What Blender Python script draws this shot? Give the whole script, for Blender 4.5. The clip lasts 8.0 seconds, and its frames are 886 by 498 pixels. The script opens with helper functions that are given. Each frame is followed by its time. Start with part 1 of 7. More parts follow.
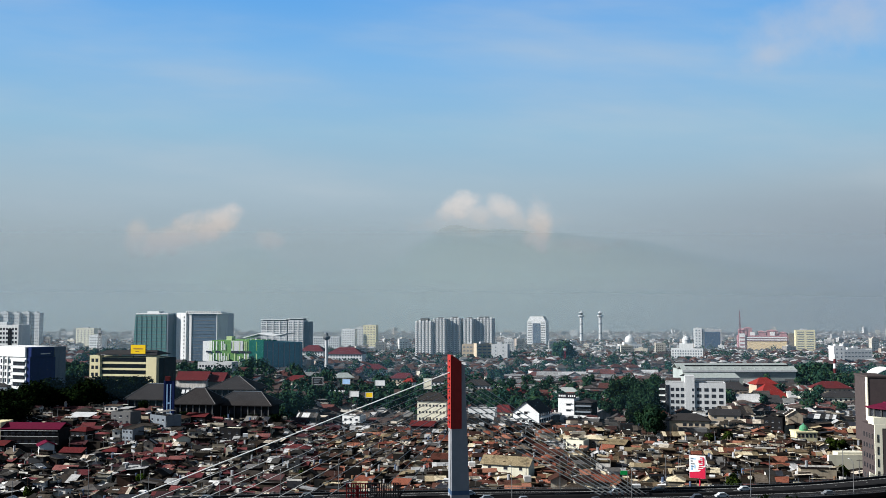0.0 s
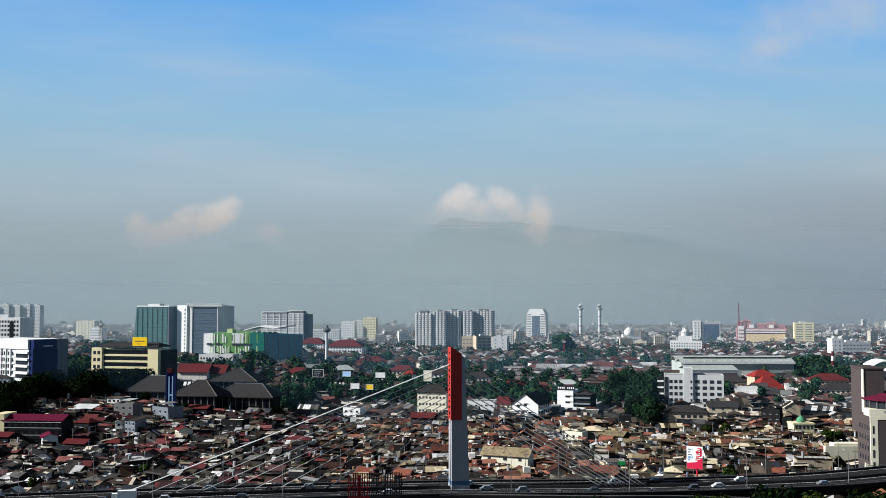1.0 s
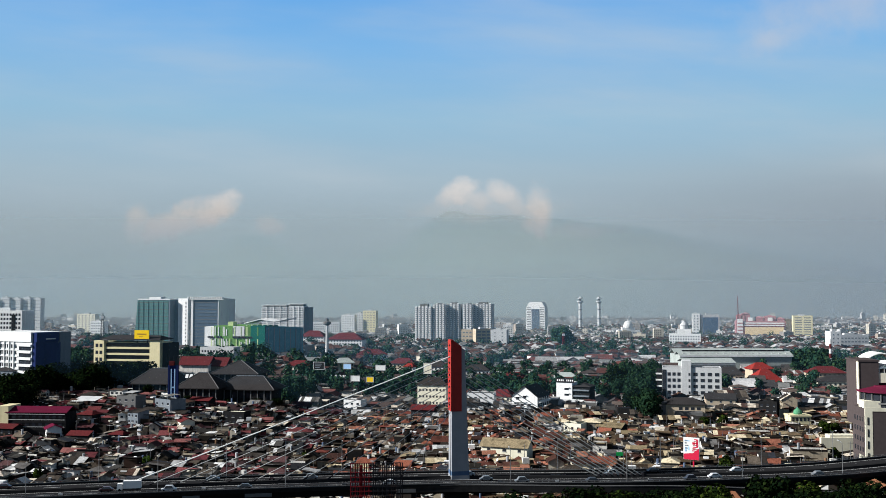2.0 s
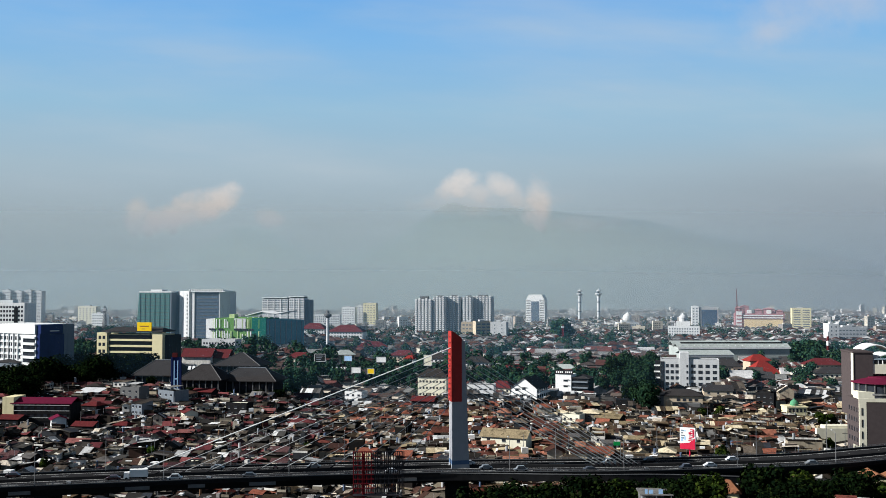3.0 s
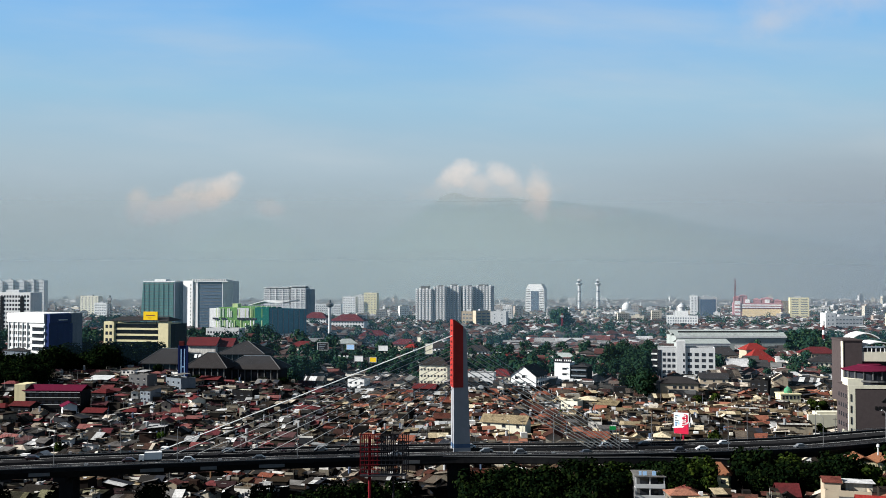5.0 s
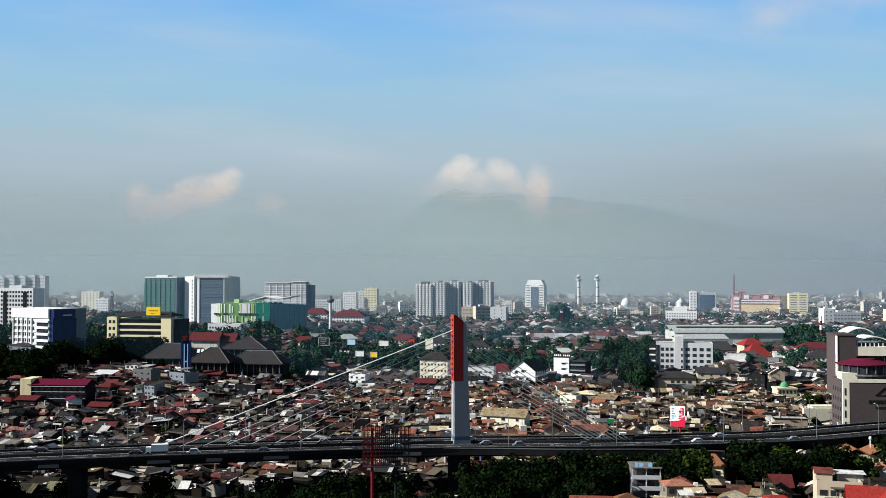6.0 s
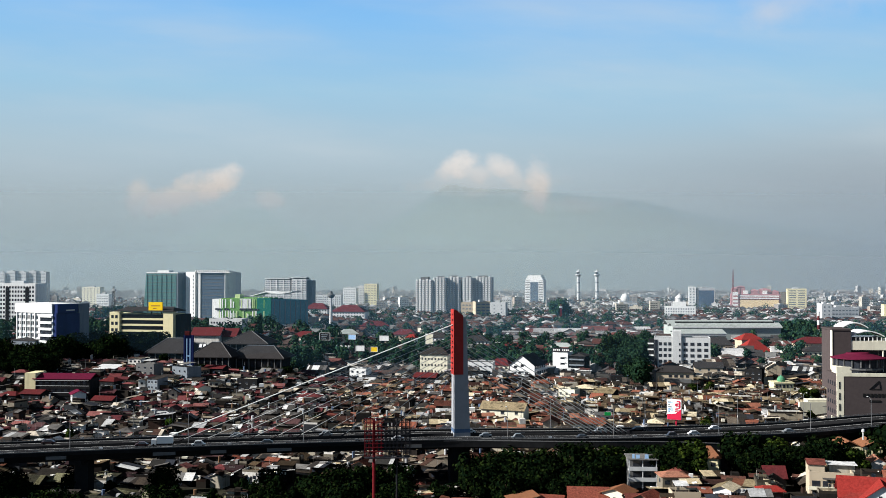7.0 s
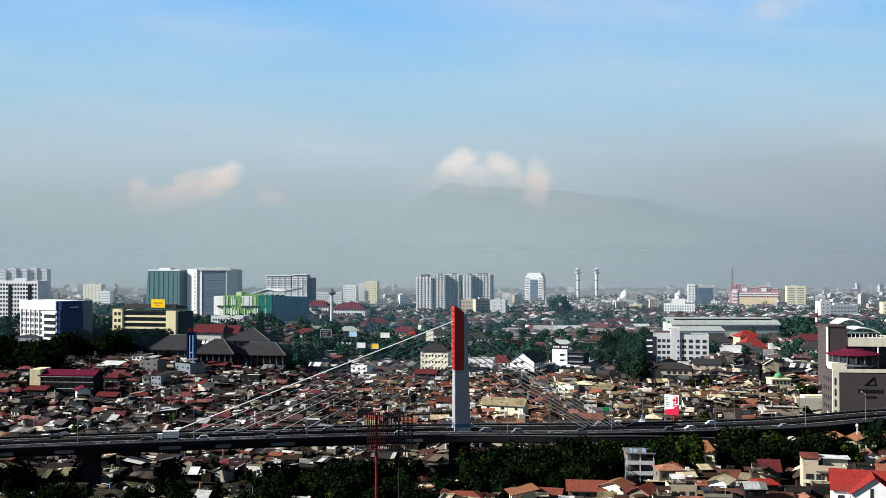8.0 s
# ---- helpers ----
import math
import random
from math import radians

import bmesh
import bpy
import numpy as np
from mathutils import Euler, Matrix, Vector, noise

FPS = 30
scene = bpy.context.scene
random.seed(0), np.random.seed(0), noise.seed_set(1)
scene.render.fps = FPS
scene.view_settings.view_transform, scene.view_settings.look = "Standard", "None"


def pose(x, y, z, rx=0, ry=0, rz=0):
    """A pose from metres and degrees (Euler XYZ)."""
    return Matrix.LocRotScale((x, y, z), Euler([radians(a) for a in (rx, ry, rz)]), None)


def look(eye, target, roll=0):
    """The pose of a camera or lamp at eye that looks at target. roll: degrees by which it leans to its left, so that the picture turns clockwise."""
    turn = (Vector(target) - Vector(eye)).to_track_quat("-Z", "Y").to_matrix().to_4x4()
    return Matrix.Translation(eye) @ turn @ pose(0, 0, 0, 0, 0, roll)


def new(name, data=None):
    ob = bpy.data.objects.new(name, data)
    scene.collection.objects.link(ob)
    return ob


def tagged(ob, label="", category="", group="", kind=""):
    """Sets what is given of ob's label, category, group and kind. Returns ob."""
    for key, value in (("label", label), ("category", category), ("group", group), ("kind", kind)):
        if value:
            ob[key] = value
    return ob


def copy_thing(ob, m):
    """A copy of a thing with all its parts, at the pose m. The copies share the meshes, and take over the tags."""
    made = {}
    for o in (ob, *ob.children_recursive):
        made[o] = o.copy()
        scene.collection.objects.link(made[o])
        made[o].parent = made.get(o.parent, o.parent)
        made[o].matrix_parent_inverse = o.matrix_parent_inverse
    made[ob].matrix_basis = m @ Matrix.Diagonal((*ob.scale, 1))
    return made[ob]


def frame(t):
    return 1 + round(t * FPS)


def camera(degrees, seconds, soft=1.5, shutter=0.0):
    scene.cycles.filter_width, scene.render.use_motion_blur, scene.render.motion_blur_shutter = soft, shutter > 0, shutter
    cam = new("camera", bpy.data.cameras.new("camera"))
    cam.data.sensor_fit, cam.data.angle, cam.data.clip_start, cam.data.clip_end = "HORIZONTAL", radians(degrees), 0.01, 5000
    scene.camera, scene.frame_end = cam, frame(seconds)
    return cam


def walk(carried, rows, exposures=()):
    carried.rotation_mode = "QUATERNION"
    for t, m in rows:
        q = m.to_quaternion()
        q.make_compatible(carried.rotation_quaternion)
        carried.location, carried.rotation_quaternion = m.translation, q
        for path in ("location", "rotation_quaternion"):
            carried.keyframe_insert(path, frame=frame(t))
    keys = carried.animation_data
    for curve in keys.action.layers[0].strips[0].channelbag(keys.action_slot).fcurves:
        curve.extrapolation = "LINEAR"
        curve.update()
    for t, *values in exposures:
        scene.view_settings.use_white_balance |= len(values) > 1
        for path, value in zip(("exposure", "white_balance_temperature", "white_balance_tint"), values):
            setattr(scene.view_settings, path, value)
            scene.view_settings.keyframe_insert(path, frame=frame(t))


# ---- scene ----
cam = camera(48.7, 8.0, soft=0.8)
PATH = [
    (0.0, pose(2.10, 41.94, 75.98, 93.589, 0, 0.081)),
    (0.5, pose(2.00, 40.21, 76.00, 93.371, 0, 0.066)),
    (1.0, pose(1.85, 38.42, 76.02, 93.155, 0, 0.055)),
    (1.5, pose(1.78, 36.47, 76.04, 92.960, 0, 0.045)),
    (3.0, pose(1.50, 28.84, 75.96, 92.320, 0, 0.027)),
    (3.5, pose(1.37, 26.01, 76.01, 92.114, 0, 0.025)),
    (4.0, pose(1.18, 23.13, 76.07, 91.942, 0, 0.025)),
    (4.5, pose(0.97, 20.23, 76.12, 91.821, 0, 0.028)),
    (6.0, pose(0.51, 11.02, 76.07, 91.464, 0, 0.019)),
    (6.5, pose(0.42, 8.24, 76.05, 91.317, 0, 0.011)),
    (7.0, pose(0.36, 5.50, 76.03, 91.197, 0, 0.003)),
    (7.5, pose(0.21, 2.74, 76.01, 91.116, 0, 0.001)),
    (8.0, pose(0.00, 0.00, 76.00, 91.051, 0, 0.000)),
]
walk(cam, PATH, exposures=[(0.0, 1.02, 6280, 10), (3.0, 1.04, 6320, 10), (4.0, 1.11, 6360, 10), (4.7, 1.13, 6380, 10), (6.0, 1.14, 6410, 10), (8.0, 1.27, 6450, 10)])

# ---------------------------------------------------------------- world and sun
SUN_EL, SUN_AZ = 28.0, 261.0          # compass degrees: 0 is +y, 90 is +x
to_sun = Vector((math.sin(radians(SUN_AZ)) * math.cos(radians(SUN_EL)),
                 math.cos(radians(SUN_AZ)) * math.cos(radians(SUN_EL)), math.sin(radians(SUN_EL))))
sun = new("sun", bpy.data.lights.new("sun", "SUN"))
sun.data.energy, sun.data.angle, sun.data.color = 5.0, radians(0.6), (1.0, 0.975, 0.935)
sun.matrix_world = look(to_sun * 1000, (0, 0, 0))


class Nodes:
    """A short way to write node trees."""

    def __init__(self, tree):
        self.t = tree
        tree.nodes.clear()

    def n(self, kind, **sets):
        node = self.t.nodes.new(kind)
        for key, value in sets.items():
            if key == "op":
                node.operation = value
            elif key == "mode":
                node.data_type = value
            elif key == "blend":
                node.blend_type = value
        return node

    def put(self, socket, value):
        if isinstance(value, bpy.types.NodeSocket):
            self.t.links.new(value, socket)
        elif value is not None:
            socket.default_value = value

    def math(self, op, a, b=None, c=None, clamp=False):
        node = self.n("ShaderNodeMath", op=op)
        node.use_clamp = clamp
        for s, v in zip(node.inputs, (a, b, c)):
            self.put(s, v)
        return node.outputs[0]

    def mix(self, fac, a, b, blend="MIX"):
        node = self.n("ShaderNodeMix", mode="RGBA", blend=blend)
        node.clamp_factor = True
        self.put(node.inputs[0], fac)
        self.put(node.inputs[6], a if not isinstance(a, tuple) else (*a[:3], 1))
        self.put(node.inputs[7], b if not isinstance(b, tuple) else (*b[:3], 1))
        return node.outputs[2]

    def ramp(self, fac, stops, constant=False):
        node = self.n("ShaderNodeValToRGB")
        node.color_ramp.interpolation = "CONSTANT" if constant else "LINEAR"
        el = node.color_ramp.elements
        while len(el) > 1:
            el.remove(el[-1])
        el[0].position, el[0].color = stops[0][0], (*stops[0][1], 1)
        for pos, col in stops[1:]:
            el.new(pos).color = (*col, 1)
        self.put(node.inputs[0], fac)
        return node.outputs[0]

    def noise(self, vec, scale, detail=3.0, rough=0.55):
        node = self.n("ShaderNodeTexNoise")
        self.put(node.inputs["Vector"], vec)
        node.inputs["Scale"].default_value, node.inputs["Detail"].default_value = scale, detail
        node.inputs["Roughness"].default_value = rough
        return node.outputs["Fac"]

    def smooth(self, x, lo, hi):
        node = self.n("ShaderNodeMapRange")
        node.interpolation_type = "SMOOTHSTEP"
        self.put(node.inputs[0], x)
        node.inputs[1].default_value, node.inputs[2].default_value = lo, hi
        return node.outputs[0]


world = bpy.data.worlds.new("world")
scene.world = world
world.use_nodes = True
w = Nodes(world.node_tree)
direction = w.n("ShaderNodeTexCoord").outputs["Generated"]
xyz = w.n("ShaderNodeSeparateXYZ")
w.put(xyz.inputs[0], direction)
dx, dy, dz = xyz.outputs
sky = w.n("ShaderNodeTexSky")
sky.sky_type, sky.sun_disc = "NISHITA", False
sky.sun_elevation, sky.sun_rotation = radians(SUN_EL), radians(SUN_AZ)
sky.air_density, sky.dust_density, sky.ozone_density = 1.0, 2.0, 2.5
high = w.mix(1.0, sky.outputs[0], (0.028, 0.028, 0.028), "MULTIPLY")
# the hazy lower sky: grey at the skyline, blue above
low = w.ramp(w.math("MULTIPLY", dz, 2.5, clamp=True), [
    (0.00, (0.40, 0.46, 0.49)), (0.05, (0.39, 0.455, 0.485)), (0.17, (0.39, 0.47, 0.51)), (0.30, (0.415, 0.545, 0.625)),
    (0.45, (0.34, 0.57, 0.75)), (0.62, (0.24, 0.52, 0.86)), (0.80, (0.13, 0.42, 0.88)), (1.00, (0.04, 0.13, 0.34))])
ahead = w.math("MAXIMUM", dy, 0.05)
u = w.math("DIVIDE", dx, ahead)
dull = w.math("MULTIPLY", w.smooth(u, 0.0, 0.5), w.math("SUBTRACT", 1.0, w.smooth(dz, 0.07, 0.16)))
low = w.mix(dull, low, (0.348, 0.412, 0.462))
sky_col = w.mix(w.smooth(dz, 0.33, 0.6), low, high)
v = w.math("DIVIDE", dz, ahead)
flat = w.n("ShaderNodeCombineXYZ")
w.put(flat.inputs[0], u), w.put(flat.inputs[1], v)
# thin streaks of high cloud
wide = w.n("ShaderNodeCombineXYZ")
w.put(wide.inputs[0], w.math("MULTIPLY_ADD", u, 2.0, w.math("MULTIPLY", v, 3.0))), w.put(wide.inputs[1], w.math("MULTIPLY", v, 9.0))
streak = w.smooth(w.noise(wide.outputs[0], 1.3, 5.0, 0.5), 0.36, 0.85)
streak = w.math("MULTIPLY", streak, w.math("MULTIPLY", w.smooth(v, 0.05, 0.14), 0.55))
sky_col = w.mix(streak, sky_col, (0.60, 0.66, 0.70))


def puff(cu, cv, ru, rv, tilt=0.0):
    """A soft round mass in the sky at the slopes cu, cv."""
    a = w.math("SUBTRACT", u, cu)
    b = w.math("SUBTRACT", w.math("SUBTRACT", v, cv), w.math("MULTIPLY", a, tilt))
    q = w.math("ADD", w.math("POWER", w.math("ABSOLUTE", w.math("DIVIDE", a, ru)), 2.0), w.math("POWER", w.math("ABSOLUTE", w.math("DIVIDE", b, rv)), 2.0))
    return w.math("SUBTRACT", 1.0, q)


veil = None
for cu, cv, ru, rv, tilt in ((0.365, 0.276, 0.085, 0.022, 0.36), (0.42, 0.300, 0.15, 0.050, 0.2)):
    one = w.smooth(w.math("ADD", puff(cu, cv, ru, rv, tilt), w.math("MULTIPLY_ADD", w.noise(flat.outputs[0], 14.0, 5.0), 2.4, -1.4)), -0.3, 1.3)
    veil = one if veil is None else w.math("MAXIMUM", veil, one)
sky_col = w.mix(w.math("MULTIPLY", veil, 0.6), sky_col, (0.62, 0.64, 0.70))
back = w.n("ShaderNodeBackground")
w.put(back.inputs[0], sky_col)
back.inputs[1].default_value = 0.44
w.put(w.n("ShaderNodeOutputWorld").inputs[0], back.outputs[0])


# ---------------------------------------------------------------- materials
def surface(name, colours, rough=0.8, metal=0.0, grain=1.5, grain_amount=0.35, stain=0.15, stain_amount=0.4, bump=0.15, stain_colour=(0.05, 0.045, 0.04), spec=0.0, streaks=False):
    """A worn surface. Several colours: each thing, or each loose piece of a joined mesh, takes one of them."""
    m = bpy.data.materials.new(name)
    m.use_nodes = True
    k = Nodes(m.node_tree)
    pos = k.n("ShaderNodeNewGeometry")
    place = pos.outputs["Position"]
    if len(colours) > 1:
        pick = k.math("FRACT", k.math("ADD", k.n("ShaderNodeObjectInfo").outputs["Random"], k.math("MULTIPLY", pos.outputs["Random Per Island"], 7.31)))
        col = k.ramp(pick, [(i / len(colours), c) for i, c in enumerate(colours)], constant=True)
    else:
        col = k.mix(0.0, colours[0], colours[0])
    if streaks:
        node = k.n("ShaderNodeMapping")
        k.put(node.inputs["Vector"], place)
        node.inputs["Scale"].default_value = (1, 1, 0.12)
        big = k.noise(node.outputs[0], stain * 3, 5.0, 0.6)
    else:
        big = k.noise(place, stain, 4.0, 0.6)
    small = k.noise(place, grain, 4.0, 0.6)
    col = k.mix(k.math("MULTIPLY", k.smooth(big, 0.45, 0.75), stain_amount), col, stain_colour)
    tone = k.math("MULTIPLY_ADD", k.math("SUBTRACT", small, 0.5), grain_amount * 2.4, 1.0)
    grey = k.n("ShaderNodeCombineXYZ")
    for s in grey.inputs:
        k.put(s, tone)
    col = k.mix(1.0, col, grey.outputs[0], "MULTIPLY")
    b = k.n("ShaderNodeBsdfPrincipled")
    k.put(b.inputs["Base Color"], col)
    k.put(b.inputs["Roughness"], k.math("MULTIPLY_ADD", small, 0.2, rough - 0.1, clamp=True))
    b.inputs["Metallic"].default_value, b.inputs["Specular IOR Level"].default_value = metal, spec
    if bump:
        node = k.n("ShaderNodeBump")
        node.inputs["Strength"].default_value, node.inputs["Distance"].default_value = bump, 0.2
        k.put(node.inputs["Height"], small)
        k.put(b.inputs["Normal"], node.outputs[0])
    k.put(k.n("ShaderNodeOutputMaterial").inputs[0], b.outputs[0])
    return m


def glassy(name, colour, rough=0.12, spec=0.5):
    """Window glass seen from far outside: dark, with some reflection."""
    return surface(name, [colour], rough, 0.0, 0.6, 0.5, 0.3, 0.15, 0.0, spec=spec)


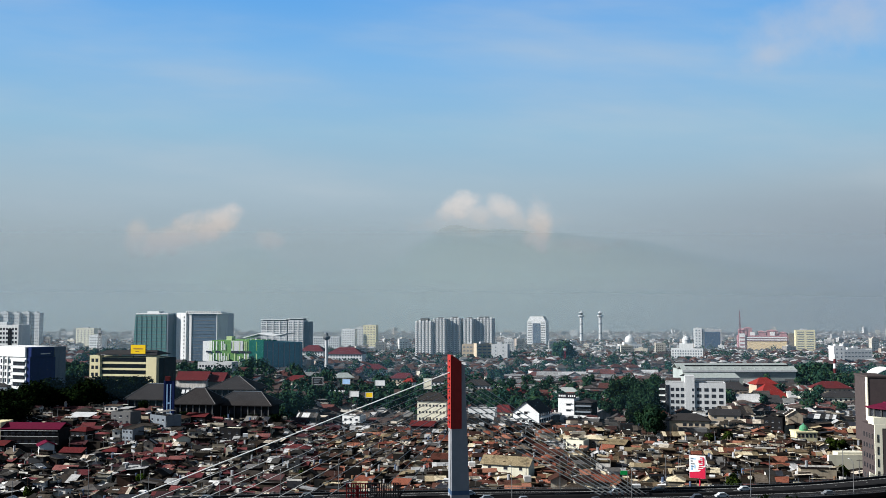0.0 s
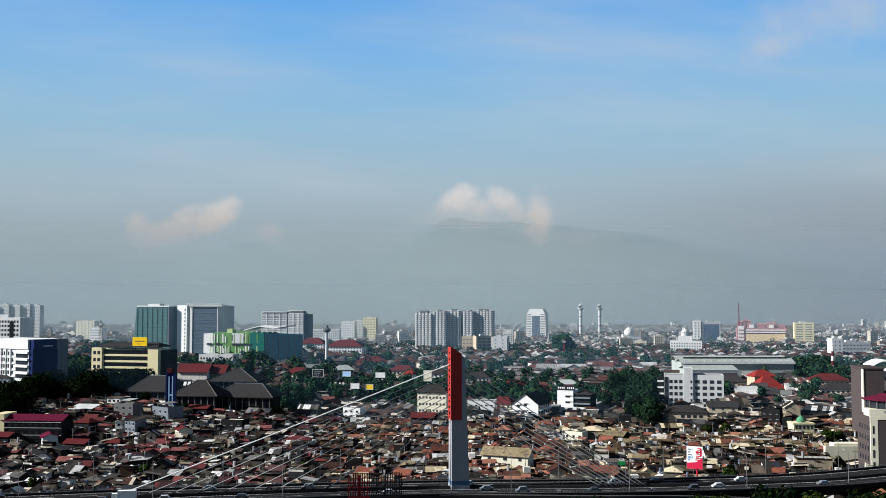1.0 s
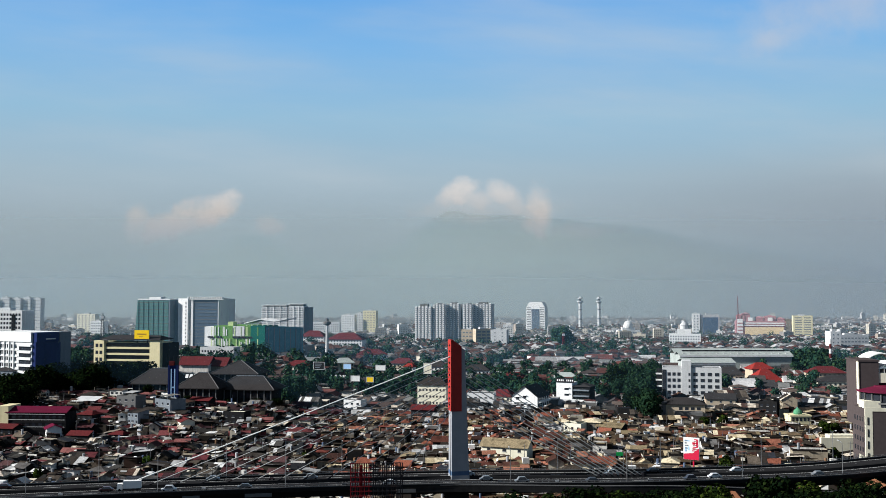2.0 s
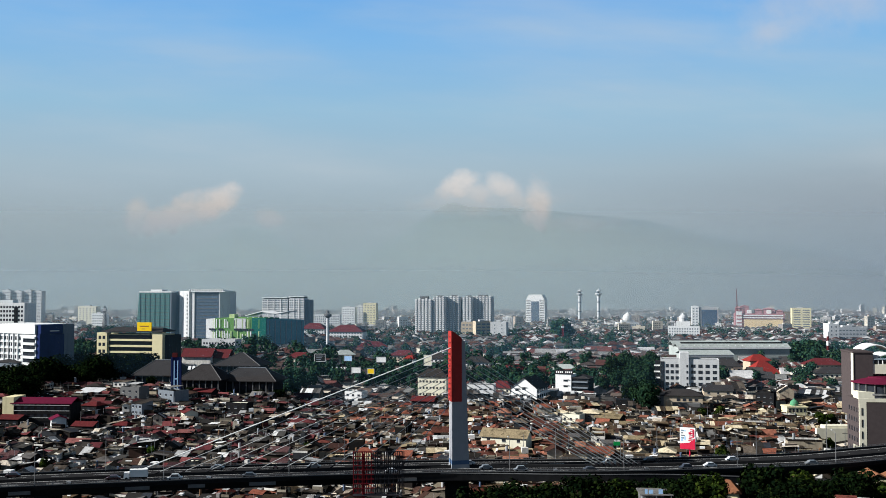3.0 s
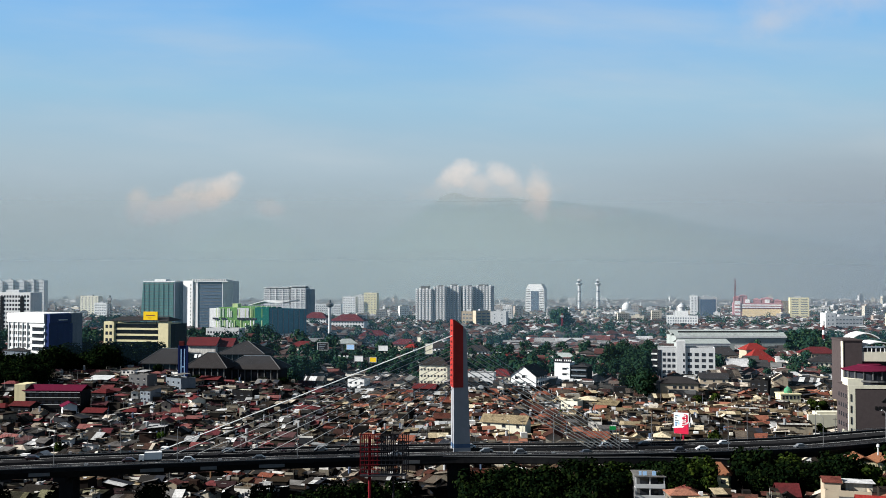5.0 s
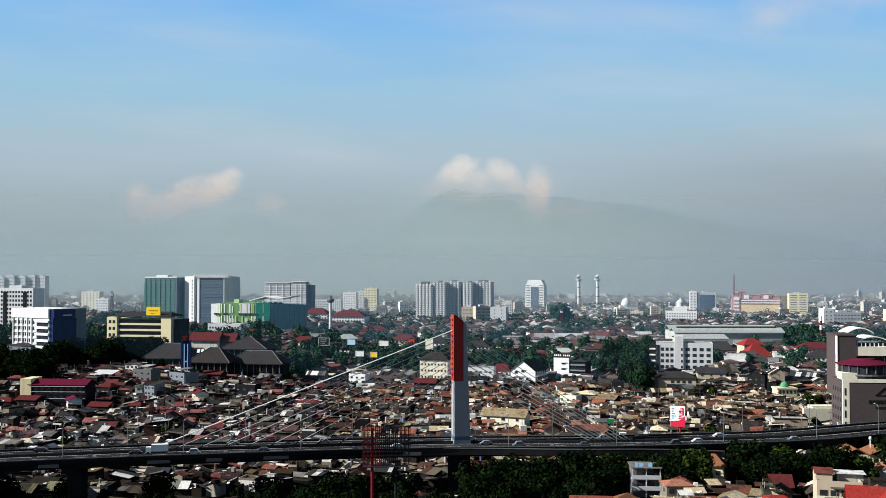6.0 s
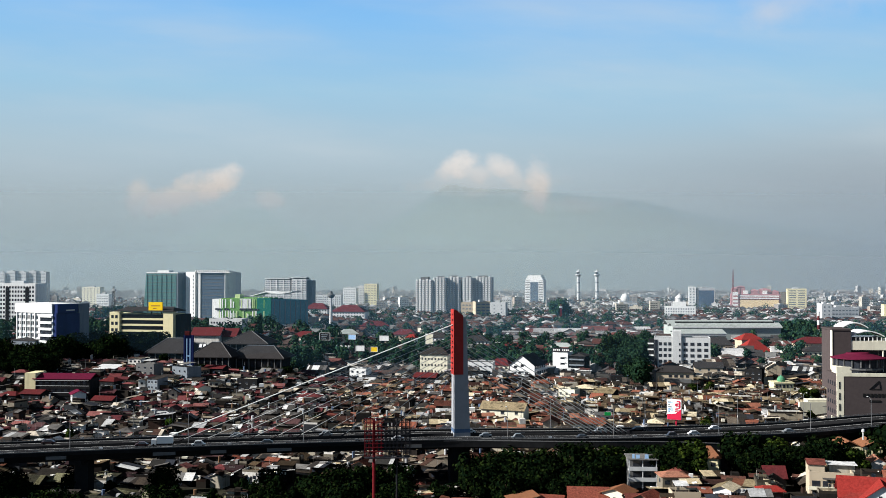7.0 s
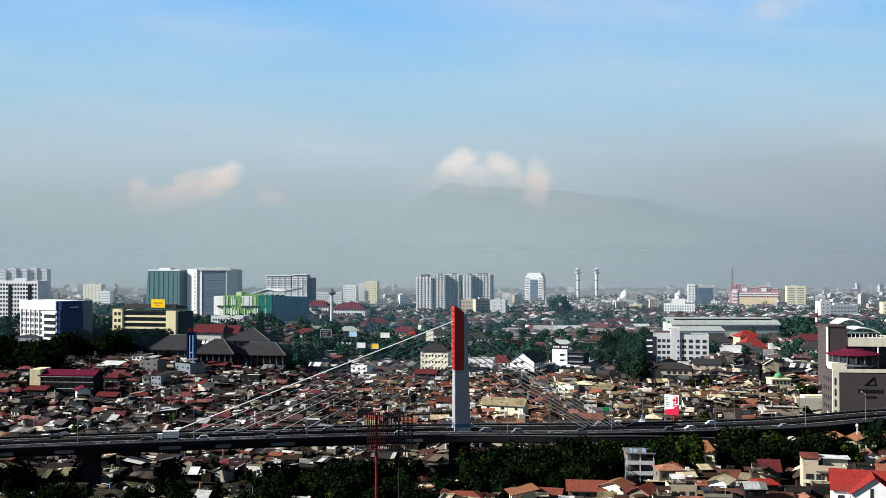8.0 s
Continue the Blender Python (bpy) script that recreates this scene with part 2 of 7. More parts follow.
M = {
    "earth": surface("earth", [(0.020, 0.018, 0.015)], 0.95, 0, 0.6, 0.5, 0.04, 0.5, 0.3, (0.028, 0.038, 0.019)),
    "roof_red": surface("red_tile", [(0.150, 0.052, 0.034), (0.070, 0.028, 0.021), (0.185, 0.066, 0.042), (0.045, 0.022, 0.017), (0.115, 0.036, 0.028), (0.215, 0.086, 0.056), (0.034, 0.018, 0.015), (0.085, 0.040, 0.030), (0.245, 0.110, 0.072)], 0.9, 0, 2.2, 0.8, 0.35, 0.65, 0.4, (0.010, 0.008, 0.007)),
    "roof_brown": surface("weathered_roof", [(0.040, 0.032, 0.025), (0.095, 0.077, 0.060), (0.023, 0.019, 0.016), (0.190, 0.158, 0.125), (0.030, 0.025, 0.020), (0.062, 0.051, 0.041), (0.018, 0.016, 0.014), (0.055, 0.031, 0.024), (0.46, 0.40, 0.32), (0.026, 0.022, 0.019)], 0.9, 0, 1.8, 0.8, 0.3, 0.65, 0.4, (0.010, 0.009, 0.008)),
    "roof_tan": surface("tan_roof", [(0.110, 0.080, 0.050), (0.200, 0.158, 0.096), (0.056, 0.040, 0.026), (0.37, 0.30, 0.19), (0.075, 0.052, 0.032), (0.030, 0.022, 0.015), (0.155, 0.122, 0.072), (0.110, 0.044, 0.027), (0.038, 0.028, 0.019), (0.50, 0.425, 0.29)], 0.9, 0, 1.8, 0.8, 0.35, 0.65, 0.4, (0.016, 0.013, 0.010)),
    "roof_wine": surface("wine_red_tile", [(0.105, 0.030, 0.031), (0.050, 0.022, 0.024), (0.140, 0.044, 0.044), (0.034, 0.018, 0.020), (0.082, 0.024, 0.027), (0.165, 0.066, 0.060), (0.028, 0.017, 0.018), (0.062, 0.034, 0.034)], 0.9, 0, 2.2, 0.8, 0.35, 0.65, 0.4, (0.010, 0.008, 0.009)),
    # mostly dark olive tones, for the near houses on the left
    "roof_moss": surface("olive_roof", [(0.030, 0.029, 0.020), (0.085, 0.080, 0.046), (0.022, 0.021, 0.016), (0.140, 0.135, 0.080), (0.026, 0.025, 0.018), (0.050, 0.047, 0.028), (0.019, 0.018, 0.015), (0.190, 0.180, 0.120)], 0.9, 0, 1.8, 0.8, 0.3, 0.65, 0.4, (0.012, 0.012, 0.008)),
    "shed_sheet": surface("shed_sheet", [(0.26, 0.285, 0.27)], 0.8, 0, 0.5, 0.25, 0.08, 0.45, 0.1, (0.14, 0.15, 0.14)),
    "umber": surface("umber_render", [(0.146, 0.122, 0.091)], 0.85, 0, 0.8, 0.25, 0.15, 0.4, 0.05, (0.064, 0.054, 0.044), streaks=True),
    "old_plaster": surface("old_plaster", [(0.064, 0.057, 0.044), (0.025, 0.023, 0.019), (0.111, 0.098, 0.067), (0.038, 0.034, 0.026), (0.204, 0.186, 0.139), (0.022, 0.020, 0.018), (0.402, 0.385, 0.336)], 0.9, 0, 0.9, 0.35, 0.25, 0.55, 0.1, (0.019, 0.017, 0.014), streaks=True),
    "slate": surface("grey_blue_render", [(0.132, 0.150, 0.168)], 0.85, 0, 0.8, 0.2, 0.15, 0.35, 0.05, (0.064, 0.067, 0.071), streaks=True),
    "roof_grey": surface("sheet_roof", [(0.046, 0.044, 0.041), (0.022, 0.021, 0.020), (0.125, 0.121, 0.115), (0.032, 0.028, 0.025), (0.50, 0.495, 0.48), (0.017, 0.016, 0.0155), (0.026, 0.029, 0.036), (0.027, 0.023, 0.020), (0.080, 0.075, 0.071), (0.30, 0.30, 0.295)], 0.8, 0.0, 1.6, 0.5, 0.3, 0.6, 0.3, (0.013, 0.011, 0.010)),
    # near-black tones put the shade of the gaps into the wall colour
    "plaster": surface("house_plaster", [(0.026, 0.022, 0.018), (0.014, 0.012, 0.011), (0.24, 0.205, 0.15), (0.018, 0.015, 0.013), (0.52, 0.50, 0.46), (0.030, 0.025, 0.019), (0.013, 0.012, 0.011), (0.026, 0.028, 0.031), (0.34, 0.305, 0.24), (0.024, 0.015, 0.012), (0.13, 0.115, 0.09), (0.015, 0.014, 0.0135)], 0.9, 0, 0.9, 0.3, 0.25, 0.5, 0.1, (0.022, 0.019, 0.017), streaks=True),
    "white": surface("white_paint", [(0.59, 0.59, 0.575)], 0.7, 0, 0.5, 0.12, 0.15, 0.35, 0.05, (0.33, 0.31, 0.28), streaks=True),
    "cream": surface("cream_paint", [(0.57, 0.51, 0.31)], 0.75, 0, 0.5, 0.12, 0.15, 0.25, 0.05, (0.241, 0.204, 0.132), streaks=True),
    "ivory": surface("ivory_paint", [(0.58, 0.55, 0.43)], 0.75, 0, 0.5, 0.12, 0.15, 0.3, 0.05, (0.30, 0.265, 0.20), streaks=True),
    "concrete": surface("concrete", [(0.104, 0.104, 0.103)], 0.85, 0, 0.8, 0.2, 0.12, 0.5, 0.1, (0.104, 0.101, 0.098), streaks=True),
    "pale_concrete": surface("pale_concrete", [(0.44, 0.445, 0.44)], 0.8, 0, 0.8, 0.12, 0.12, 0.35, 0.05, (0.24, 0.24, 0.235), streaks=True),
    # near-black; on side wings and walls the shade is in this colour
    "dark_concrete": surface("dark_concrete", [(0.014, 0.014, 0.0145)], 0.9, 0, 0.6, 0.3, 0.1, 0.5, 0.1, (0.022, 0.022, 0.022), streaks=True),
    "asphalt": surface("asphalt", [(0.018, 0.018, 0.019)], 0.95, 0, 1.2, 0.3, 0.06, 0.4, 0.1, (0.011, 0.011, 0.012), spec=0.0),
    "road_paint": surface("road_paint", [(0.444, 0.444, 0.427)], 0.7, 0, 1.5, 0.3, 0.4, 0.4, 0.0, (0.132, 0.132, 0.132)),
    "pylon_red": surface("red_cladding", [(0.265, 0.030, 0.026)], 0.45, 0, 0.8, 0.2, 0.15, 0.35, 0.03, (0.17, 0.030, 0.024), streaks=True),
    "pylon_grey": surface("pylon_concrete", [(0.219, 0.226, 0.238)], 0.7, 0, 0.6, 0.12, 0.12, 0.3, 0.05, (0.204, 0.211, 0.219), streaks=True),
    "pylon_blue": surface("blue_grey_paint", [(0.064, 0.104, 0.175)], 0.6, 0, 0.6, 0.2, 0.2, 0.3, 0.02),
    "cable": surface("cable_sheath", [(0.62, 0.62, 0.60)], 0.5, 0, 0.5, 0.15, 0.1, 0.2, 0.0),
    "steel": surface("galvanised_steel", [(0.15, 0.155, 0.16)], 0.5, 0.4, 2.0, 0.2, 0.4, 0.3, 0.0, (0.132, 0.084, 0.051)),
    "dark_steel": surface("dark_steel", [(0.022, 0.022, 0.025)], 0.55, 0.2, 2.0, 0.3, 0.4, 0.4, 0.0, (0.057, 0.028, 0.019)),
    "red_steel": surface("red_steel", [(0.13, 0.013, 0.017)], 0.55, 0.1, 2.0, 0.3, 0.4, 0.4, 0.0, (0.104, 0.025, 0.019)),
    "glass": glassy("dark_glass", (0.019, 0.022, 0.028)),
    "green_glass": glassy("green_glass", (0.075, 0.165, 0.15), 0.15),
    "blue_glass": glassy("blue_glass", (0.06, 0.085, 0.118), 0.12),
    "navy": surface("navy_cladding", [(0.014, 0.022, 0.077)], 0.35, 0, 0.4, 0.2, 0.1, 0.3, 0.0, (0.007, 0.012, 0.044)),
    "hall_roof": surface("dark_brown_tile", [(0.030, 0.028, 0.028)], 0.85, 0, 1.6, 0.5, 0.2, 0.5, 0.4, (0.020, 0.018, 0.018)),
    "maroon": surface("maroon_sheet", [(0.085, 0.010, 0.026)], 0.6, 0, 0.8, 0.3, 0.2, 0.35, 0.1, (0.055, 0.016, 0.022)),
    "dull_red": surface("dull_red_roof", [(0.082, 0.017, 0.018)], 0.8, 0, 1.4, 0.6, 0.25, 0.55, 0.3, (0.040, 0.018, 0.018)),
    "bright_red": surface("bright_red_roof", [(0.185, 0.022, 0.018)], 0.7, 0, 1.8, 0.5, 0.25, 0.5, 0.3, (0.12, 0.032, 0.026)),
    "taupe": surface("taupe_cladding", [(0.060, 0.049, 0.048)], 0.7, 0, 0.7, 0.2, 0.12, 0.3, 0.02, (0.050, 0.041, 0.041)),
    "lime": surface("lime_panel", [(0.098, 0.204, 0.051)], 0.6, 0, 0.6, 0.15, 0.15, 0.2, 0.0),
    "pale_lime": surface("pale_lime_panel", [(0.360, 0.444, 0.204)], 0.6, 0, 0.6, 0.15, 0.15, 0.2, 0.0),
    "teal": surface("teal_panel", [(0.009, 0.084, 0.061)], 0.5, 0, 0.6, 0.2, 0.15, 0.3, 0.0, (0.006, 0.077, 0.057)),
    # teal turned bluish, with the rear wing's shade and haze in it
    "blue_teal": surface("shade_teal_panel", [(0.06, 0.15, 0.185)], 0.6, 0, 0.6, 0.2, 0.15, 0.3, 0.0, (0.03, 0.09, 0.11)),
    "dome_green": surface("green_dome_paint", [(0.07, 0.22, 0.12)], 0.6, 0, 0.6, 0.2, 0.15, 0.3, 0.0),
    "sign_yellow": surface("yellow_sign", [(0.671, 0.444, 0.012)], 0.5, 0, 0.8, 0.1, 0.2, 0.1, 0.0),
    "pale_blue": surface("pale_blue_panel", [(0.296, 0.461, 0.671)], 0.5, 0, 0.8, 0.15, 0.2, 0.1, 0.0),
    "sign_red": surface("red_print", [(0.42, 0.016, 0.045)], 0.5, 0, 0.8, 0.15, 0.2, 0.1, 0.0),
    "sign_green": surface("green_sign", [(0.012, 0.280, 0.064)], 0.5, 0, 0.8, 0.1, 0.2, 0.1, 0.0),
    "orange_roof": surface("orange_tile", [(0.17, 0.075, 0.04)], 0.85, 0, 1.8, 0.4, 0.3, 0.45, 0.3, (0.132, 0.057, 0.032)),
    "pink": surface("pink_brick_paint", [(0.30, 0.155, 0.165)], 0.8, 0, 0.3, 0.25, 0.08, 0.3, 0.0, (0.19, 0.09, 0.10)),
    "sand": surface("sand_paint", [(0.372, 0.307, 0.222)], 0.8, 0, 0.3, 0.15, 0.08, 0.3, 0.0, (0.280, 0.219, 0.168)),
    "peach": surface("peach_paint", [(0.56, 0.43, 0.25)], 0.8, 0, 0.3, 0.12, 0.08, 0.25, 0.0, (0.36, 0.27, 0.17)),
    "pale_bits": surface("pale_render", [(0.50, 0.48, 0.44), (0.62, 0.61, 0.60), (0.40, 0.36, 0.27), (0.28, 0.275, 0.27), (0.55, 0.52, 0.43), (0.20, 0.19, 0.185)], 0.85, 0, 0.9, 0.3, 0.3, 0.5, 0.1, (0.12, 0.11, 0.10), streaks=True),
    "cobalt_glass": glassy("cobalt_glass", (0.026, 0.070, 0.150), 0.15),
    "brick_roof": surface("brick_red_tile", [(0.150, 0.044, 0.030)], 0.9, 0, 2.0, 0.8, 0.4, 0.6, 0.4, (0.035, 0.018, 0.014)),
    "bark": surface("bark", [(0.057, 0.041, 0.028)], 0.95, 0, 3.0, 0.4, 0.5, 0.4, 0.4),
    "tank": surface("water_tank", [(0.20, 0.21, 0.215), (0.08, 0.11, 0.17), (0.34, 0.345, 0.35), (0.12, 0.12, 0.12), (0.16, 0.09, 0.05), (0.28, 0.28, 0.285)], 0.5, 0, 1.0, 0.15, 0.4, 0.2, 0.0),
    "car": surface("car_paint", [(0.45, 0.45, 0.45), (0.03, 0.03, 0.033), (0.14, 0.145, 0.15), (0.5, 0.5, 0.5), (0.025, 0.025, 0.03), (0.05, 0.012, 0.012)], 0.3, 0.1, 1.0, 0.05, 0.5, 0.1, 0.0, spec=0.5),
    "rubber": surface("rubber", [(0.012, 0.012, 0.012)], 0.9),
    "city_wall": surface("city_wall", [(0.35, 0.34, 0.325), (0.50, 0.49, 0.475), (0.25, 0.24, 0.22), (0.28, 0.23, 0.19), (0.43, 0.425, 0.415), (0.21, 0.20, 0.195), (0.40, 0.365, 0.30), (0.19, 0.17, 0.155)], 0.9, 0, 0.25, 0.4, 0.1, 0.5, 0.0, (0.098, 0.091, 0.084), streaks=True),
    "city_roof": surface("city_roof", [(0.057, 0.025, 0.020), (0.057, 0.048, 0.041), (0.146, 0.146, 0.143), (0.038, 0.033, 0.032), (0.071, 0.035, 0.026), (0.320, 0.312, 0.304), (0.044, 0.032, 0.029), (0.077, 0.074, 0.071)], 0.9, 0, 0.4, 0.4, 0.1, 0.4, 0.0),
    "mid_wall": surface("weathered_wall", [(0.20, 0.19, 0.18), (0.56, 0.55, 0.53), (0.06, 0.057, 0.055), (0.38, 0.36, 0.32), (0.12, 0.115, 0.11), (0.64, 0.63, 0.61), (0.09, 0.085, 0.08), (0.46, 0.42, 0.35), (0.28, 0.27, 0.26)], 0.9, 0, 0.5, 0.4, 0.15, 0.5, 0.0, (0.08, 0.074, 0.068), streaks=True),
    "mid_roof": surface("old_city_roof", [(0.062, 0.028, 0.025), (0.050, 0.043, 0.040), (0.095, 0.038, 0.033), (0.040, 0.038, 0.038), (0.20, 0.195, 0.19), (0.055, 0.040, 0.036), (0.105, 0.043, 0.038), (0.38, 0.375, 0.37), (0.045, 0.038, 0.036), (0.085, 0.066, 0.056), (0.13, 0.13, 0.125)], 0.9, 0, 0.8, 0.6, 0.2, 0.5, 0.1, (0.022, 0.019, 0.018)),
    "cable_grey": surface("thin_cable_sheath", [(0.36, 0.36, 0.35)], 0.6, 0, 0.5, 0.2, 0.1, 0.3, 0.0),
    "cable_dark": surface("weathered_cable_sheath", [(0.30, 0.31, 0.30)], 0.6, 0, 0.5, 0.25, 0.1, 0.4, 0.0),
    "far_slope": surface("wooded_slope", [(0.028, 0.038, 0.032)], 1.0, 0, 0.01, 0.5, 0.004, 0.4, 0.0),
}


def foliage(name, colours):
    m = surface(name, colours, 0.75, 0, 0.7, 0.5, 0.12, 0.4, 0.0, (0.006, 0.014, 0.005), spec=0.0)
    return m


M["leaf"] = foliage("leaves", [(0.009, 0.016, 0.003), (0.013, 0.023, 0.004), (0.028, 0.040, 0.006), (0.005, 0.010, 0.0025)])
M["leaf_bright"] = foliage("bright_leaves", [(0.024, 0.046, 0.006), (0.040, 0.064, 0.008), (0.018, 0.038, 0.006), (0.009, 0.022, 0.004)])
M["leaf_mid"] = foliage("blue_green_leaves", [(0.0075, 0.0190, 0.0110), (0.0105, 0.0250, 0.0135), (0.0170, 0.0360, 0.0160), (0.0045, 0.0125, 0.0080)])
# lighter, bluer green: haze over distant crowns put into the leaf colour
M["leaf_far"] = foliage("haze_tinted_leaves", [(0.012, 0.031, 0.020), (0.016, 0.040, 0.024), (0.010, 0.032, 0.024), (0.024, 0.048, 0.020)])
# near-black leaf tones: the shade among the crowns is painted in
M["leaf_dark"] = foliage("shaded_leaves", [(0.0022, 0.0048, 0.0017), (0.0030, 0.0062, 0.0021), (0.0090, 0.0150, 0.0036), (0.0018, 0.0046, 0.0022), (0.0024, 0.0050, 0.0018)])

# ---------------------------------------------------------------- geometry helpers
def ease(x, lo, hi):
    q = min(1.0, max(0.0, (x - lo) / (hi - lo)))
    return q * q * (3 - 2 * q)


class Geo:
    """Loose polygons, gathered before they become one mesh."""

    def __init__(self):
        self.v, self.f, self.m = [], [], []

    def add(self, verts, faces, mat=0, m=None):
        k = len(self.v)
        self.v += [tuple(m @ Vector(p)) for p in verts] if m is not None else [tuple(p) for p in verts]
        self.f += [tuple(k + i for i in f) for f in faces]
        self.m += [mat] * len(faces)
        return self

    def box(self, x0, y0, z0, x1, y1, z1, mat=0, m=None, taper=0.0):
        t = taper
        vs = [(x0, y0, z0), (x1, y0, z0), (x1, y1, z0), (x0, y1, z0), (x0 + t, y0 + t, z1), (x1 - t, y0 + t, z1), (x1 - t, y1 - t, z1), (x0 + t, y1 - t, z1)]
        return self.add(vs, [(3, 2, 1, 0), (4, 5, 6, 7), (0, 1, 5, 4), (1, 2, 6, 5), (2, 3, 7, 6), (3, 0, 4, 7)], mat, m)

    def tube(self, a, b, r0, r1=None, sides=8, mat=0, m=None, caps=True):
        a, b = Vector(a), Vector(b)
        r1 = r0 if r1 is None else r1
        q = (b - a).to_track_quat("Z", "Y").to_matrix()
        vs = []
        for c, r in ((a, r0), (b, r1)):
            vs += [c + q @ Vector((r * math.cos(2 * math.pi * i / sides), r * math.sin(2 * math.pi * i / sides), 0)) for i in range(sides)]
        fs = [(i, (i + 1) % sides, sides + (i + 1) % sides, sides + i) for i in range(sides)]
        if caps:
            fs += [tuple(range(sides))[::-1], tuple(range(sides, 2 * sides))]
        return self.add(vs, fs, mat, m)

    def turned(self, rings, sides=12, mat=0, m=None):
        """A turned body from (radius, height) rings."""
        vs = [(r * math.cos(2 * math.pi * i / sides), r * math.sin(2 * math.pi * i / sides), z) for r, z in rings for i in range(sides)]
        fs = [(k * sides + i, k * sides + (i + 1) % sides, (k + 1) * sides + (i + 1) % sides, (k + 1) * sides + i) for k in range(len(rings) - 1) for i in range(sides)]
        fs += [tuple(range(sides))[::-1], tuple((len(rings) - 1) * sides + i for i in range(sides))]
        return self.add(vs, fs, mat, m)

    def hip(self, x0, y0, x1, y1, z, rise, eave=0.6, thick=0.25, ridge=0.0, mat=0, m=None):
        """A hipped roof with thick eaves; ridge: the part of the longer side that the ridge keeps."""
        x0, y0, x1, y1 = x0 - eave, y0 - eave, x1 + eave, y1 + eave
        cx, cy = (x0 + x1) / 2, (y0 + y1) / 2
        if x1 - x0 >= y1 - y0:
            h = ridge * (x1 - x0) / 2
            a, b = (cx - h, cy, z + rise), (cx + h, cy, z + rise)
            fs = [(4, 5, 9, 8), (5, 6, 9), (6, 7, 8, 9), (7, 4, 8)]
        else:
            h = ridge * (y1 - y0) / 2
            a, b = (cx, cy - h, z + rise), (cx, cy + h, z + rise)
            fs = [(4, 5, 8), (5, 6, 9, 8), (6, 7, 9), (7, 4, 8, 9)]
        vs = [(x0, y0, z - thick), (x1, y0, z - thick), (x1, y1, z - thick), (x0, y1, z - thick), (x0, y0, z), (x1, y0, z), (x1, y1, z), (x0, y1, z), a, b]
        fs += [(0, 1, 5, 4), (1, 2, 6, 5), (2, 3, 7, 6), (3, 0, 4, 7), (3, 2, 1, 0)]
        return self.add(vs, fs, mat, m)

    def gable(self, x0, y0, x1, y1, z, rise, eave=0.5, thick=0.2, mat=0, m=None, skew=0.0):
        """A saddle roof, its ridge along x, as two thick slabs."""
        cy = (y0 + y1) / 2 + skew
        xa, xb = x0 - eave, x1 + eave
        for ys, s in ((y0, -1), (y1, 1)):
            drop = rise * eave / max(0.5, abs(cy - ys))
            p = [(ys + s * eave, z - drop), (cy, z + rise)]
            vs = [(xa, p[0][0], p[0][1]), (xb, p[0][0], p[0][1]), (xb, p[1][0], p[1][1]), (xa, p[1][0], p[1][1])]
            vs += [(a, b, c + thick) for a, b, c in vs]
            fs = [(0, 3, 2, 1), (4, 5, 6, 7), (0, 1, 5, 4), (1, 2, 6, 5), (2, 3, 7, 6), (3, 0, 4, 7)]
            self.add(vs, fs if s < 0 else [f[::-1] for f in fs], mat, m)
        return self

    def mesh(self, name, mats):
        me = bpy.data.meshes.new(name)
        me.from_pydata(self.v, [], self.f)
        for k in mats:
            me.materials.append(M[k])
        if len(mats) > 1:
            me.polygons.foreach_set("material_index", self.m)
        me.update()
        return me


def thing(name, label, category, m=None, group="", kind=""):
    """An empty at the base of a thing, which its parts hang from."""
    ob = new(name)
    ob.empty_display_size = 0.5
    if m is not None:
        ob.matrix_basis = m
    return tagged(ob, label, category, group, kind)


def part(name, geo, mats, parent, label="", m=None):
    """One mesh object under a thing or under a part. geo: a Geo, or a mesh to share."""
    mats = [mats] if isinstance(mats, str) else mats
    ob = new(name, geo.mesh(name, mats) if isinstance(geo, Geo) else geo)
    ob.parent = parent
    if m is not None:
        ob.matrix_basis = m
    return tagged(ob, label)


def solid(name, geo, mats, label, category, group="", kind="", m=None):
    """A thing of one mesh."""
    mats = [mats] if isinstance(mats, str) else mats
    ob = new(name, geo.mesh(name, mats))
    if m is not None:
        ob.matrix_basis = m
    return tagged(ob, label, category, group, kind)


# ---------------------------------------------------------------- ground, far slopes and haze
def ground_z(x, y):
    z = -9 * ease(y, 1200, 2100) - 12 * ease(y, 2100, 4800)
    z += (8 * ease(-x, 60, 115) * ease(y, 480, 570) + 7 * ease(-x, 125, 190) * ease(y, 520, 620)) * (1 - ease(y, 1200, 1800))
    z += 5 * ease(x, 110, 155) * ease(y, 600, 680) * (1 - ease(y, 1000, 1500))
    z += 9 * ease(x, 25, 85) * (1 - ease(y, 322, 350))
    z += 7 * ease(x, -25, 15) * (1 - ease(x, 140, 210)) * ease(y, 374, 398) * (1 - ease(y, 470, 570))
    return z + 0.5 * math.sin(x * 0.03) * math.sin(y * 0.021)


xs = [-3600, -2600, -1900, -1400, -1050, -800, -640, -520] + list(range(-440, 441, 20)) + [520, 640, 800, 1050, 1400, 1900, 2600, 3600]
ys = [-900, -500, -200, 0, 100, 180] + list(range(220, 701, 15)) + list(range(740, 1301, 40)) + [1400, 1550, 1700, 1900, 2100, 2400, 2800, 3300, 3900, 4500, 5200]
g = Geo()
g.add([(x, y, ground_z(x, y)) for y in ys for x in xs], [(j * len(xs) + i, j * len(xs) + i + 1, (j + 1) * len(xs) + i + 1, (j + 1) * len(xs) + i) for j in range(len(ys) - 1) for i in range(len(xs) - 1)])
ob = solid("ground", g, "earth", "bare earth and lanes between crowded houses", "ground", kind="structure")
for p in ob.data.polygons:
    p.use_smooth = True


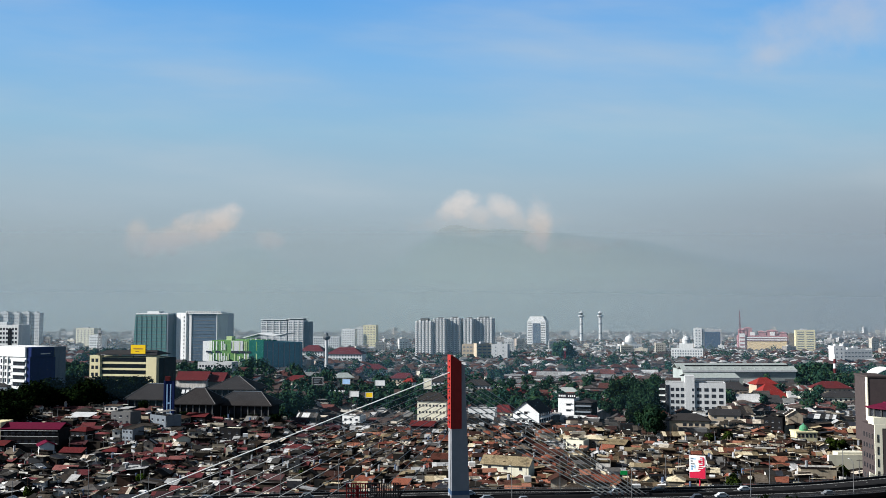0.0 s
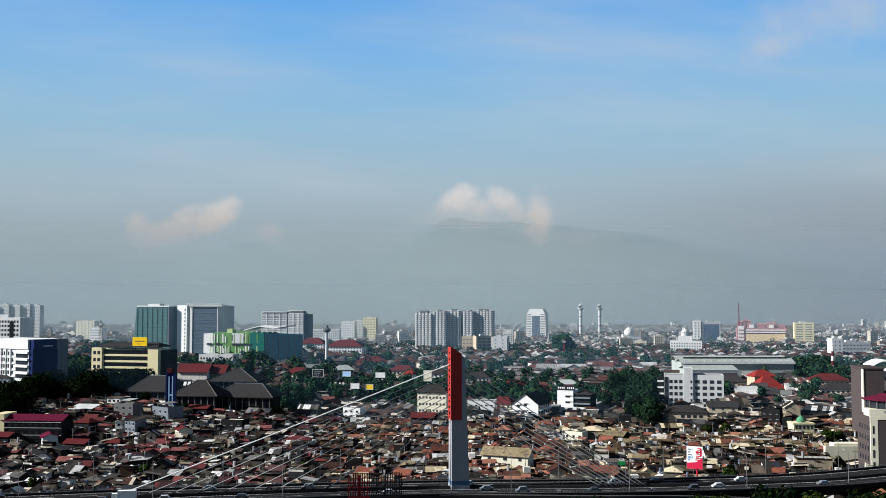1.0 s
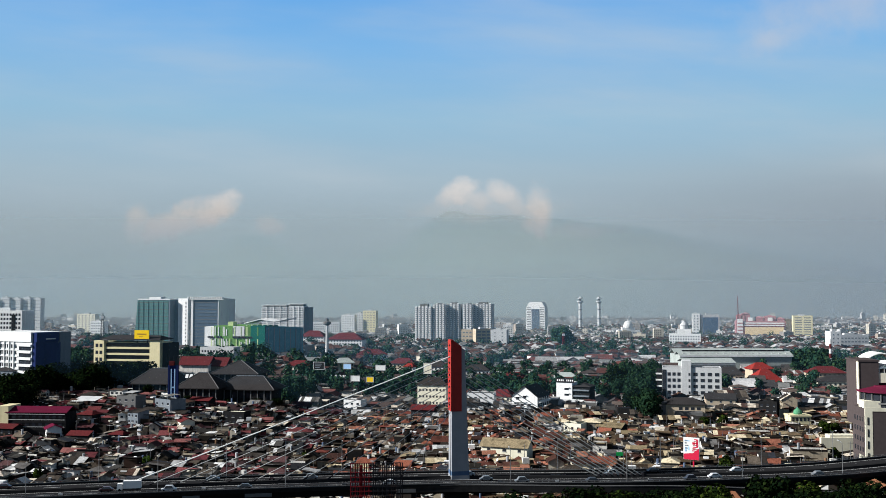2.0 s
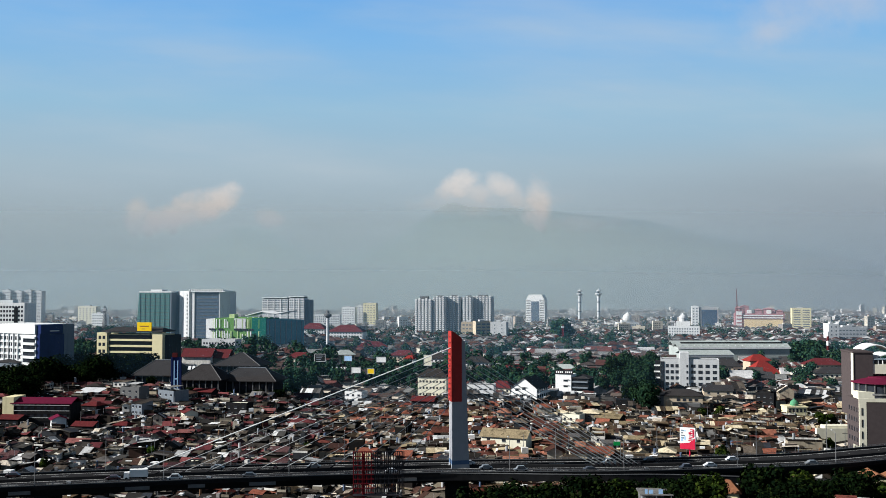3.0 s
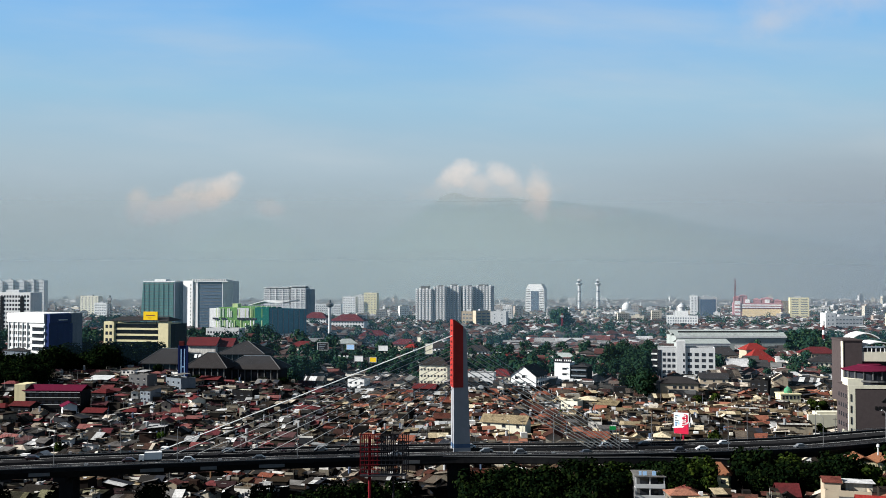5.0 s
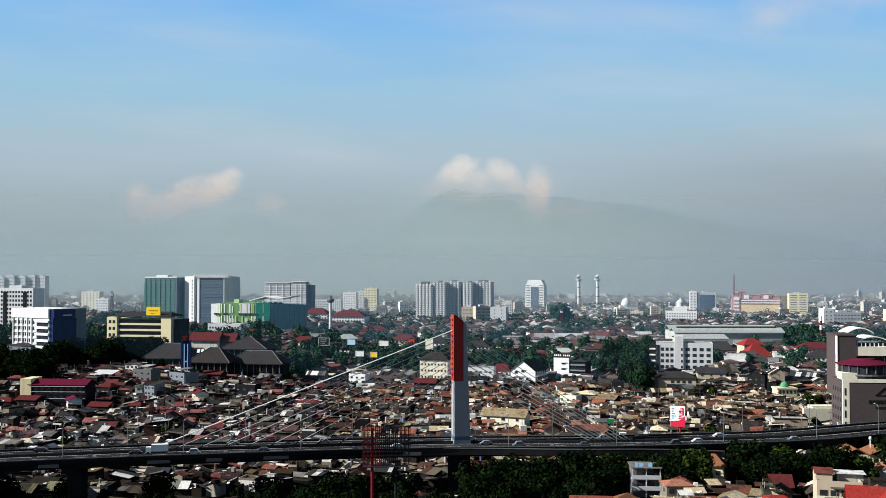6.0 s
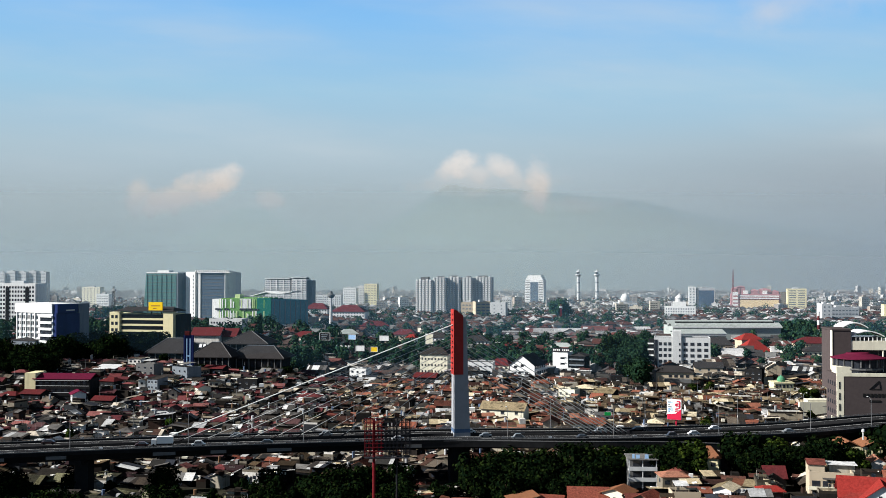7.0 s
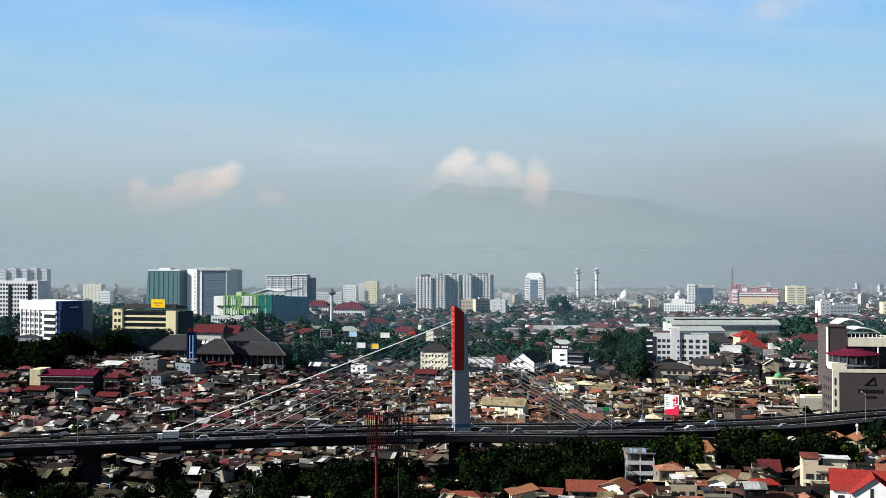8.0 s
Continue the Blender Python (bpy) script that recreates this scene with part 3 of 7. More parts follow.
def ridge_height(a):
    """Height of the far mountains over the plain at the slope a to the right."""
    h = 90 + 318 * math.exp(-(abs(a - 0.030) / 0.115) ** 2.4) + 200 * math.exp(-((a - 0.185) / 0.095) ** 2) + 165 * math.exp(-((a - 0.34) / 0.15) ** 2)
    h += 45 * math.exp(-((a - 0.004) / 0.022) ** 2) + 255 * math.exp(-((a + 0.20) / 0.07) ** 2)
    return h + 9 * noise.noise(Vector((a * 18, 0, 0))) + 7 * noise.noise(Vector((a * 60, 3, 0)))


g = Geo()
R, steps = 4380, 160
for i in range(steps + 1):
    slope = -0.52 + 1.04 * i / steps
    h = ridge_height(slope)
    for dist, z in ((R - 180, -25), (R - 90, h * 0.5), (R, h), (R + 40, h * 0.6)):
        g.v.append((dist * slope, dist, z))
for i in range(steps):
    for j in range(3):
        g.f.append((4 * i + j, 4 * i + 4 + j, 4 * i + 5 + j, 4 * i + 1 + j))
        g.m.append(0)
ob = solid("backdrop_mountains", g, "far_slope", "far blue-grey mountain ridge dim in morning haze", "mountain", kind="structure")
for p in ob.data.polygons:
    p.use_smooth = True


def sheet(x0, x1, y, top, step):
    """A broad flat sheet at y that stands in for haze."""
    g = Geo()
    n = max(1, int((x1 - x0) / step))
    for i in range(n + 1):
        x = x0 + (x1 - x0) * i / n
        g.v += [(x, y, -40), (x, y, top(x))]
    g.f = [(2 * i, 2 * i + 2, 2 * i + 3, 2 * i + 1) for i in range(n)]
    g.m = [0] * n
    return g


def haze(name, amount, low, high, tint):
    """Haze put into a sheet's tint; it scatters sun and sky light, thinning upwards."""
    m = bpy.data.materials.new(name)
    m.use_nodes = True
    k = Nodes(m.node_tree)
    pos = k.n("ShaderNodeNewGeometry").outputs["Position"]
    sep = k.n("ShaderNodeSeparateXYZ")
    k.put(sep.inputs[0], pos)
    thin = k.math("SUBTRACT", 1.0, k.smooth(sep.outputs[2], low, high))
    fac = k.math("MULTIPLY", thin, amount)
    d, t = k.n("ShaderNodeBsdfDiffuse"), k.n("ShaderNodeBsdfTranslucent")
    # tint dims to the right, to meet the duller sky there
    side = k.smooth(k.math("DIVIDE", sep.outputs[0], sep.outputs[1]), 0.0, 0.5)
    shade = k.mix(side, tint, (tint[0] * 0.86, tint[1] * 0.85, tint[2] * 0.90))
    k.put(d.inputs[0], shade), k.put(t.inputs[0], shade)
    both, out = k.n("ShaderNodeMixShader"), k.n("ShaderNodeMixShader")
    both.inputs[0].default_value = 0.5
    k.put(both.inputs[1], d.outputs[0]), k.put(both.inputs[2], t.outputs[0])
    k.put(out.inputs[0], fac)
    k.put(out.inputs[1], k.n("ShaderNodeBsdfTransparent").outputs[0]), k.put(out.inputs[2], both.outputs[0])
    k.put(k.n("ShaderNodeOutputMaterial").inputs[0], out.outputs[0])
    M[name] = m
    return m


# haze colours of the sheets, set to meet the sky at the skyline
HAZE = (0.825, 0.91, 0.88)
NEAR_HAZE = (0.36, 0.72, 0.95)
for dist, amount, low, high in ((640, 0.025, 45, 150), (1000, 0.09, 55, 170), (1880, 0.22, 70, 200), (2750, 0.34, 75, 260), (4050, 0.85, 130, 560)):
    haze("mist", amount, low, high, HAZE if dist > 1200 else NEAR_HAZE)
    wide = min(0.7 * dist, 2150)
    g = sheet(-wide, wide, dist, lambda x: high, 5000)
    ob = solid("backdrop_haze", g, "mist", "flat sheet tinted as thin grey-blue haze over the city", "haze", kind="structure")
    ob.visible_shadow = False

# added sheet cut to the ridge outline; its pale tint imitates aerial haze
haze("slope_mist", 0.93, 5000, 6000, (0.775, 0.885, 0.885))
ob = solid("backdrop_mist", sheet(-2150, 2150, 4160, lambda x: 76 + (ridge_height(x / 4160) - 76) * 0.9498, 12), "slope_mist", "pale sheet cut to the ridge line to imitate aerial haze", "haze", kind="structure")
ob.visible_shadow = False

# low cumulus before the ridge, painted on one flat glowing sheet
CLOUD_Y = 4030
k_mat = bpy.data.materials.new("cumulus")
k_mat.use_nodes = True
k = Nodes(k_mat.node_tree)
sep = k.n("ShaderNodeSeparateXYZ")
k.put(sep.inputs[0], k.n("ShaderNodeNewGeometry").outputs["Position"])
cu_, cv_ = k.math("DIVIDE", sep.outputs[0], CLOUD_Y), k.math("DIVIDE", k.math("SUBTRACT", sep.outputs[2], 76.0), CLOUD_Y)
plane = k.n("ShaderNodeCombineXYZ")
k.put(plane.inputs[0], cu_), k.put(plane.inputs[1], cv_)
billow = k.noise(plane.outputs[0], 46.0, 6.0, 0.58)
broad = k.noise(plane.outputs[0], 15.0, 3.0, 0.5)
mass = None
for cu, cv, ru, rv, tilt, amount in (
        (0.018, 0.106, 0.021, 0.014, 0.15, 0.95), (0.004, 0.098, 0.014, 0.010, 0.3, 0.6), (0.034, 0.099, 0.020, 0.013, -0.3, 0.62), (0.060, 0.105, 0.018, 0.014, -0.1, 0.8), (0.072, 0.094, 0.018, 0.014, -0.5, 0.5), (0.096, 0.085, 0.0155, 0.027, 0.0, 0.9),
        (-0.226, 0.092, 0.022, 0.014, 0.3, 0.95), (-0.250, 0.083, 0.034, 0.018, 0.25, 0.9), (-0.280, 0.071, 0.036, 0.014, 0.15, 0.7), (-0.312, 0.073, 0.013, 0.019, 0.3, 0.55), (-0.176, 0.071, 0.017, 0.010, 0.0, 0.5),
        (0.045, 0.088, 0.075, 0.014, 0.0, 0.3), (0.135, 0.066, 0.045, 0.009, 0.0, 0.2)):
    a = k.math("SUBTRACT", cu_, cu)
    b = k.math("SUBTRACT", k.math("SUBTRACT", cv_, cv), k.math("MULTIPLY", a, tilt))
    q = k.math("ADD", k.math("POWER", k.math("ABSOLUTE", k.math("DIVIDE", a, ru)), 2.0), k.math("POWER", k.math("ABSOLUTE", k.math("DIVIDE", b, rv)), 2.0))
    one = k.math("SUBTRACT", 1.0, q)
    one = k.math("ADD", one, k.math("MULTIPLY_ADD", billow, 2.6, -1.3))
    one = k.math("MULTIPLY", k.smooth(k.math("MULTIPLY_ADD", broad, 1.2, k.math("SUBTRACT", one, 0.6)), -0.55, 1.25), amount)
    mass = one if mass is None else k.math("MAXIMUM", mass, one)
# lit tops and greyer bases are put into the emission colour
tint = k.ramp(k.smooth(cv_, 0.055, 0.12), [(0, (0.205, 0.205, 0.215)), (0.45, (0.285, 0.258, 0.235)), (1, (0.36, 0.34, 0.322))])
lit, out = k.n("ShaderNodeEmission"), k.n("ShaderNodeMixShader")
k.put(lit.inputs[0], tint)
k.put(out.inputs[0], k.math("MULTIPLY", mass, 0.92))
k.put(out.inputs[1], k.n("ShaderNodeBsdfTransparent").outputs[0]), k.put(out.inputs[2], lit.outputs[0])
k.put(k.n("ShaderNodeOutputMaterial").inputs[0], out.outputs[0])
M["cumulus"] = k_mat
g = Geo().add([(-1700, CLOUD_Y, 230), (900, CLOUD_Y, 230), (900, CLOUD_Y, 660), (-1700, CLOUD_Y, 660)], [(0, 1, 2, 3)])
ob = solid("backdrop_cloud", g, "cumulus", "small cumulus clouds painted on a glowing sheet before the mountains", "cloud", kind="structure")
ob.visible_shadow = False

# ---------------------------------------------------------------- the viaduct
def deck_line(x):
    """Centre of the deck at x: its y, and the height of the road."""
    bend = -6.0 * math.exp(-((x - 65) / 55) ** 2) + 14.0 * ease(x, 120, 200)
    return 352 + 0.145 * x - 0.00035 * x * x + bend, 17.6 + 1.5 * ease(x, 105, 180)


def deck_slope(x):
    return deck_line(x + 0.5)[0] - deck_line(x - 0.5)[0]


def along(x, off, z=0.0):
    """A point on the deck: x along it, off metres across (positive is away), z over the road."""
    yc, zc = deck_line(x)
    s = deck_slope(x)
    n = math.hypot(1, s)
    return (x - off * s / n, yc + off / n, zc + z)


def ribbon(x0, x1, section, step=6.0, line=along, close=True):
    """A long body of one cross-section ((across, height), ...) that follows the deck."""
    g = Geo()
    n = max(1, round((x1 - x0) / step))
    c = len(section)
    for i in range(n + 1):
        g.v += [line(x0 + (x1 - x0) * i / n, o, z) for o, z in section]
    for i in range(n):
        for j in range(c if close else c - 1):
            a, b = i * c + j, i * c + (j + 1) % c
            g.f.append((a, b, b + c, a + c))
            g.m.append(0)
    if close:
        g.f += [tuple(range(c)), tuple(n * c + j for j in range(c))[::-1]]
        g.m += [0, 0]
    return g


X0, X1 = -330, 330
bridge = thing("viaduct", "long concrete cable-stayed viaduct carrying a dual road", "bridge")
part("deck_slab", ribbon(X0, X1, [(-11.2, 0), (11.2, 0), (11.2, -0.5), (-11.2, -0.5)]), "asphalt", bridge, "grey asphalt roadway")
# girder, parapets and piers hold their shade as near-black colour
part("girder", ribbon(X0, X1, [(-10.6, -0.5), (10.6, -0.5), (8.0, -3.1), (-8.0, -3.1)]), "dark_concrete", bridge, "concrete box girder in near-black shade colour")
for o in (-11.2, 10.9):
    part("parapet", ribbon(X0, X1, [(o, -0.7), (o, 0.5), (o + 0.3, 0.5), (o + 0.3, -0.7)]), "dark_concrete", bridge, "concrete parapet in near-black shade colour")
    part("coping", ribbon(X0, X1, [(o - 0.06, 0.5), (o - 0.06, 0.72), (o + 0.36, 0.72), (o + 0.36, 0.5)]), "concrete", bridge, "grey concrete coping")
    part("rail", ribbon(X0, X1, [(o + 0.1, 1.1), (o + 0.1, 1.2), (o + 0.22, 1.2), (o + 0.22, 1.1)]), "steel", bridge)
part("median", ribbon(X0, X1, [(-1.0, 0.0), (-0.8, 0.75), (0.8, 0.75), (1.0, 0.0)]), "dark_concrete", bridge)
for o in (-9.6, -1.9, 1.9, 9.6):
    part("edge_line", ribbon(X0, X1, [(o - 0.12, 0.012), (o + 0.12, 0.012)], close=False), "road_paint", bridge)
dash = Geo().box(0, -0.1, -0.004, 5, 0.1, 0.004).mesh("lane_marking", ["road_paint"])
for o in (-6.0, 6.0):
    for i in range(36):
        x = -215 + 12 * i
        part("lane_marking", dash, "", bridge, m=pose(*along(x, o, 0.012), 0, 0, math.degrees(math.atan(deck_slope(x)))))
g = Geo()
for i in range(330):
    x = X0 + 2 * i
    for o in (-11.05, 11.05):
        a = along(x, o, 0.72)
        g.box(a[0] - 0.08, a[1] - 0.08, a[2], a[0] + 0.08, a[1] + 0.08, a[2] + 0.42)
tagged(part("baluster", g, "steel", bridge), kind="stuff")
for x in (-275, -220, -165, -118, 70, 112, 154, 200, 250):
    yc, zc = deck_line(x)
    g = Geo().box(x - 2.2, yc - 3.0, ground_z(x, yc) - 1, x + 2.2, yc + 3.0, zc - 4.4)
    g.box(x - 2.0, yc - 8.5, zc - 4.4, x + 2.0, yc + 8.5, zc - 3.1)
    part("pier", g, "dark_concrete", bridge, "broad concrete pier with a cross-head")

for x, wide in ((-149, 9), (-128, 6), (-96, 7), (-78, 5), (-60, 8), (-14, 6)):
    part("girder_panel", ribbon(x, x + wide, [(-11.35, -1.9), (-11.35, -0.85), (-11.22, -0.85), (-11.22, -1.9)], step=3.0), "concrete", bridge, "grey service panel")
# the slip road, on the near side, which falls away from the deck
def slip(x, off, z=0.0):
    p = along(x, -6.9 - 4.0 * ease(x, 0, 60) - 6.0 * ease(x, 60, 140) + off, z)
    return (p[0], p[1], p[2] - 0.5 - 6.0 * ease(x, 55, 190))


part("slip_road", ribbon(-8, 300, [(-4, -0.1), (4.0, -0.1), (4.0, -1.4), (-4, -1.4)], line=slip), "asphalt", bridge, "asphalt slip road")
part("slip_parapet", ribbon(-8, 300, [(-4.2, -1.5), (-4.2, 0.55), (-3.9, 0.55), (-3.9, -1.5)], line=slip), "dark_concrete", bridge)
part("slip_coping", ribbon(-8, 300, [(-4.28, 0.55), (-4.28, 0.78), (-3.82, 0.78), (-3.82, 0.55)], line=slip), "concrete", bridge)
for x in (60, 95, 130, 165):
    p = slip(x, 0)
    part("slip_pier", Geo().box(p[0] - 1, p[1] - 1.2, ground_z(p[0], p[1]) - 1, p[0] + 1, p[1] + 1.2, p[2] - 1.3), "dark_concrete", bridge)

# the pylon, set slightly askew to the deck
PX, PY = 5.9, 352.0
deck_top = 17.6
tower_m = pose(PX, PY, deck_top, 0, 0, 10)
pylon = part("pylon", Geo().box(-3.4, -2.9, -17.5, 3.4, 2.9, -3.0), "dark_concrete", bridge, "tall tapered concrete pylon with red cladding", m=tower_m)


def prism(h0, h1, wx0, wx1, wy0, wy1, left0, left1, top_drop=0.0):
    """A tapered upright block; its left side stands at left0, left1 and its top falls to the right by top_drop."""
    return Geo().add([(left0, -wy0, h0), (left0 + wx0, -wy0, h0), (left0 + wx0, wy0, h0), (left0, wy0, h0), (left1, -wy1, h1), (left1 + wx1, -wy1, h1 - top_drop), (left1 + wx1, wy1, h1 - top_drop), (left1, wy1, h1)],
                     [(3, 2, 1, 0), (4, 5, 6, 7), (0, 1, 5, 4), (1, 2, 6, 5), (2, 3, 7, 6), (3, 0, 4, 7)])


H, J = 44.4, 21.6
part("shaft", prism(2.6, H - 0.25, 5.6, 4.3, 2.75, 2.55, -2.1, -2.1, 3.0), "pylon_grey", pylon, "pale grey concrete shaft")
part("plinth", prism(-3.0, 1.3, 6.0, 5.8, 2.9, 2.85, -2.3, -2.2), "pylon_grey", pylon)
part("painted_band", prism(1.3, 2.6, 5.72, 5.66, 2.8, 2.78, -2.15, -2.13), "pylon_blue", pylon, "dark blue painted band")
clad = part("red_cladding", Geo().add([(-2.35, -2.85, J), (1.1, -2.85, J), (1.1, 2.85, J), (-2.35, 2.85, J), (-2.35, -2.8, H), (-1.7, -2.8, H), (1.1, -2.8, H - 2.1), (-2.35, 2.8, H), (-1.7, 2.8, H), (1.1, 2.8, H - 2.1)],
            [(3, 2, 1, 0), (0, 1, 6, 5, 4), (3, 7, 8, 9, 2), (0, 4, 7, 3), (1, 2, 9, 6), (4, 5, 8, 7), (5, 6, 9, 8)]), "pylon_red", pylon, "deep red cladding")
me = Geo().tube((-2.62, 0, 0), (-2.3, 0, 0), 0.28, sides=8).mesh("anchor", ["dark_steel"])
for i in range(11):
    part("anchor", me, "", clad, m=pose(0, -1.0, J + 2 + 1.9 * i))
# stay cables in the plane of the median
me = None
for i in range(12):
    top_z = H - 5.4 - 1.62 * i
    x = -97 + 7.7 * i
    a = tower_m @ Vector((-2.3, -1.0, top_z))
    b = Vector(along(x, 0.0, 0.4))
    part("stay_cable", Geo().tube(a, b, 0.2 if i == 0 else 0.115, sides=6), "cable" if i == 0 else "cable_grey", bridge)
    part("cable_socket", Geo().tube(b, b + (a - b).normalized() * 2.6, 0.26, 0.2, sides=8), "dark_steel", bridge)
for i in range(9):
    top_z = H - 6.2 - 1.85 * i
    x = 66 - 1.8 * i
    a = tower_m @ Vector((2.3, 0.6, top_z))
    b = Vector(along(x, 0.0, 0.4))
    for s in (-0.45, 0.45):
        part("stay_cable", Geo().tube(a + Vector((0, s, 0)), b + Vector((0, s, 0)), 0.13, sides=6), "cable_dark", bridge)
    part("cable_socket", Geo().box(b.x - 0.4, b.y - 0.9, b.z - 0.4, b.x + 0.4, b.y + 0.9, b.z + 0.9), "dark_steel", bridge)


# ---------------------------------------------------------------- large buildings
WINDOW = {}


def pane_mesh(wd, ht, mat="glass"):
    key = (round(wd, 2), round(ht, 2), mat)
    if key not in WINDOW:
        WINDOW[key] = Geo().box(-wd / 2, -0.06, -ht / 2, wd / 2, 0.06, ht / 2).mesh("window", [mat])
    return WINDOW[key]


def window_grid(parent, x0, x1, z0, z1, cols, rows, y, wd, ht, mat="glass", turn=0, skip=()):
    """Windows in rows and columns on a wall that faces -y, or another way after a turn about z."""
    r = pose(0, 0, 0, 0, 0, turn)
    for i in range(cols):
        for j in range(rows):
            if (i, j) in skip:
                continue
            p = Vector((x0 + (x1 - x0) * (i + 0.5) / cols, y, z0 + (z1 - z0) * (j + 0.5) / rows))
            part("window", pane_mesh(wd, ht, mat), "", parent, m=r @ Matrix.Translation(p))


def block(parent, w_, d, h, mat, name="wall", parapet=0.9, x=0, y=0, z=-4):
    """A plain building body with a parapet round a sunken flat roof; its front is at y."""
    g = Geo().box(x, y, z, x + w_, y + d, h)
    t = 0.35
    for a in ((x, y, x + w_, y + t), (x, y + d - t, x + w_, y + d), (x, y + t, x + t, y + d - t), (x + w_ - t, y + t, x + w_, y + d - t)):
        g.box(a[0], a[1], h, a[2], a[3], h + parapet)
    ob = part(name, g, mat, parent)
    part("flat_roof", Geo().box(x + t + 0.02, y + t + 0.02, h - 0.2, x + w_ - t - 0.02, y + d - t - 0.02, h + 0.12), "concrete", parent)
    return ob


# green glass tower, white core and dark glass slab behind the trees
b = thing("office_tower", "tall green glass office tower with pale frame", "building", pose(-343, 1134, 15, 0, 0, -12))
g = Geo().add([(-3, 0, -5), (41, 0, -5), (41, 26, -5), (-3, 26, -5), (1.5, 0, 57), (41, 0, 57), (41, 26, 57), (1.5, 26, 57)], [(3, 2, 1, 0), (4, 5, 6, 7), (0, 1, 5, 4), (1, 2, 6, 5), (2, 3, 7, 6), (3, 0, 4, 7)])
part("wall", g, "green_glass", b, "green curtain wall")
for i in range(14):
    part("floor_band", Geo().box(-2.6 + 0.3 * i, -0.35, 3 + 3.9 * i, 39.6, 0.3, 3.6 + 3.9 * i), "concrete", b)
for i in range(7):
    part("mullion", Geo().box(2.2 + 6 * i, -0.5, 0, 2.8 + 6 * i, 0.3, 55), "green_glass", b)
part("side_fin", Geo().box(39.9, -0.6, -5, 41.3, 26.4, 56), "slate", b, "narrow grey end fin")
part("crown", Geo().box(2, -0.6, 56.6, 41.2, 26, 58.0).box(14, 3, 58.0, 28, 14, 60), "white", b)
b = thing("office_tower", "tall white and dark glass office slab with rooftop fins", "building", pose(-304, 1130, 15, 0, 0, -12))
# grey-blue puts the link's shade into its colour
part("link", Geo().box(-2, 8, -5, 12, 22, 57), "slate", b, "grey link coloured as if shaded")
core_m = pose(9.0, 1.6, 0, 0, 0, -14)
core = part("core", Geo().box(0, 0, -5, 13.6, 20, 58.4), "white", b, "bright white stair core", m=core_m)
for j in range(13):
    part("slot", Geo().box(10.4, -0.25, 2 + 4.2 * j, 11.6, -0.02, 4 + 4.2 * j), "concrete", core)
part("recess", Geo().box(22.4, 6, -5, 25.5, 20, 57), "blue_glass", b)
part("wall", Geo().box(28, 0, -5, 58, 24, 57), "blue_glass", b, "dark blue curtain wall")
for i in range(15):
    part("floor_band", Geo().box(29, -0.35, 1 + 3.75 * i, 57, 0.2, 1.55 + 3.75 * i), "concrete", b)
part("end_wall", Geo().box(57.6, -0.6, -5, 58.6, 24.5, 59), "pale_concrete", b)
part("side_wall", Geo().add([(58.6, 0, -5), (66.5, 9, -5), (66.5, 25, -5), (58.6, 24, -5), (58.6, 0, 57.5), (66.5, 9, 57.5), (66.5, 25, 57.5), (58.6, 24, 57.5)], [(3, 2, 1, 0), (4, 5, 6, 7), (0, 1, 5, 4), (1, 2, 6, 5), (2, 3, 7, 6), (3, 0, 4, 7)]), "pale_concrete", b, "blue-grey side wall")
part("column", Geo().box(25.6, -0.8, -5, 28.2, 2, 58), "white", b)
part("roof_slab", Geo().box(24, -2, 57.2, 65, 24, 58.2), "white", b)
for i in range(15):
    part("roof_fin", Geo().box(22 + 2.85 * i, -2.2, 58.2, 23.3 + 2.85 * i, 2, 60.4), "white", b)

# green striped shopping block
b = thing("shopping_block", "green striped shopping block with steel roof canopy", "building", pose(-246, 1050, 9, 0, 0, -16))
part("wall", Geo().box(11, 0, -5, 53, 50, 36.5), "lime", b, "lime green front")
part("white_wing", Geo().box(0, 0.6, -5, 11, 30, 35.5), "white", b, "pale grey-white end wing")
part("end_block", Geo().box(53, -0.5, -5, 69, 30, 36.8), "teal", b, "dark teal corner")
part("side_wing", Geo().add([(69.1, 1, -5), (88, 52, -5), (74, 60, -5), (55, 30, -5), (69.1, 1, 36), (88, 52, 34), (74, 60, 34), (55, 30, 36)], [(3, 2, 1, 0), (4, 5, 6, 7), (0, 1, 5, 4), (1, 2, 6, 5), (2, 3, 7, 6), (3, 0, 4, 7)]), "blue_teal", b, "rear wing in a bluish shade teal")
for i in range(7):
    q = (i + 0.5) / 7
    part("side_rib", Geo().box(-0.5, -0.35, -5, 0.5, 0.35, 34.5 - 2 * q, 0, pose(69.4 + 18.9 * q, 1 + 51 * q, 0, 0, 0, 69.7)), "slate", b)
r = random.Random(4)
for tier, (z0, z1) in enumerate(((26.4, 35.6), (14.5, 23.4), (3.0, 12.5))):
    for i in range(31):
        x = 8.6 + 1.86 * i
        if r.random() > (0.85 if i < 11 and tier < 2 else 0.42 if i < 24 else 0.25):
            continue
        cut = r.choice((0, 0, 0, 3.0, 4.5))
        mat = r.choice(("white", "white", "pale_lime")) if i < 12 else r.choice(("pale_lime", "pale_lime", "concrete", "white")) if i < 24 else r.choice(("teal", "lime", "pale_lime"))
        part("panel", Geo().box(x, -0.62, z0 + cut * r.random(), x + r.choice((0.7, 0.95, 1.1)), -0.52, z1 - cut * r.random()), mat, b)
part("grey_panel", Geo().box(33, -0.4, 26, 46, -0.02, 36.2), "pale_concrete", b, "pale grey-green panel")
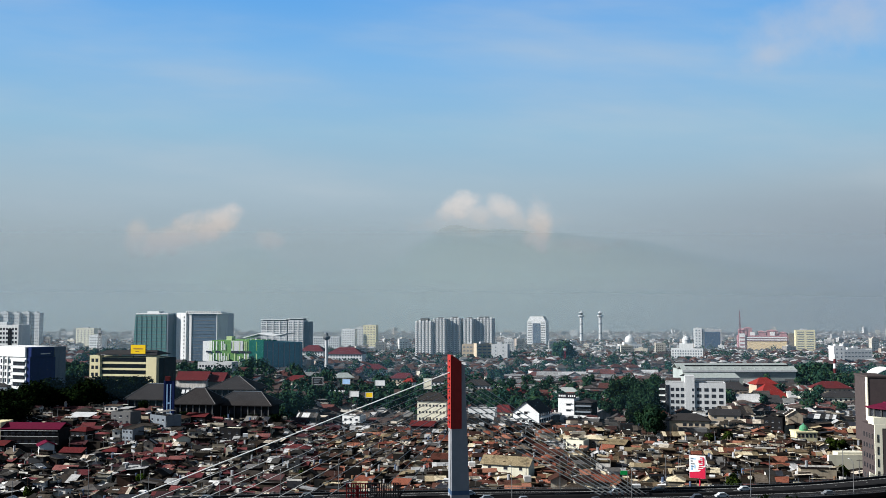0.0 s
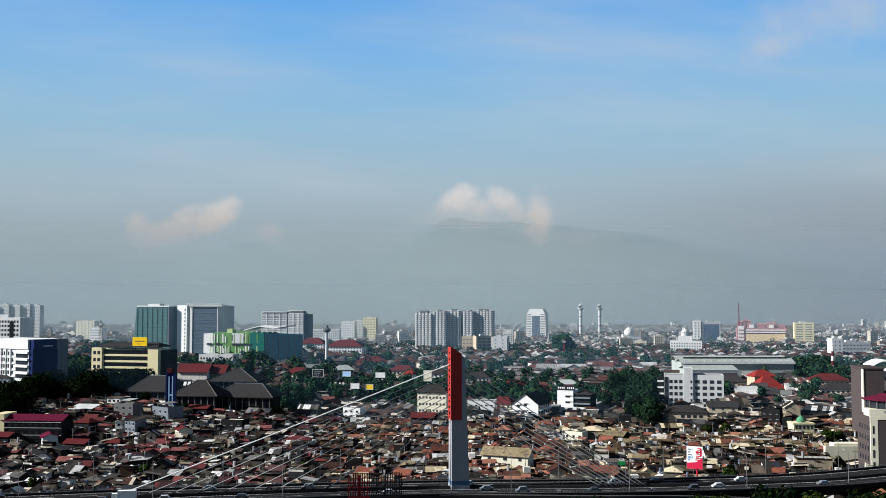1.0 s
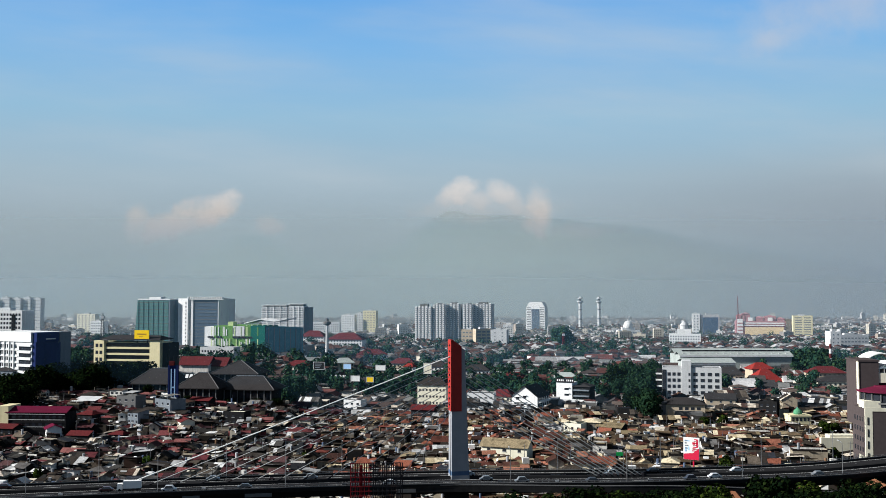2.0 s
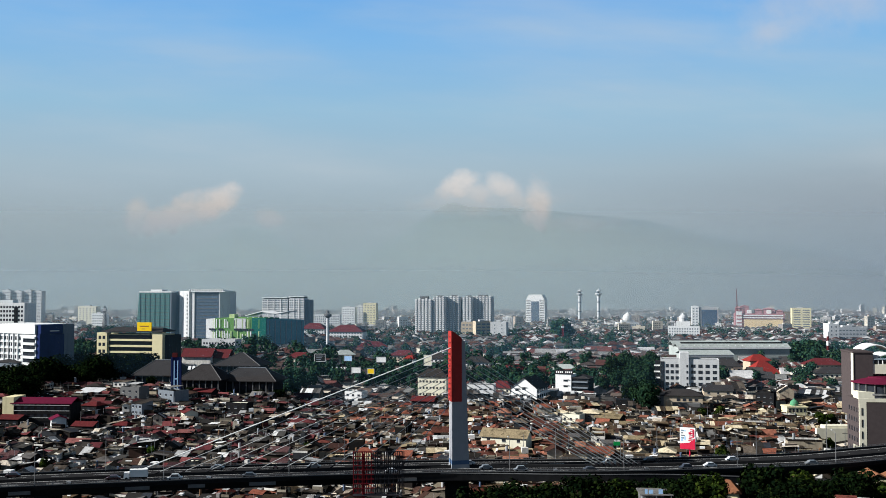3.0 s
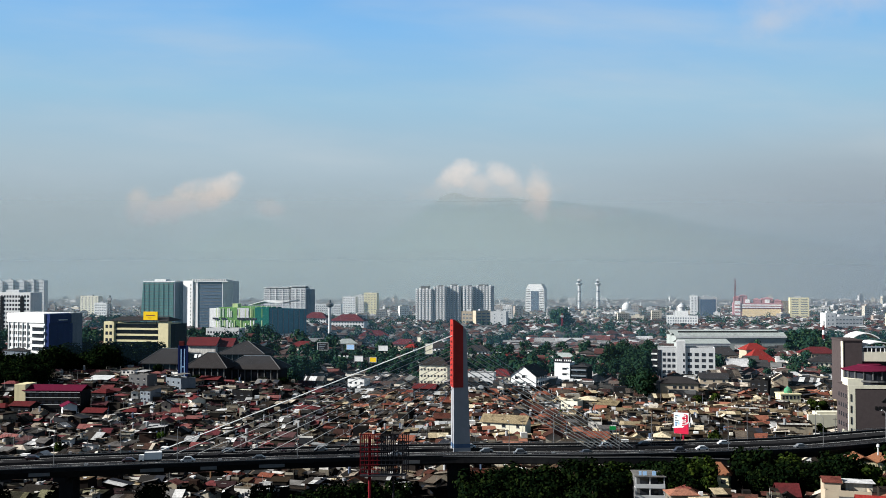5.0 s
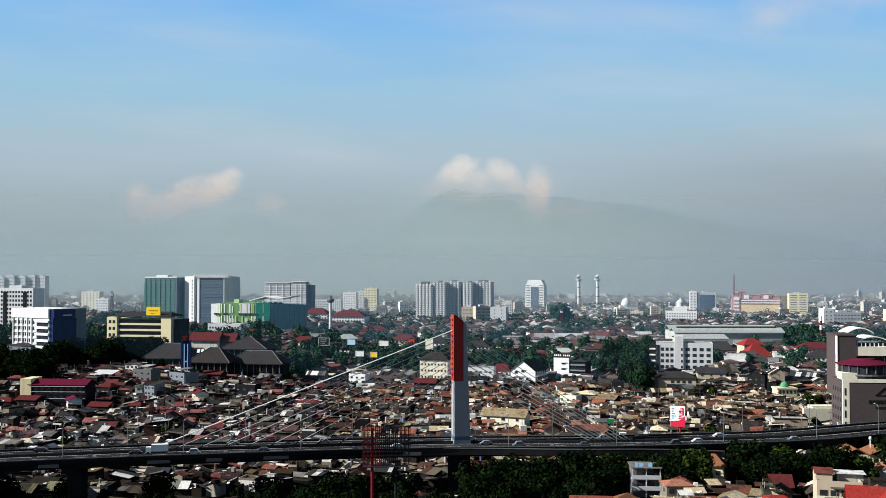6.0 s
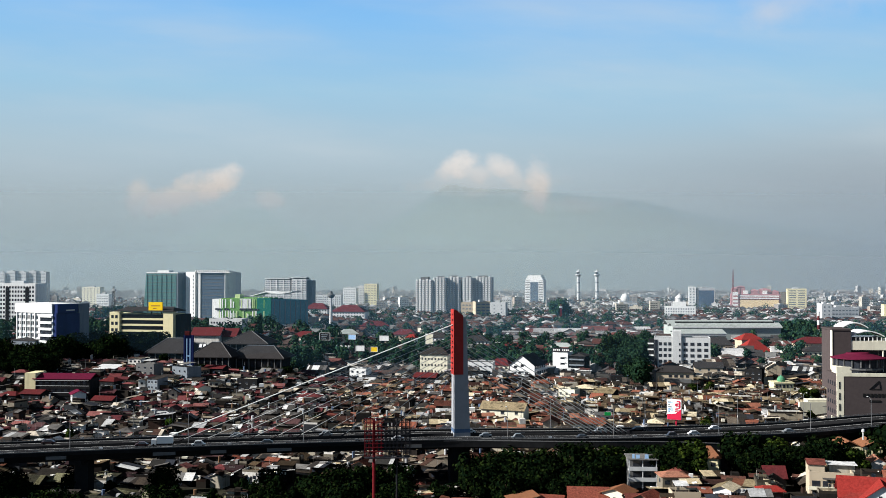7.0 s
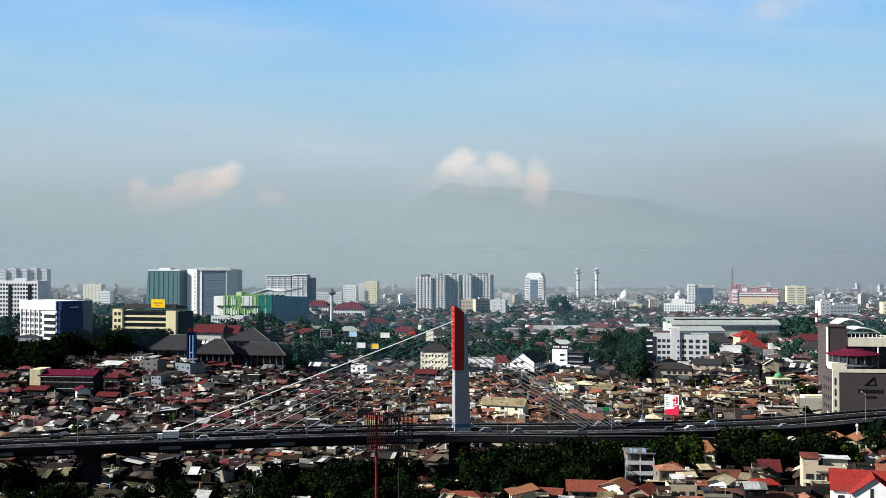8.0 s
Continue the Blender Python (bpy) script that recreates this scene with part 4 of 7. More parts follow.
for x0, x1 in ((4.5, 10.5), (14.5, 20), (33, 41), (43, 48.5), (50.5, 55)):
    part("dark_slot", Geo().box(x0, -1.1, 24, x1, -0.03, 25.8), "dark_steel", b)
part("roof_house", Geo().box(25, 4, 36.5, 31, 12, 40.5), "pale_lime", b)
for x0, z0, x1, z1 in ((42, 38.5, 60, 43.0), (60, 43.0, 76, 41.0), (76, 41.0, 90, 43.5)):
    part("canopy", Geo().add([(x0, 6, z0), (x1, 6, z1), (x1, 30, z1), (x0, 30, z0), (x0, 6, z0 + 0.7), (x1, 6, z1 + 0.7), (x1, 30, z1 + 0.7), (x0, 30, z0 + 0.7)], [(3, 2, 1, 0), (4, 5, 6, 7), (0, 1, 5, 4), (1, 2, 6, 5), (2, 3, 7, 6), (3, 0, 4, 7)]), "white", b, "white steel roof canopy")
for x, z in ((44, 38.9), (50, 40.4), (56, 42), (62, 42.7), (68, 42), (74, 41.2), (82, 41.8), (88, 43)):
    part("strut", Geo().tube((x, 8, 36.4), (x, 8, z), 0.3, sides=6).tube((x, 8, 36.4), (x + 4, 8, z), 0.18, sides=5), "white", b)
b = thing("school_block", "low grey-white block with square windows", "building", pose(-215, 908, 16, 0, 0, -12))
block(b, 32, 14, 14, "pale_concrete")
window_grid(b, 1, 31, 2, 13, 11, 3, -0.05, 1.5, 1.7)

# cream office block with a yellow sign
b = thing("office_block", "cream office block with long balconies and brown roof", "building", pose(-247, 735, 17, 0, 0, -13))
part("wall", Geo().box(0, 1.5, -6, 52, 16, 26.5), "cream", b)
for j in range(5):
    part("balcony", Geo().box(8, -0.6, 4.5 + 4.3 * j, 43.5, 1.25, 5.8 + 4.3 * j), "cream", b, "cream balcony parapet")
    part("window_band", Geo().box(8, 1.3, 5.9 + 4.3 * j, 43.5, 1.46, 8.7 + 4.3 * j), "glass", b)
part("stair_tower", Geo().box(0, -1.5, -6, 8, 4, 27.5), "cream", b)
window_grid(b, 0.8, 7.2, 2, 26.5, 2, 5, -1.55, 2.0, 2.4)
part("end_wall", Geo().box(43.6, -1.2, -6, 51.5, 4, 28.5), "cream", b, "blank cream end wall")
part("roof", Geo().hip(6, -1, 51, 16, 28.6, 2.6, 1.2, 0.5, 0.8), "hall_roof", b, "dull brown sheet roof")
part("porch_roof", Geo().box(10, -8, 8.6, 36, -1.5, 9.3), "teal", b)
part("side_wall", Geo().box(51.52, 1.6, -6, 56, 18, 26), "dark_concrete", b)
b = thing("roof_sign", "yellow square sign on a steel stand", "sign", pose(-216.5, 727, 44.6, 0, 0, -13))
board = part("board", Geo().box(0, 0, 0.4, 11.2, 0.8, 7.4), "sign_yellow", b, "bright yellow board")
part("lettering", Geo().box(2, -0.08, 4.4, 9.2, -0.01, 5.0).box(3.6, -0.08, 2.6, 6.4, -0.01, 3.0), "orange_roof", board)
for x in (1.5, 9.5):
    part("stand", Geo().box(x, 0.85, -1.5, x + 0.4, 1.2, 6), "dark_steel", b)

# white and navy office at the corner
b = thing("office_block", "white office block with dark navy glass side", "building", pose(-254, 644, 15, 0, 0, -30))
part("wall", Geo().box(-36, 0, -6, 0, 22, 33), "white", b)
part("cornice", Geo().box(-36.8, -0.8, 32.5, 0.02, 22.5, 38.5), "white", b, "broad white cornice")
for j in range(7):
    part("window_band", Geo().box(-12, -0.25, 2 + 4.2 * j, -0.8, -0.05, 4.4 + 4.2 * j), "glass", b)
    part("sill_band", Geo().box(-13, -1.2, 4.5 + 4.2 * j, 0.2, -0.02, 5.8 + 4.2 * j), "white", b)
for i in range(5):
    part("pilaster", Geo().box(-35.6 + 4.6 * i, -0.7, 4, -35.0 + 4.6 * i, -0.02, 32.4), "white", b)
window_grid(b, -35.0, -14.0, 4, 31.5, 10, 7, -0.05, 1.3, 2.3)
for j in range(7):
    part("ledge", Geo().box(-35.9, -0.5, 3.2 + 3.95 * j, -13.2, -0.02, 3.7 + 3.95 * j), "white", b)
part("glass_side", Geo().box(0.02, 0.4, -6, 3.2, 25, 32.4), "navy", b, "dark navy glass side")
part("glass_bay", Geo().turned([(9, -6), (9, 32)], 20, 0, pose(-3.0, 13, 0)), "navy", b)
part("side_parapet", Geo().box(0.04, 0.4, 32.5, 4.2, 16.9, 38.3), "navy", b)
part("side_end", Geo().box(0.04, 17, -6, 4.6, 25.4, 38.4), "slate", b, "blue-grey end wall")
part("lettering", Geo().box(4.25, 7, 33.9, 4.35, 14, 34.6), "pale_concrete", b)
b = thing("office_block", "white office block with gridded windows", "building", pose(-470, 1004, 14, 0, 0, -10))
block(b, 60, 20, 47, "white")
window_grid(b, 14, 59, 8, 46, 14, 9, -0.05, 2.0, 2.3)
part("dark_bay", Geo().box(27, -0.3, -4, 31, -0.02, 44).box(49, -0.3, -4, 53, -0.02, 44), "dark_concrete", b)
part("roof_house", Geo().box(30, 5, 47, 44, 14, 50.5), "white", b)

# halls with broad dark tiled roofs
def hall(x, y, z, wd, dp, wall_h, rise, turn, ridge, label):
    b = thing("hall", label, "building", pose(x, y, z, 0, 0, turn))
    # wall under the eaves near-black, its shade put into the colour
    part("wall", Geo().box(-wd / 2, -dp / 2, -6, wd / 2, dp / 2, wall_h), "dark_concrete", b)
    part("roof", Geo().hip(-wd / 2, -dp / 2, wd / 2, dp / 2, wall_h, rise, 2.4, 0.5, ridge), "hall_roof", b, "dark brown tiled hip roof")
    hx, hy, run = wd / 2 + 2.4, dp / 2 + 2.4, ridge * (wd / 2 + 2.4)
    for sx in (-1, 1):
        for sy in (-1, 1):
            part("hip_cap", Geo().tube((sx * hx, sy * hy, wall_h + 0.1), (sx * run, 0, wall_h + rise + 0.1), 0.24, sides=6), "concrete", b, "grey ridge tiles")
    if run > 1:
        part("ridge_cap", Geo().tube((-run, 0, wall_h + rise + 0.1), (run, 0, wall_h + rise + 0.1), 0.3, sides=6), "slate", b)
    n = max(3, int(wd / 4))
    for i in range(n + 1):
        part("post", Geo().box(-wd / 2 + wd * i / n - 0.3, -dp / 2 - 1.2, -6, -wd / 2 + wd * i / n + 0.3, -dp / 2 - 0.6, wall_h - 0.3), "concrete", b)
    window_grid(b, -wd / 2, wd / 2, 0, wall_h - 0.6, n, 1, -dp / 2 - 0.05, wd / n * 0.6, wall_h * 0.5)
    return b


hall(-136, 700, 15, 29, 24, 9.5, 8.0, -6, 0.05, "pavilion with a dark brown tiled pyramid roof")
hall(-119, 648, 12, 34, 20, 7.0, 7.2, -8, 0.45, "long hall with a dark brown tiled hip roof")
hall(-146, 640, 13, 24, 20, 7.5, 8.5, -8, 0.2, "hall with a dark brown tiled hip roof beside a sign tower")
hall(-176, 655, 14, 27, 24, 8.0, 8.5, -8, 0.4, "hall with a dark brown tiled roof and roof lettering")
b = solid("roof_lettering", Geo().add([p for i in range(6) for p in ((-159 + 2.6 * i, 645.5, 25.2), (-157.2 + 2.6 * i, 645.5, 25.2), (-157.2 + 2.6 * i, 647.6, 27.4), (-159 + 2.6 * i, 647.6, 27.4))], [(4 * i, 4 * i + 1, 4 * i + 2, 4 * i + 3) for i in range(6)]), "white", "white roof letters painted as plain bars", "lettering")
for x, y, wd, z in ((-181, 765, 22, 20), (-166, 768, 15, 19)):
    b = thing("house", "house with a dull red tiled roof", "house", pose(x, y, z, 0, 0, -8))
    part("wall", Geo().box(-wd / 2, -7, -8, wd / 2, 7, 6), "plaster", b)
    part("roof", Geo().gable(-wd / 2, -7, wd / 2, 7, 6, 5, 1.2, 0.4), "dull_red", b, "dull red tiled roof")
b = thing("sign_tower", "slim blue sign tower with a red head", "sign tower", pose(-154.6, 603, 12))
for x in (-2.9, 1.9):
    part("leg", Geo().box(x, -1, 0, x + 1.0, 1, 24), "navy", b)
part("panel", Geo().box(-1.9, -0.4, 0, 1.9, 0.4, 24), "navy", b)
part("light_strip", Geo().box(-1.3, -0.9, 3, -0.7, -0.42, 22).box(0.7, -0.9, 3, 1.3, -0.42, 22).box(-0.68, -0.88, 11, 0.68, -0.43, 11.8), "pale_blue", b, "pale blue strip")
part("head", Geo().box(-2.2, -1.2, 24, 0.6, 1.2, 26.4), "dull_red", b, "dull red head")
for x in (-2.4, 0, 2.2):
    part("finial", Geo().tube((x, 0, 26.8), (x, 0, 29.6), 0.12, 0.04, 5), "dark_steel", b)

# flats and hotels far off
def far_block(name, label, x, y, z, wd, dp, h, mat, cols, rows, win=(2.4, 1.6), turn=-12.0, glass="slate", crown=True):
    b = thing(name, label, "building", pose(x, y, z, 0, 0, turn))
    block(b, wd, dp, h, mat)
    window_grid(b, 1, wd - 1, 3, h - 1, cols, rows, -0.06, win[0], win[1], glass)
    if crown:
        part("roof_house", Geo().box(wd * 0.3, dp * 0.3, h, wd * 0.6, dp * 0.7, h + 3.2), "pale_concrete", b)
    return b


b = thing("hotel", "pale hotel slab with banded floors and dark bays", "building", pose(-310, 1716, 2, 0, 0, -12))
block(b, 46, 22, 55, "pale_concrete")
block(b, 27, 22, 56.5, "pale_concrete", x=48.5)
# recess and end wall carry their shade as darker colours
part("recess", Geo().box(46.02, 3, -4, 48.48, 20, 54), "dark_concrete", b)
part("side_wing", Geo().box(75.6, 4, -4, 84, 24, 55), "slate", b, "end wall in a shade grey")
for j in range(13):
    part("floor_band", Geo().box(-0.6, -0.9, 4 + 3.95 * j, 45.9, -0.02, 5.2 + 3.95 * j).box(48.6, -0.9, 4 + 3.95 * j, 75.4, -0.02, 5.2 + 3.95 * j), "white", b)
window_grid(b, 0.5, 45.5, 5.4, 55.5, 15, 12, -0.06, 2.0, 1.9, "slate")
window_grid(b, 49, 75, 5.4, 55.5, 8, 12, -0.06, 2.0, 1.9, "slate")
for x in (9, 21, 33, 57, 66):
    part("pilaster", Geo().box(x, -1.2, -4, x + 1.3, -0.03, 56), "white", b)
part("crown", Geo().box(2, 2, 55.2, 44, 18, 58).box(50, 2, 56.8, 74, 18, 60), "concrete", b)
part("crown_slab", Geo().box(-1, -1.5, 58.02, 45, 20, 59).box(48, -1.5, 60.02, 76, 20, 61), "white", b)
def flats(x, y, z, wd, h, bays, crown, label):
    """A tall block of flats: bays that stand forward between dark recesses, floor by floor."""
    b = thing("apartment_block", label, "building", pose(x, y, z, 0, 0, -12))
    part("wall", Geo().box(0, 2, -4, wd, 20, h), "pale_concrete", b)
    step = wd / bays
    for i in range(bays):
        x0 = step * i
        part("bay", Geo().box(x0 + 0.1, 0, -4, x0 + step * 0.55, 1.98, h + (1.6 if i % 2 else 0.4)), "white", b)
        for j in range(int(h / 3.3)):
            part("window", pane_mesh(step * 0.3, 1.5, "slate"), "", b, m=pose(x0 + step * 0.32, -0.06, 2.6 + 3.3 * j))
        part("recess", Geo().box(x0 + step * 0.56, 1.6, -4, x0 + step * 0.97, 1.97, h - 1), "pale_concrete", b)
        for j in range(int(h / 6.6)):
            part("balcony", Geo().box(x0 + step * 0.56, 0.5, 3 + 6.6 * j, x0 + step * 0.97, 1.58, 4.1 + 6.6 * j), "pale_concrete", b)
    part("roof_house", Geo().box(wd * 0.25, 6, h + 0.02, wd * 0.7, 16, h + crown), "concrete", b)
    return b


flats(-47, 1700, -4, 30, 62, 5, 5.0, "grey-cream apartment slab with a dark roof house")
flats(-16.5, 1696, -4, 22, 66, 4, 2.5, "tall pale grey apartment block with projecting bays")
flats(6.5, 1700, -4, 24, 66.5, 4, 3.0, "tall grey apartment block with deep bays")
flats(34.5, 1696, -4, 17, 66, 3, 2.5, "narrow pale grey apartment block")
flats(52, 1700, -4, 33, 66.5, 6, 3.0, "broad blue-grey apartment block with deep bays")
far_block("office_block", "yellow-white office block with a green side", 50, 1500, -6, 24, 22, 32, "sand", 3, 6, (5.5, 2.2), 10)
far_block("office_block", "plain grey office block among trees", 72, 1503, -6, 24, 22, 31, "pale_concrete", 2, 5, (1.6, 2.0), -12)
far_block("office_block", "low pale office block", 30, 1600, -6, 24, 18, 28, "sand", 4, 4, (3.5, 2.0))
b = thing("office_tower", "white arched office tower with dark glass centre", "building", pose(195, 2340, -12, 0, 0, -22))
part("wall", Geo().add([(0, 0, -4), (47, 0, -4), (47, 24, -4), (0, 24, -4), (1, 0, 62), (46, 0, 62), (46, 24, 62), (1, 24, 62), (8, 0, 74), (39, 0, 74), (39, 24, 74), (8, 24, 74)],
     [(0, 1, 5, 4), (1, 2, 6, 5), (2, 3, 7, 6), (3, 0, 4, 7), (4, 5, 9, 8), (5, 6, 10, 9), (6, 7, 11, 10), (7, 4, 8, 11), (8, 9, 10, 11)]), "white", b)
part("glass_front", Geo().box(14, -0.6, 4, 33, -0.02, 58), "blue_glass", b, "dark blue glass front")
for j in range(15):
    for x0, x1 in ((2, 12.5), (34.5, 45)):
        part("window_band", Geo().box(x0, -0.3, 4 + 4 * j, x1, -0.02, 5.6 + 4 * j), "concrete", b)
for x, y in ((350.5, 2540), (404.4, 2576)):
    b = thing("minaret", "slender white minaret with a domed gallery", "minaret", pose(x, y, -10))
    part("shaft", Geo().turned([(5.0, -3), (4.2, 8), (3.9, 66), (4.1, 68)], 12), "pale_concrete", b)
    part("gallery", Geo().turned([(4.0, 67), (8.2, 71.5), (8.2, 73.5), (5.0, 74.0)], 12), "pale_concrete", b, "broad gallery ring")
    part("lantern", Geo().turned([(3.6, 74.0), (3.6, 78.4)], 12), "glass", b, "dark open lantern")
    part("upper_ring", Geo().turned([(4.2, 78.42), (6.4, 79.4), (6.4, 80.6), (3.2, 82.4), (0.9, 84.2), (0.3, 87.5)], 12), "pale_concrete", b)
    for z in (26, 50):
        part("band", Geo().turned([(4.35, z), (4.6, z + 0.6), (4.6, z + 2.2), (4.35, z + 2.8)], 12), "slate", b, "grey-blue ring")
b = thing("shopping_block", "big pink shopping block with a cream front", "building", pose(588, 2004, -10, 0, 0, -14))
part("wall", Geo().box(0, 4, -4, 96, 50, 36), "pink", b)
part("front", Geo().box(18, 0, -4, 92, 4, 25), "peach", b, "cream front wall")
for z in (26.5, 31.0):
    part("stripe", Geo().box(17, 2.8, z, 93, 3.98, z + 2.2), "white", b, "white painted stripe")
part("cornice", Geo().box(16, -0.6, 25.02, 94, 3.98, 26.4), "maroon", b)
part("corner_bay", Geo().box(3, 1.5, 2, 14, 3.98, 40), "white", b, "white corner bay")
for z in (9, 16, 23, 30):
    part("bay_band", Geo().box(3.5, 1.2, z, 13.5, 1.48, z + 3), "pink", b)
part("end_wing", Geo().box(96.02, 2, -4, 112, 40, 40), "umber", b, "grey-brown end wing")
for x, wd, h in ((2, 12, 47), (12, 16, 50), (40, 14, 43), (56, 22, 45), (80, 14, 41)):
    part("roof_house", Geo().box(x, 12, 36, x + wd, 34, h).hip(x, 12, x + wd, 34, h, 3, 0.8, 0.4, 0.3), "pink", b)
for x in (24, 62):
    part("roof_box", Geo().box(x, 9, 36, x + 9, 11.9, 43), "white", b)
b = thing("radio_mast", "red and white lattice radio mast", "mast", pose(594, 2010, 24))
for x, y in ((-1.6, -1.6), (1.6, -1.6), (1.6, 1.6), (-1.6, 1.6)):
    part("leg", Geo().tube((x, y, 0), (x * 0.3, y * 0.3, 52), 0.35, 0.2, 5), "red_steel", b)
for i in range(12):
    s = 1.6 - 0.09 * i
    part("brace", Geo().tube((-s, -s, 4 * i + 2), (s, -s, 4 * i + 5), 0.18, sides=4).tube((s, -s, 4 * i + 2), (-s, -s, 4 * i + 5), 0.18, sides=4), "red_steel", b)
far_block("office_block", "pale yellow office block with window bands", 684, 1950, -8, 36, 20, 45, "cream", 2, 9, (13, 1.8))
far_block("office_block", "white office block with a blue glass front", 512, 2048, -10, 15, 20, 49, "white", 2, 8, (3.0, 2.4))
b = far_block("office_block", "blue glass office block with a white frame", 530, 2046, -10, 37, 20, 47, "white", 1, 1, (32, 36), 0, "cobalt_glass")
far_block("office_block", "yellow office block far off in haze", -176, 2200, -10, 29, 18, 53, "cream", 4, 9, (3, 2))
far_block("office_block", "white office block far off in haze", -224, 2200, -10, 30, 18, 44, "white", 5, 8, (3, 2))
far_block("office_block", "pale grey block far off in haze", -196, 2230, -10, 20, 18, 47, "pale_concrete", 3, 8, (3, 2))
for x, wd, h in ((-1045, 20, 78), (-1022, 22, 82), (-998, 24, 80), (-970, 18, 82), (-950, 22, 80)):
    far_block("apartment_block", "tall pale apartment block far off in haze", x, 2300, -10, wd, 16, h, "pale_concrete", 4, 10, (2.5, 2.2))
far_block("office_block", "cream stepped block far off in haze", -808, 2200, -10, 44, 18, 46, "ivory", 5, 9, (3, 2.0))
far_block("office_block", "white far block with dark windows", -670, 1900, -6, 26, 18, 34, "white", 5, 6, (3, 2.0))
far_block("office_block", "pale yellow block with square windows", 664, 1480, -4, 60, 20, 26, "cream", 9, 4, (2.6, 2.6))
far_block("office_block", "grey-white slab far off in haze", 520, 1350, -2, 14, 18, 30, "white", 2, 5, (1.6, 2), 0)
far_block("office_block", "long grey slab far off in haze", 540, 1380, -2, 44, 18, 24, "pale_concrete", 9, 4, (3, 1.4), 0)

b = thing("mosque", "far mosque with a broad white dome", "mosque", pose(373, 2010, -8))
part("wall", Geo().box(-22, -10, -4, 22, 14, 16).box(-13, -6, 16, 13, 10, 21), "white", b)
part("dome", Geo().turned([(9.0, 20), (9.6, 24), (8.4, 29), (5.0, 33), (0.8, 35), (0.3, 38)], 20), "white", b, "white dome")
window_grid(b, -21, 21, 2, 14, 9, 2, -10.1, 2.4, 3.2, "slate")
b = thing("office_block", "white stepped office block with a domed turret", "building", pose(338, 1500, -5, 0, 0, -14))
block(b, 46, 18, 24, "white")
part("upper_wall", Geo().box(12, 3, 24, 32, 16, 32), "white", b)
part("turret", Geo().turned([(5.5, 32), (5.5, 37), (6.2, 37.4), (4.6, 40.5), (1.0, 42.6), (0.2, 45)], 14, 0, pose(22, 9, 0)), "pale_concrete", b, "grey domed turret")
window_grid(b, 1, 45, 3, 23, 12, 5, -0.06, 1.8, 2.2, "slate")

# white six-storey hotel
b = thing("hotel", "white six-storey hotel with square dark windows", "building", pose(150.6, 703, 2.8, 0, 0, -12))
block(b, 14, 16, 24.2, "pale_concrete")
block(b, 20.0, 16, 24.2, "pale_concrete", x=18.6)
part("tower", Geo().box(12.6, -1.2, -4, 18.6, 14, 29.5), "pale_concrete", b)
window_grid(b, 2.6, 12.4, 2, 22.5, 3, 5, -0.05, 2.1, 2.2)
window_grid(b, 19.2, 38, 2, 22.5, 4, 5, -0.05, 2.7, 2.2)
window_grid(b, 16.6, 18.4, 2, 22.5, 1, 5, -1.25, 1.1, 1.7)
part("corner_glass", Geo().box(0.02, -0.3, 3, 2.2, -0.02, 23.4), "glass", b, "dark corner glazing")
# shade of the stair wing painted as near-black concrete
part("stair_shaft", Geo().box(-4, 4, -4, -0.02, 16, 23), "dark_concrete", b, "stair wing darkened as shade")
for j in range(5):
    part("landing", Geo().box(-4.6, 3.2, 3 + 4.2 * j, -0.5, 4, 4 + 4.2 * j), "white", b)

# brown and white hotel with maroon bay roof
b = thing("hotel", "brown and white hotel with a curved glass bay", "building", pose(168.5, 424, 3, 0, 0, -6))
part("podium", Geo().box(-0.15, 0.5, -4, 70, 16, 28.4), "taupe", b)
part("frame_wall", Geo().box(-0.2, -0.2, -4, 2.6, 0.48, 28.9).box(2.6, -0.2, 27.5, 28, 0.4, 28.9).box(28.02, -0.2, 27.2, 62, 0.4, 28.2), "ivory", b, "cream frame wall")
panel = part("sign_panel", Geo().box(2.62, -0.12, -4, 62, 0.3, 27.1), "taupe", b, "brown cladding panel")
window_grid(b, 0.1, 1.6, -2, 26, 1, 6, -0.26, 0.5, 3.0, "dark_steel")
part("sign_mark", Geo().box(13.0, -0.3, 22.0, 17.6, -0.14, 22.4).tube((13.2, -0.22, 22.2), (16.9, -0.22, 25.7), 0.2, sides=6).tube((16.9, -0.22, 25.7), (17.5, -0.22, 22.2), 0.14, sides=6), "rubber", panel, "dark angular sign mark")
for i in range(7):
    part("sign_bar", Geo().box(10.4 + 1.5 * i, -0.3, 18.8, 11.25 + 1.5 * i, -0.14, 20.3), "rubber", panel)
part("sign_line", Geo().box(13.0, -0.3, 16.7, 17.6, -0.14, 17.5), "rubber", panel)
window_grid(b, -14.5, -1.5, 2, 26, 4, 6, -0.2, 1.3, 1.8, turn=-90)
part("tower", Geo().box(1.8, 13, 20, 9.6, 30, 46.2), "taupe", b, "tall brown tower block")
part("tower_edge", Geo().box(1.45, 12.8, 29, 1.78, 15.2, 46.2), "ivory", b, "cream corner strip")
part("tower_cap", Geo().box(1.5, 12.7, 46.22, 9.9, 30.3, 46.9), "taupe", b)
bay = part("bay_wall", Geo().turned([(10, 28.4), (10, 34.7)], 24, 0, pose(12.0, 11.5, 0)), "glass", b, "dark glass bay")
part("bay_band", Geo().turned([(10.5, 29.9), (10.5, 30.6)], 24, 0, pose(12.0, 11.5, 0)), "concrete", b)
for i in range(10):
    a = math.pi + math.pi * i / 9
    part("bay_post", Geo().box(-0.2, -0.2, 31, 0.2, 0.2, 34.6, 0, pose(12.0 + 10.3 * math.cos(a), 11.5 + 10.3 * math.sin(a), 0)), "concrete", bay)
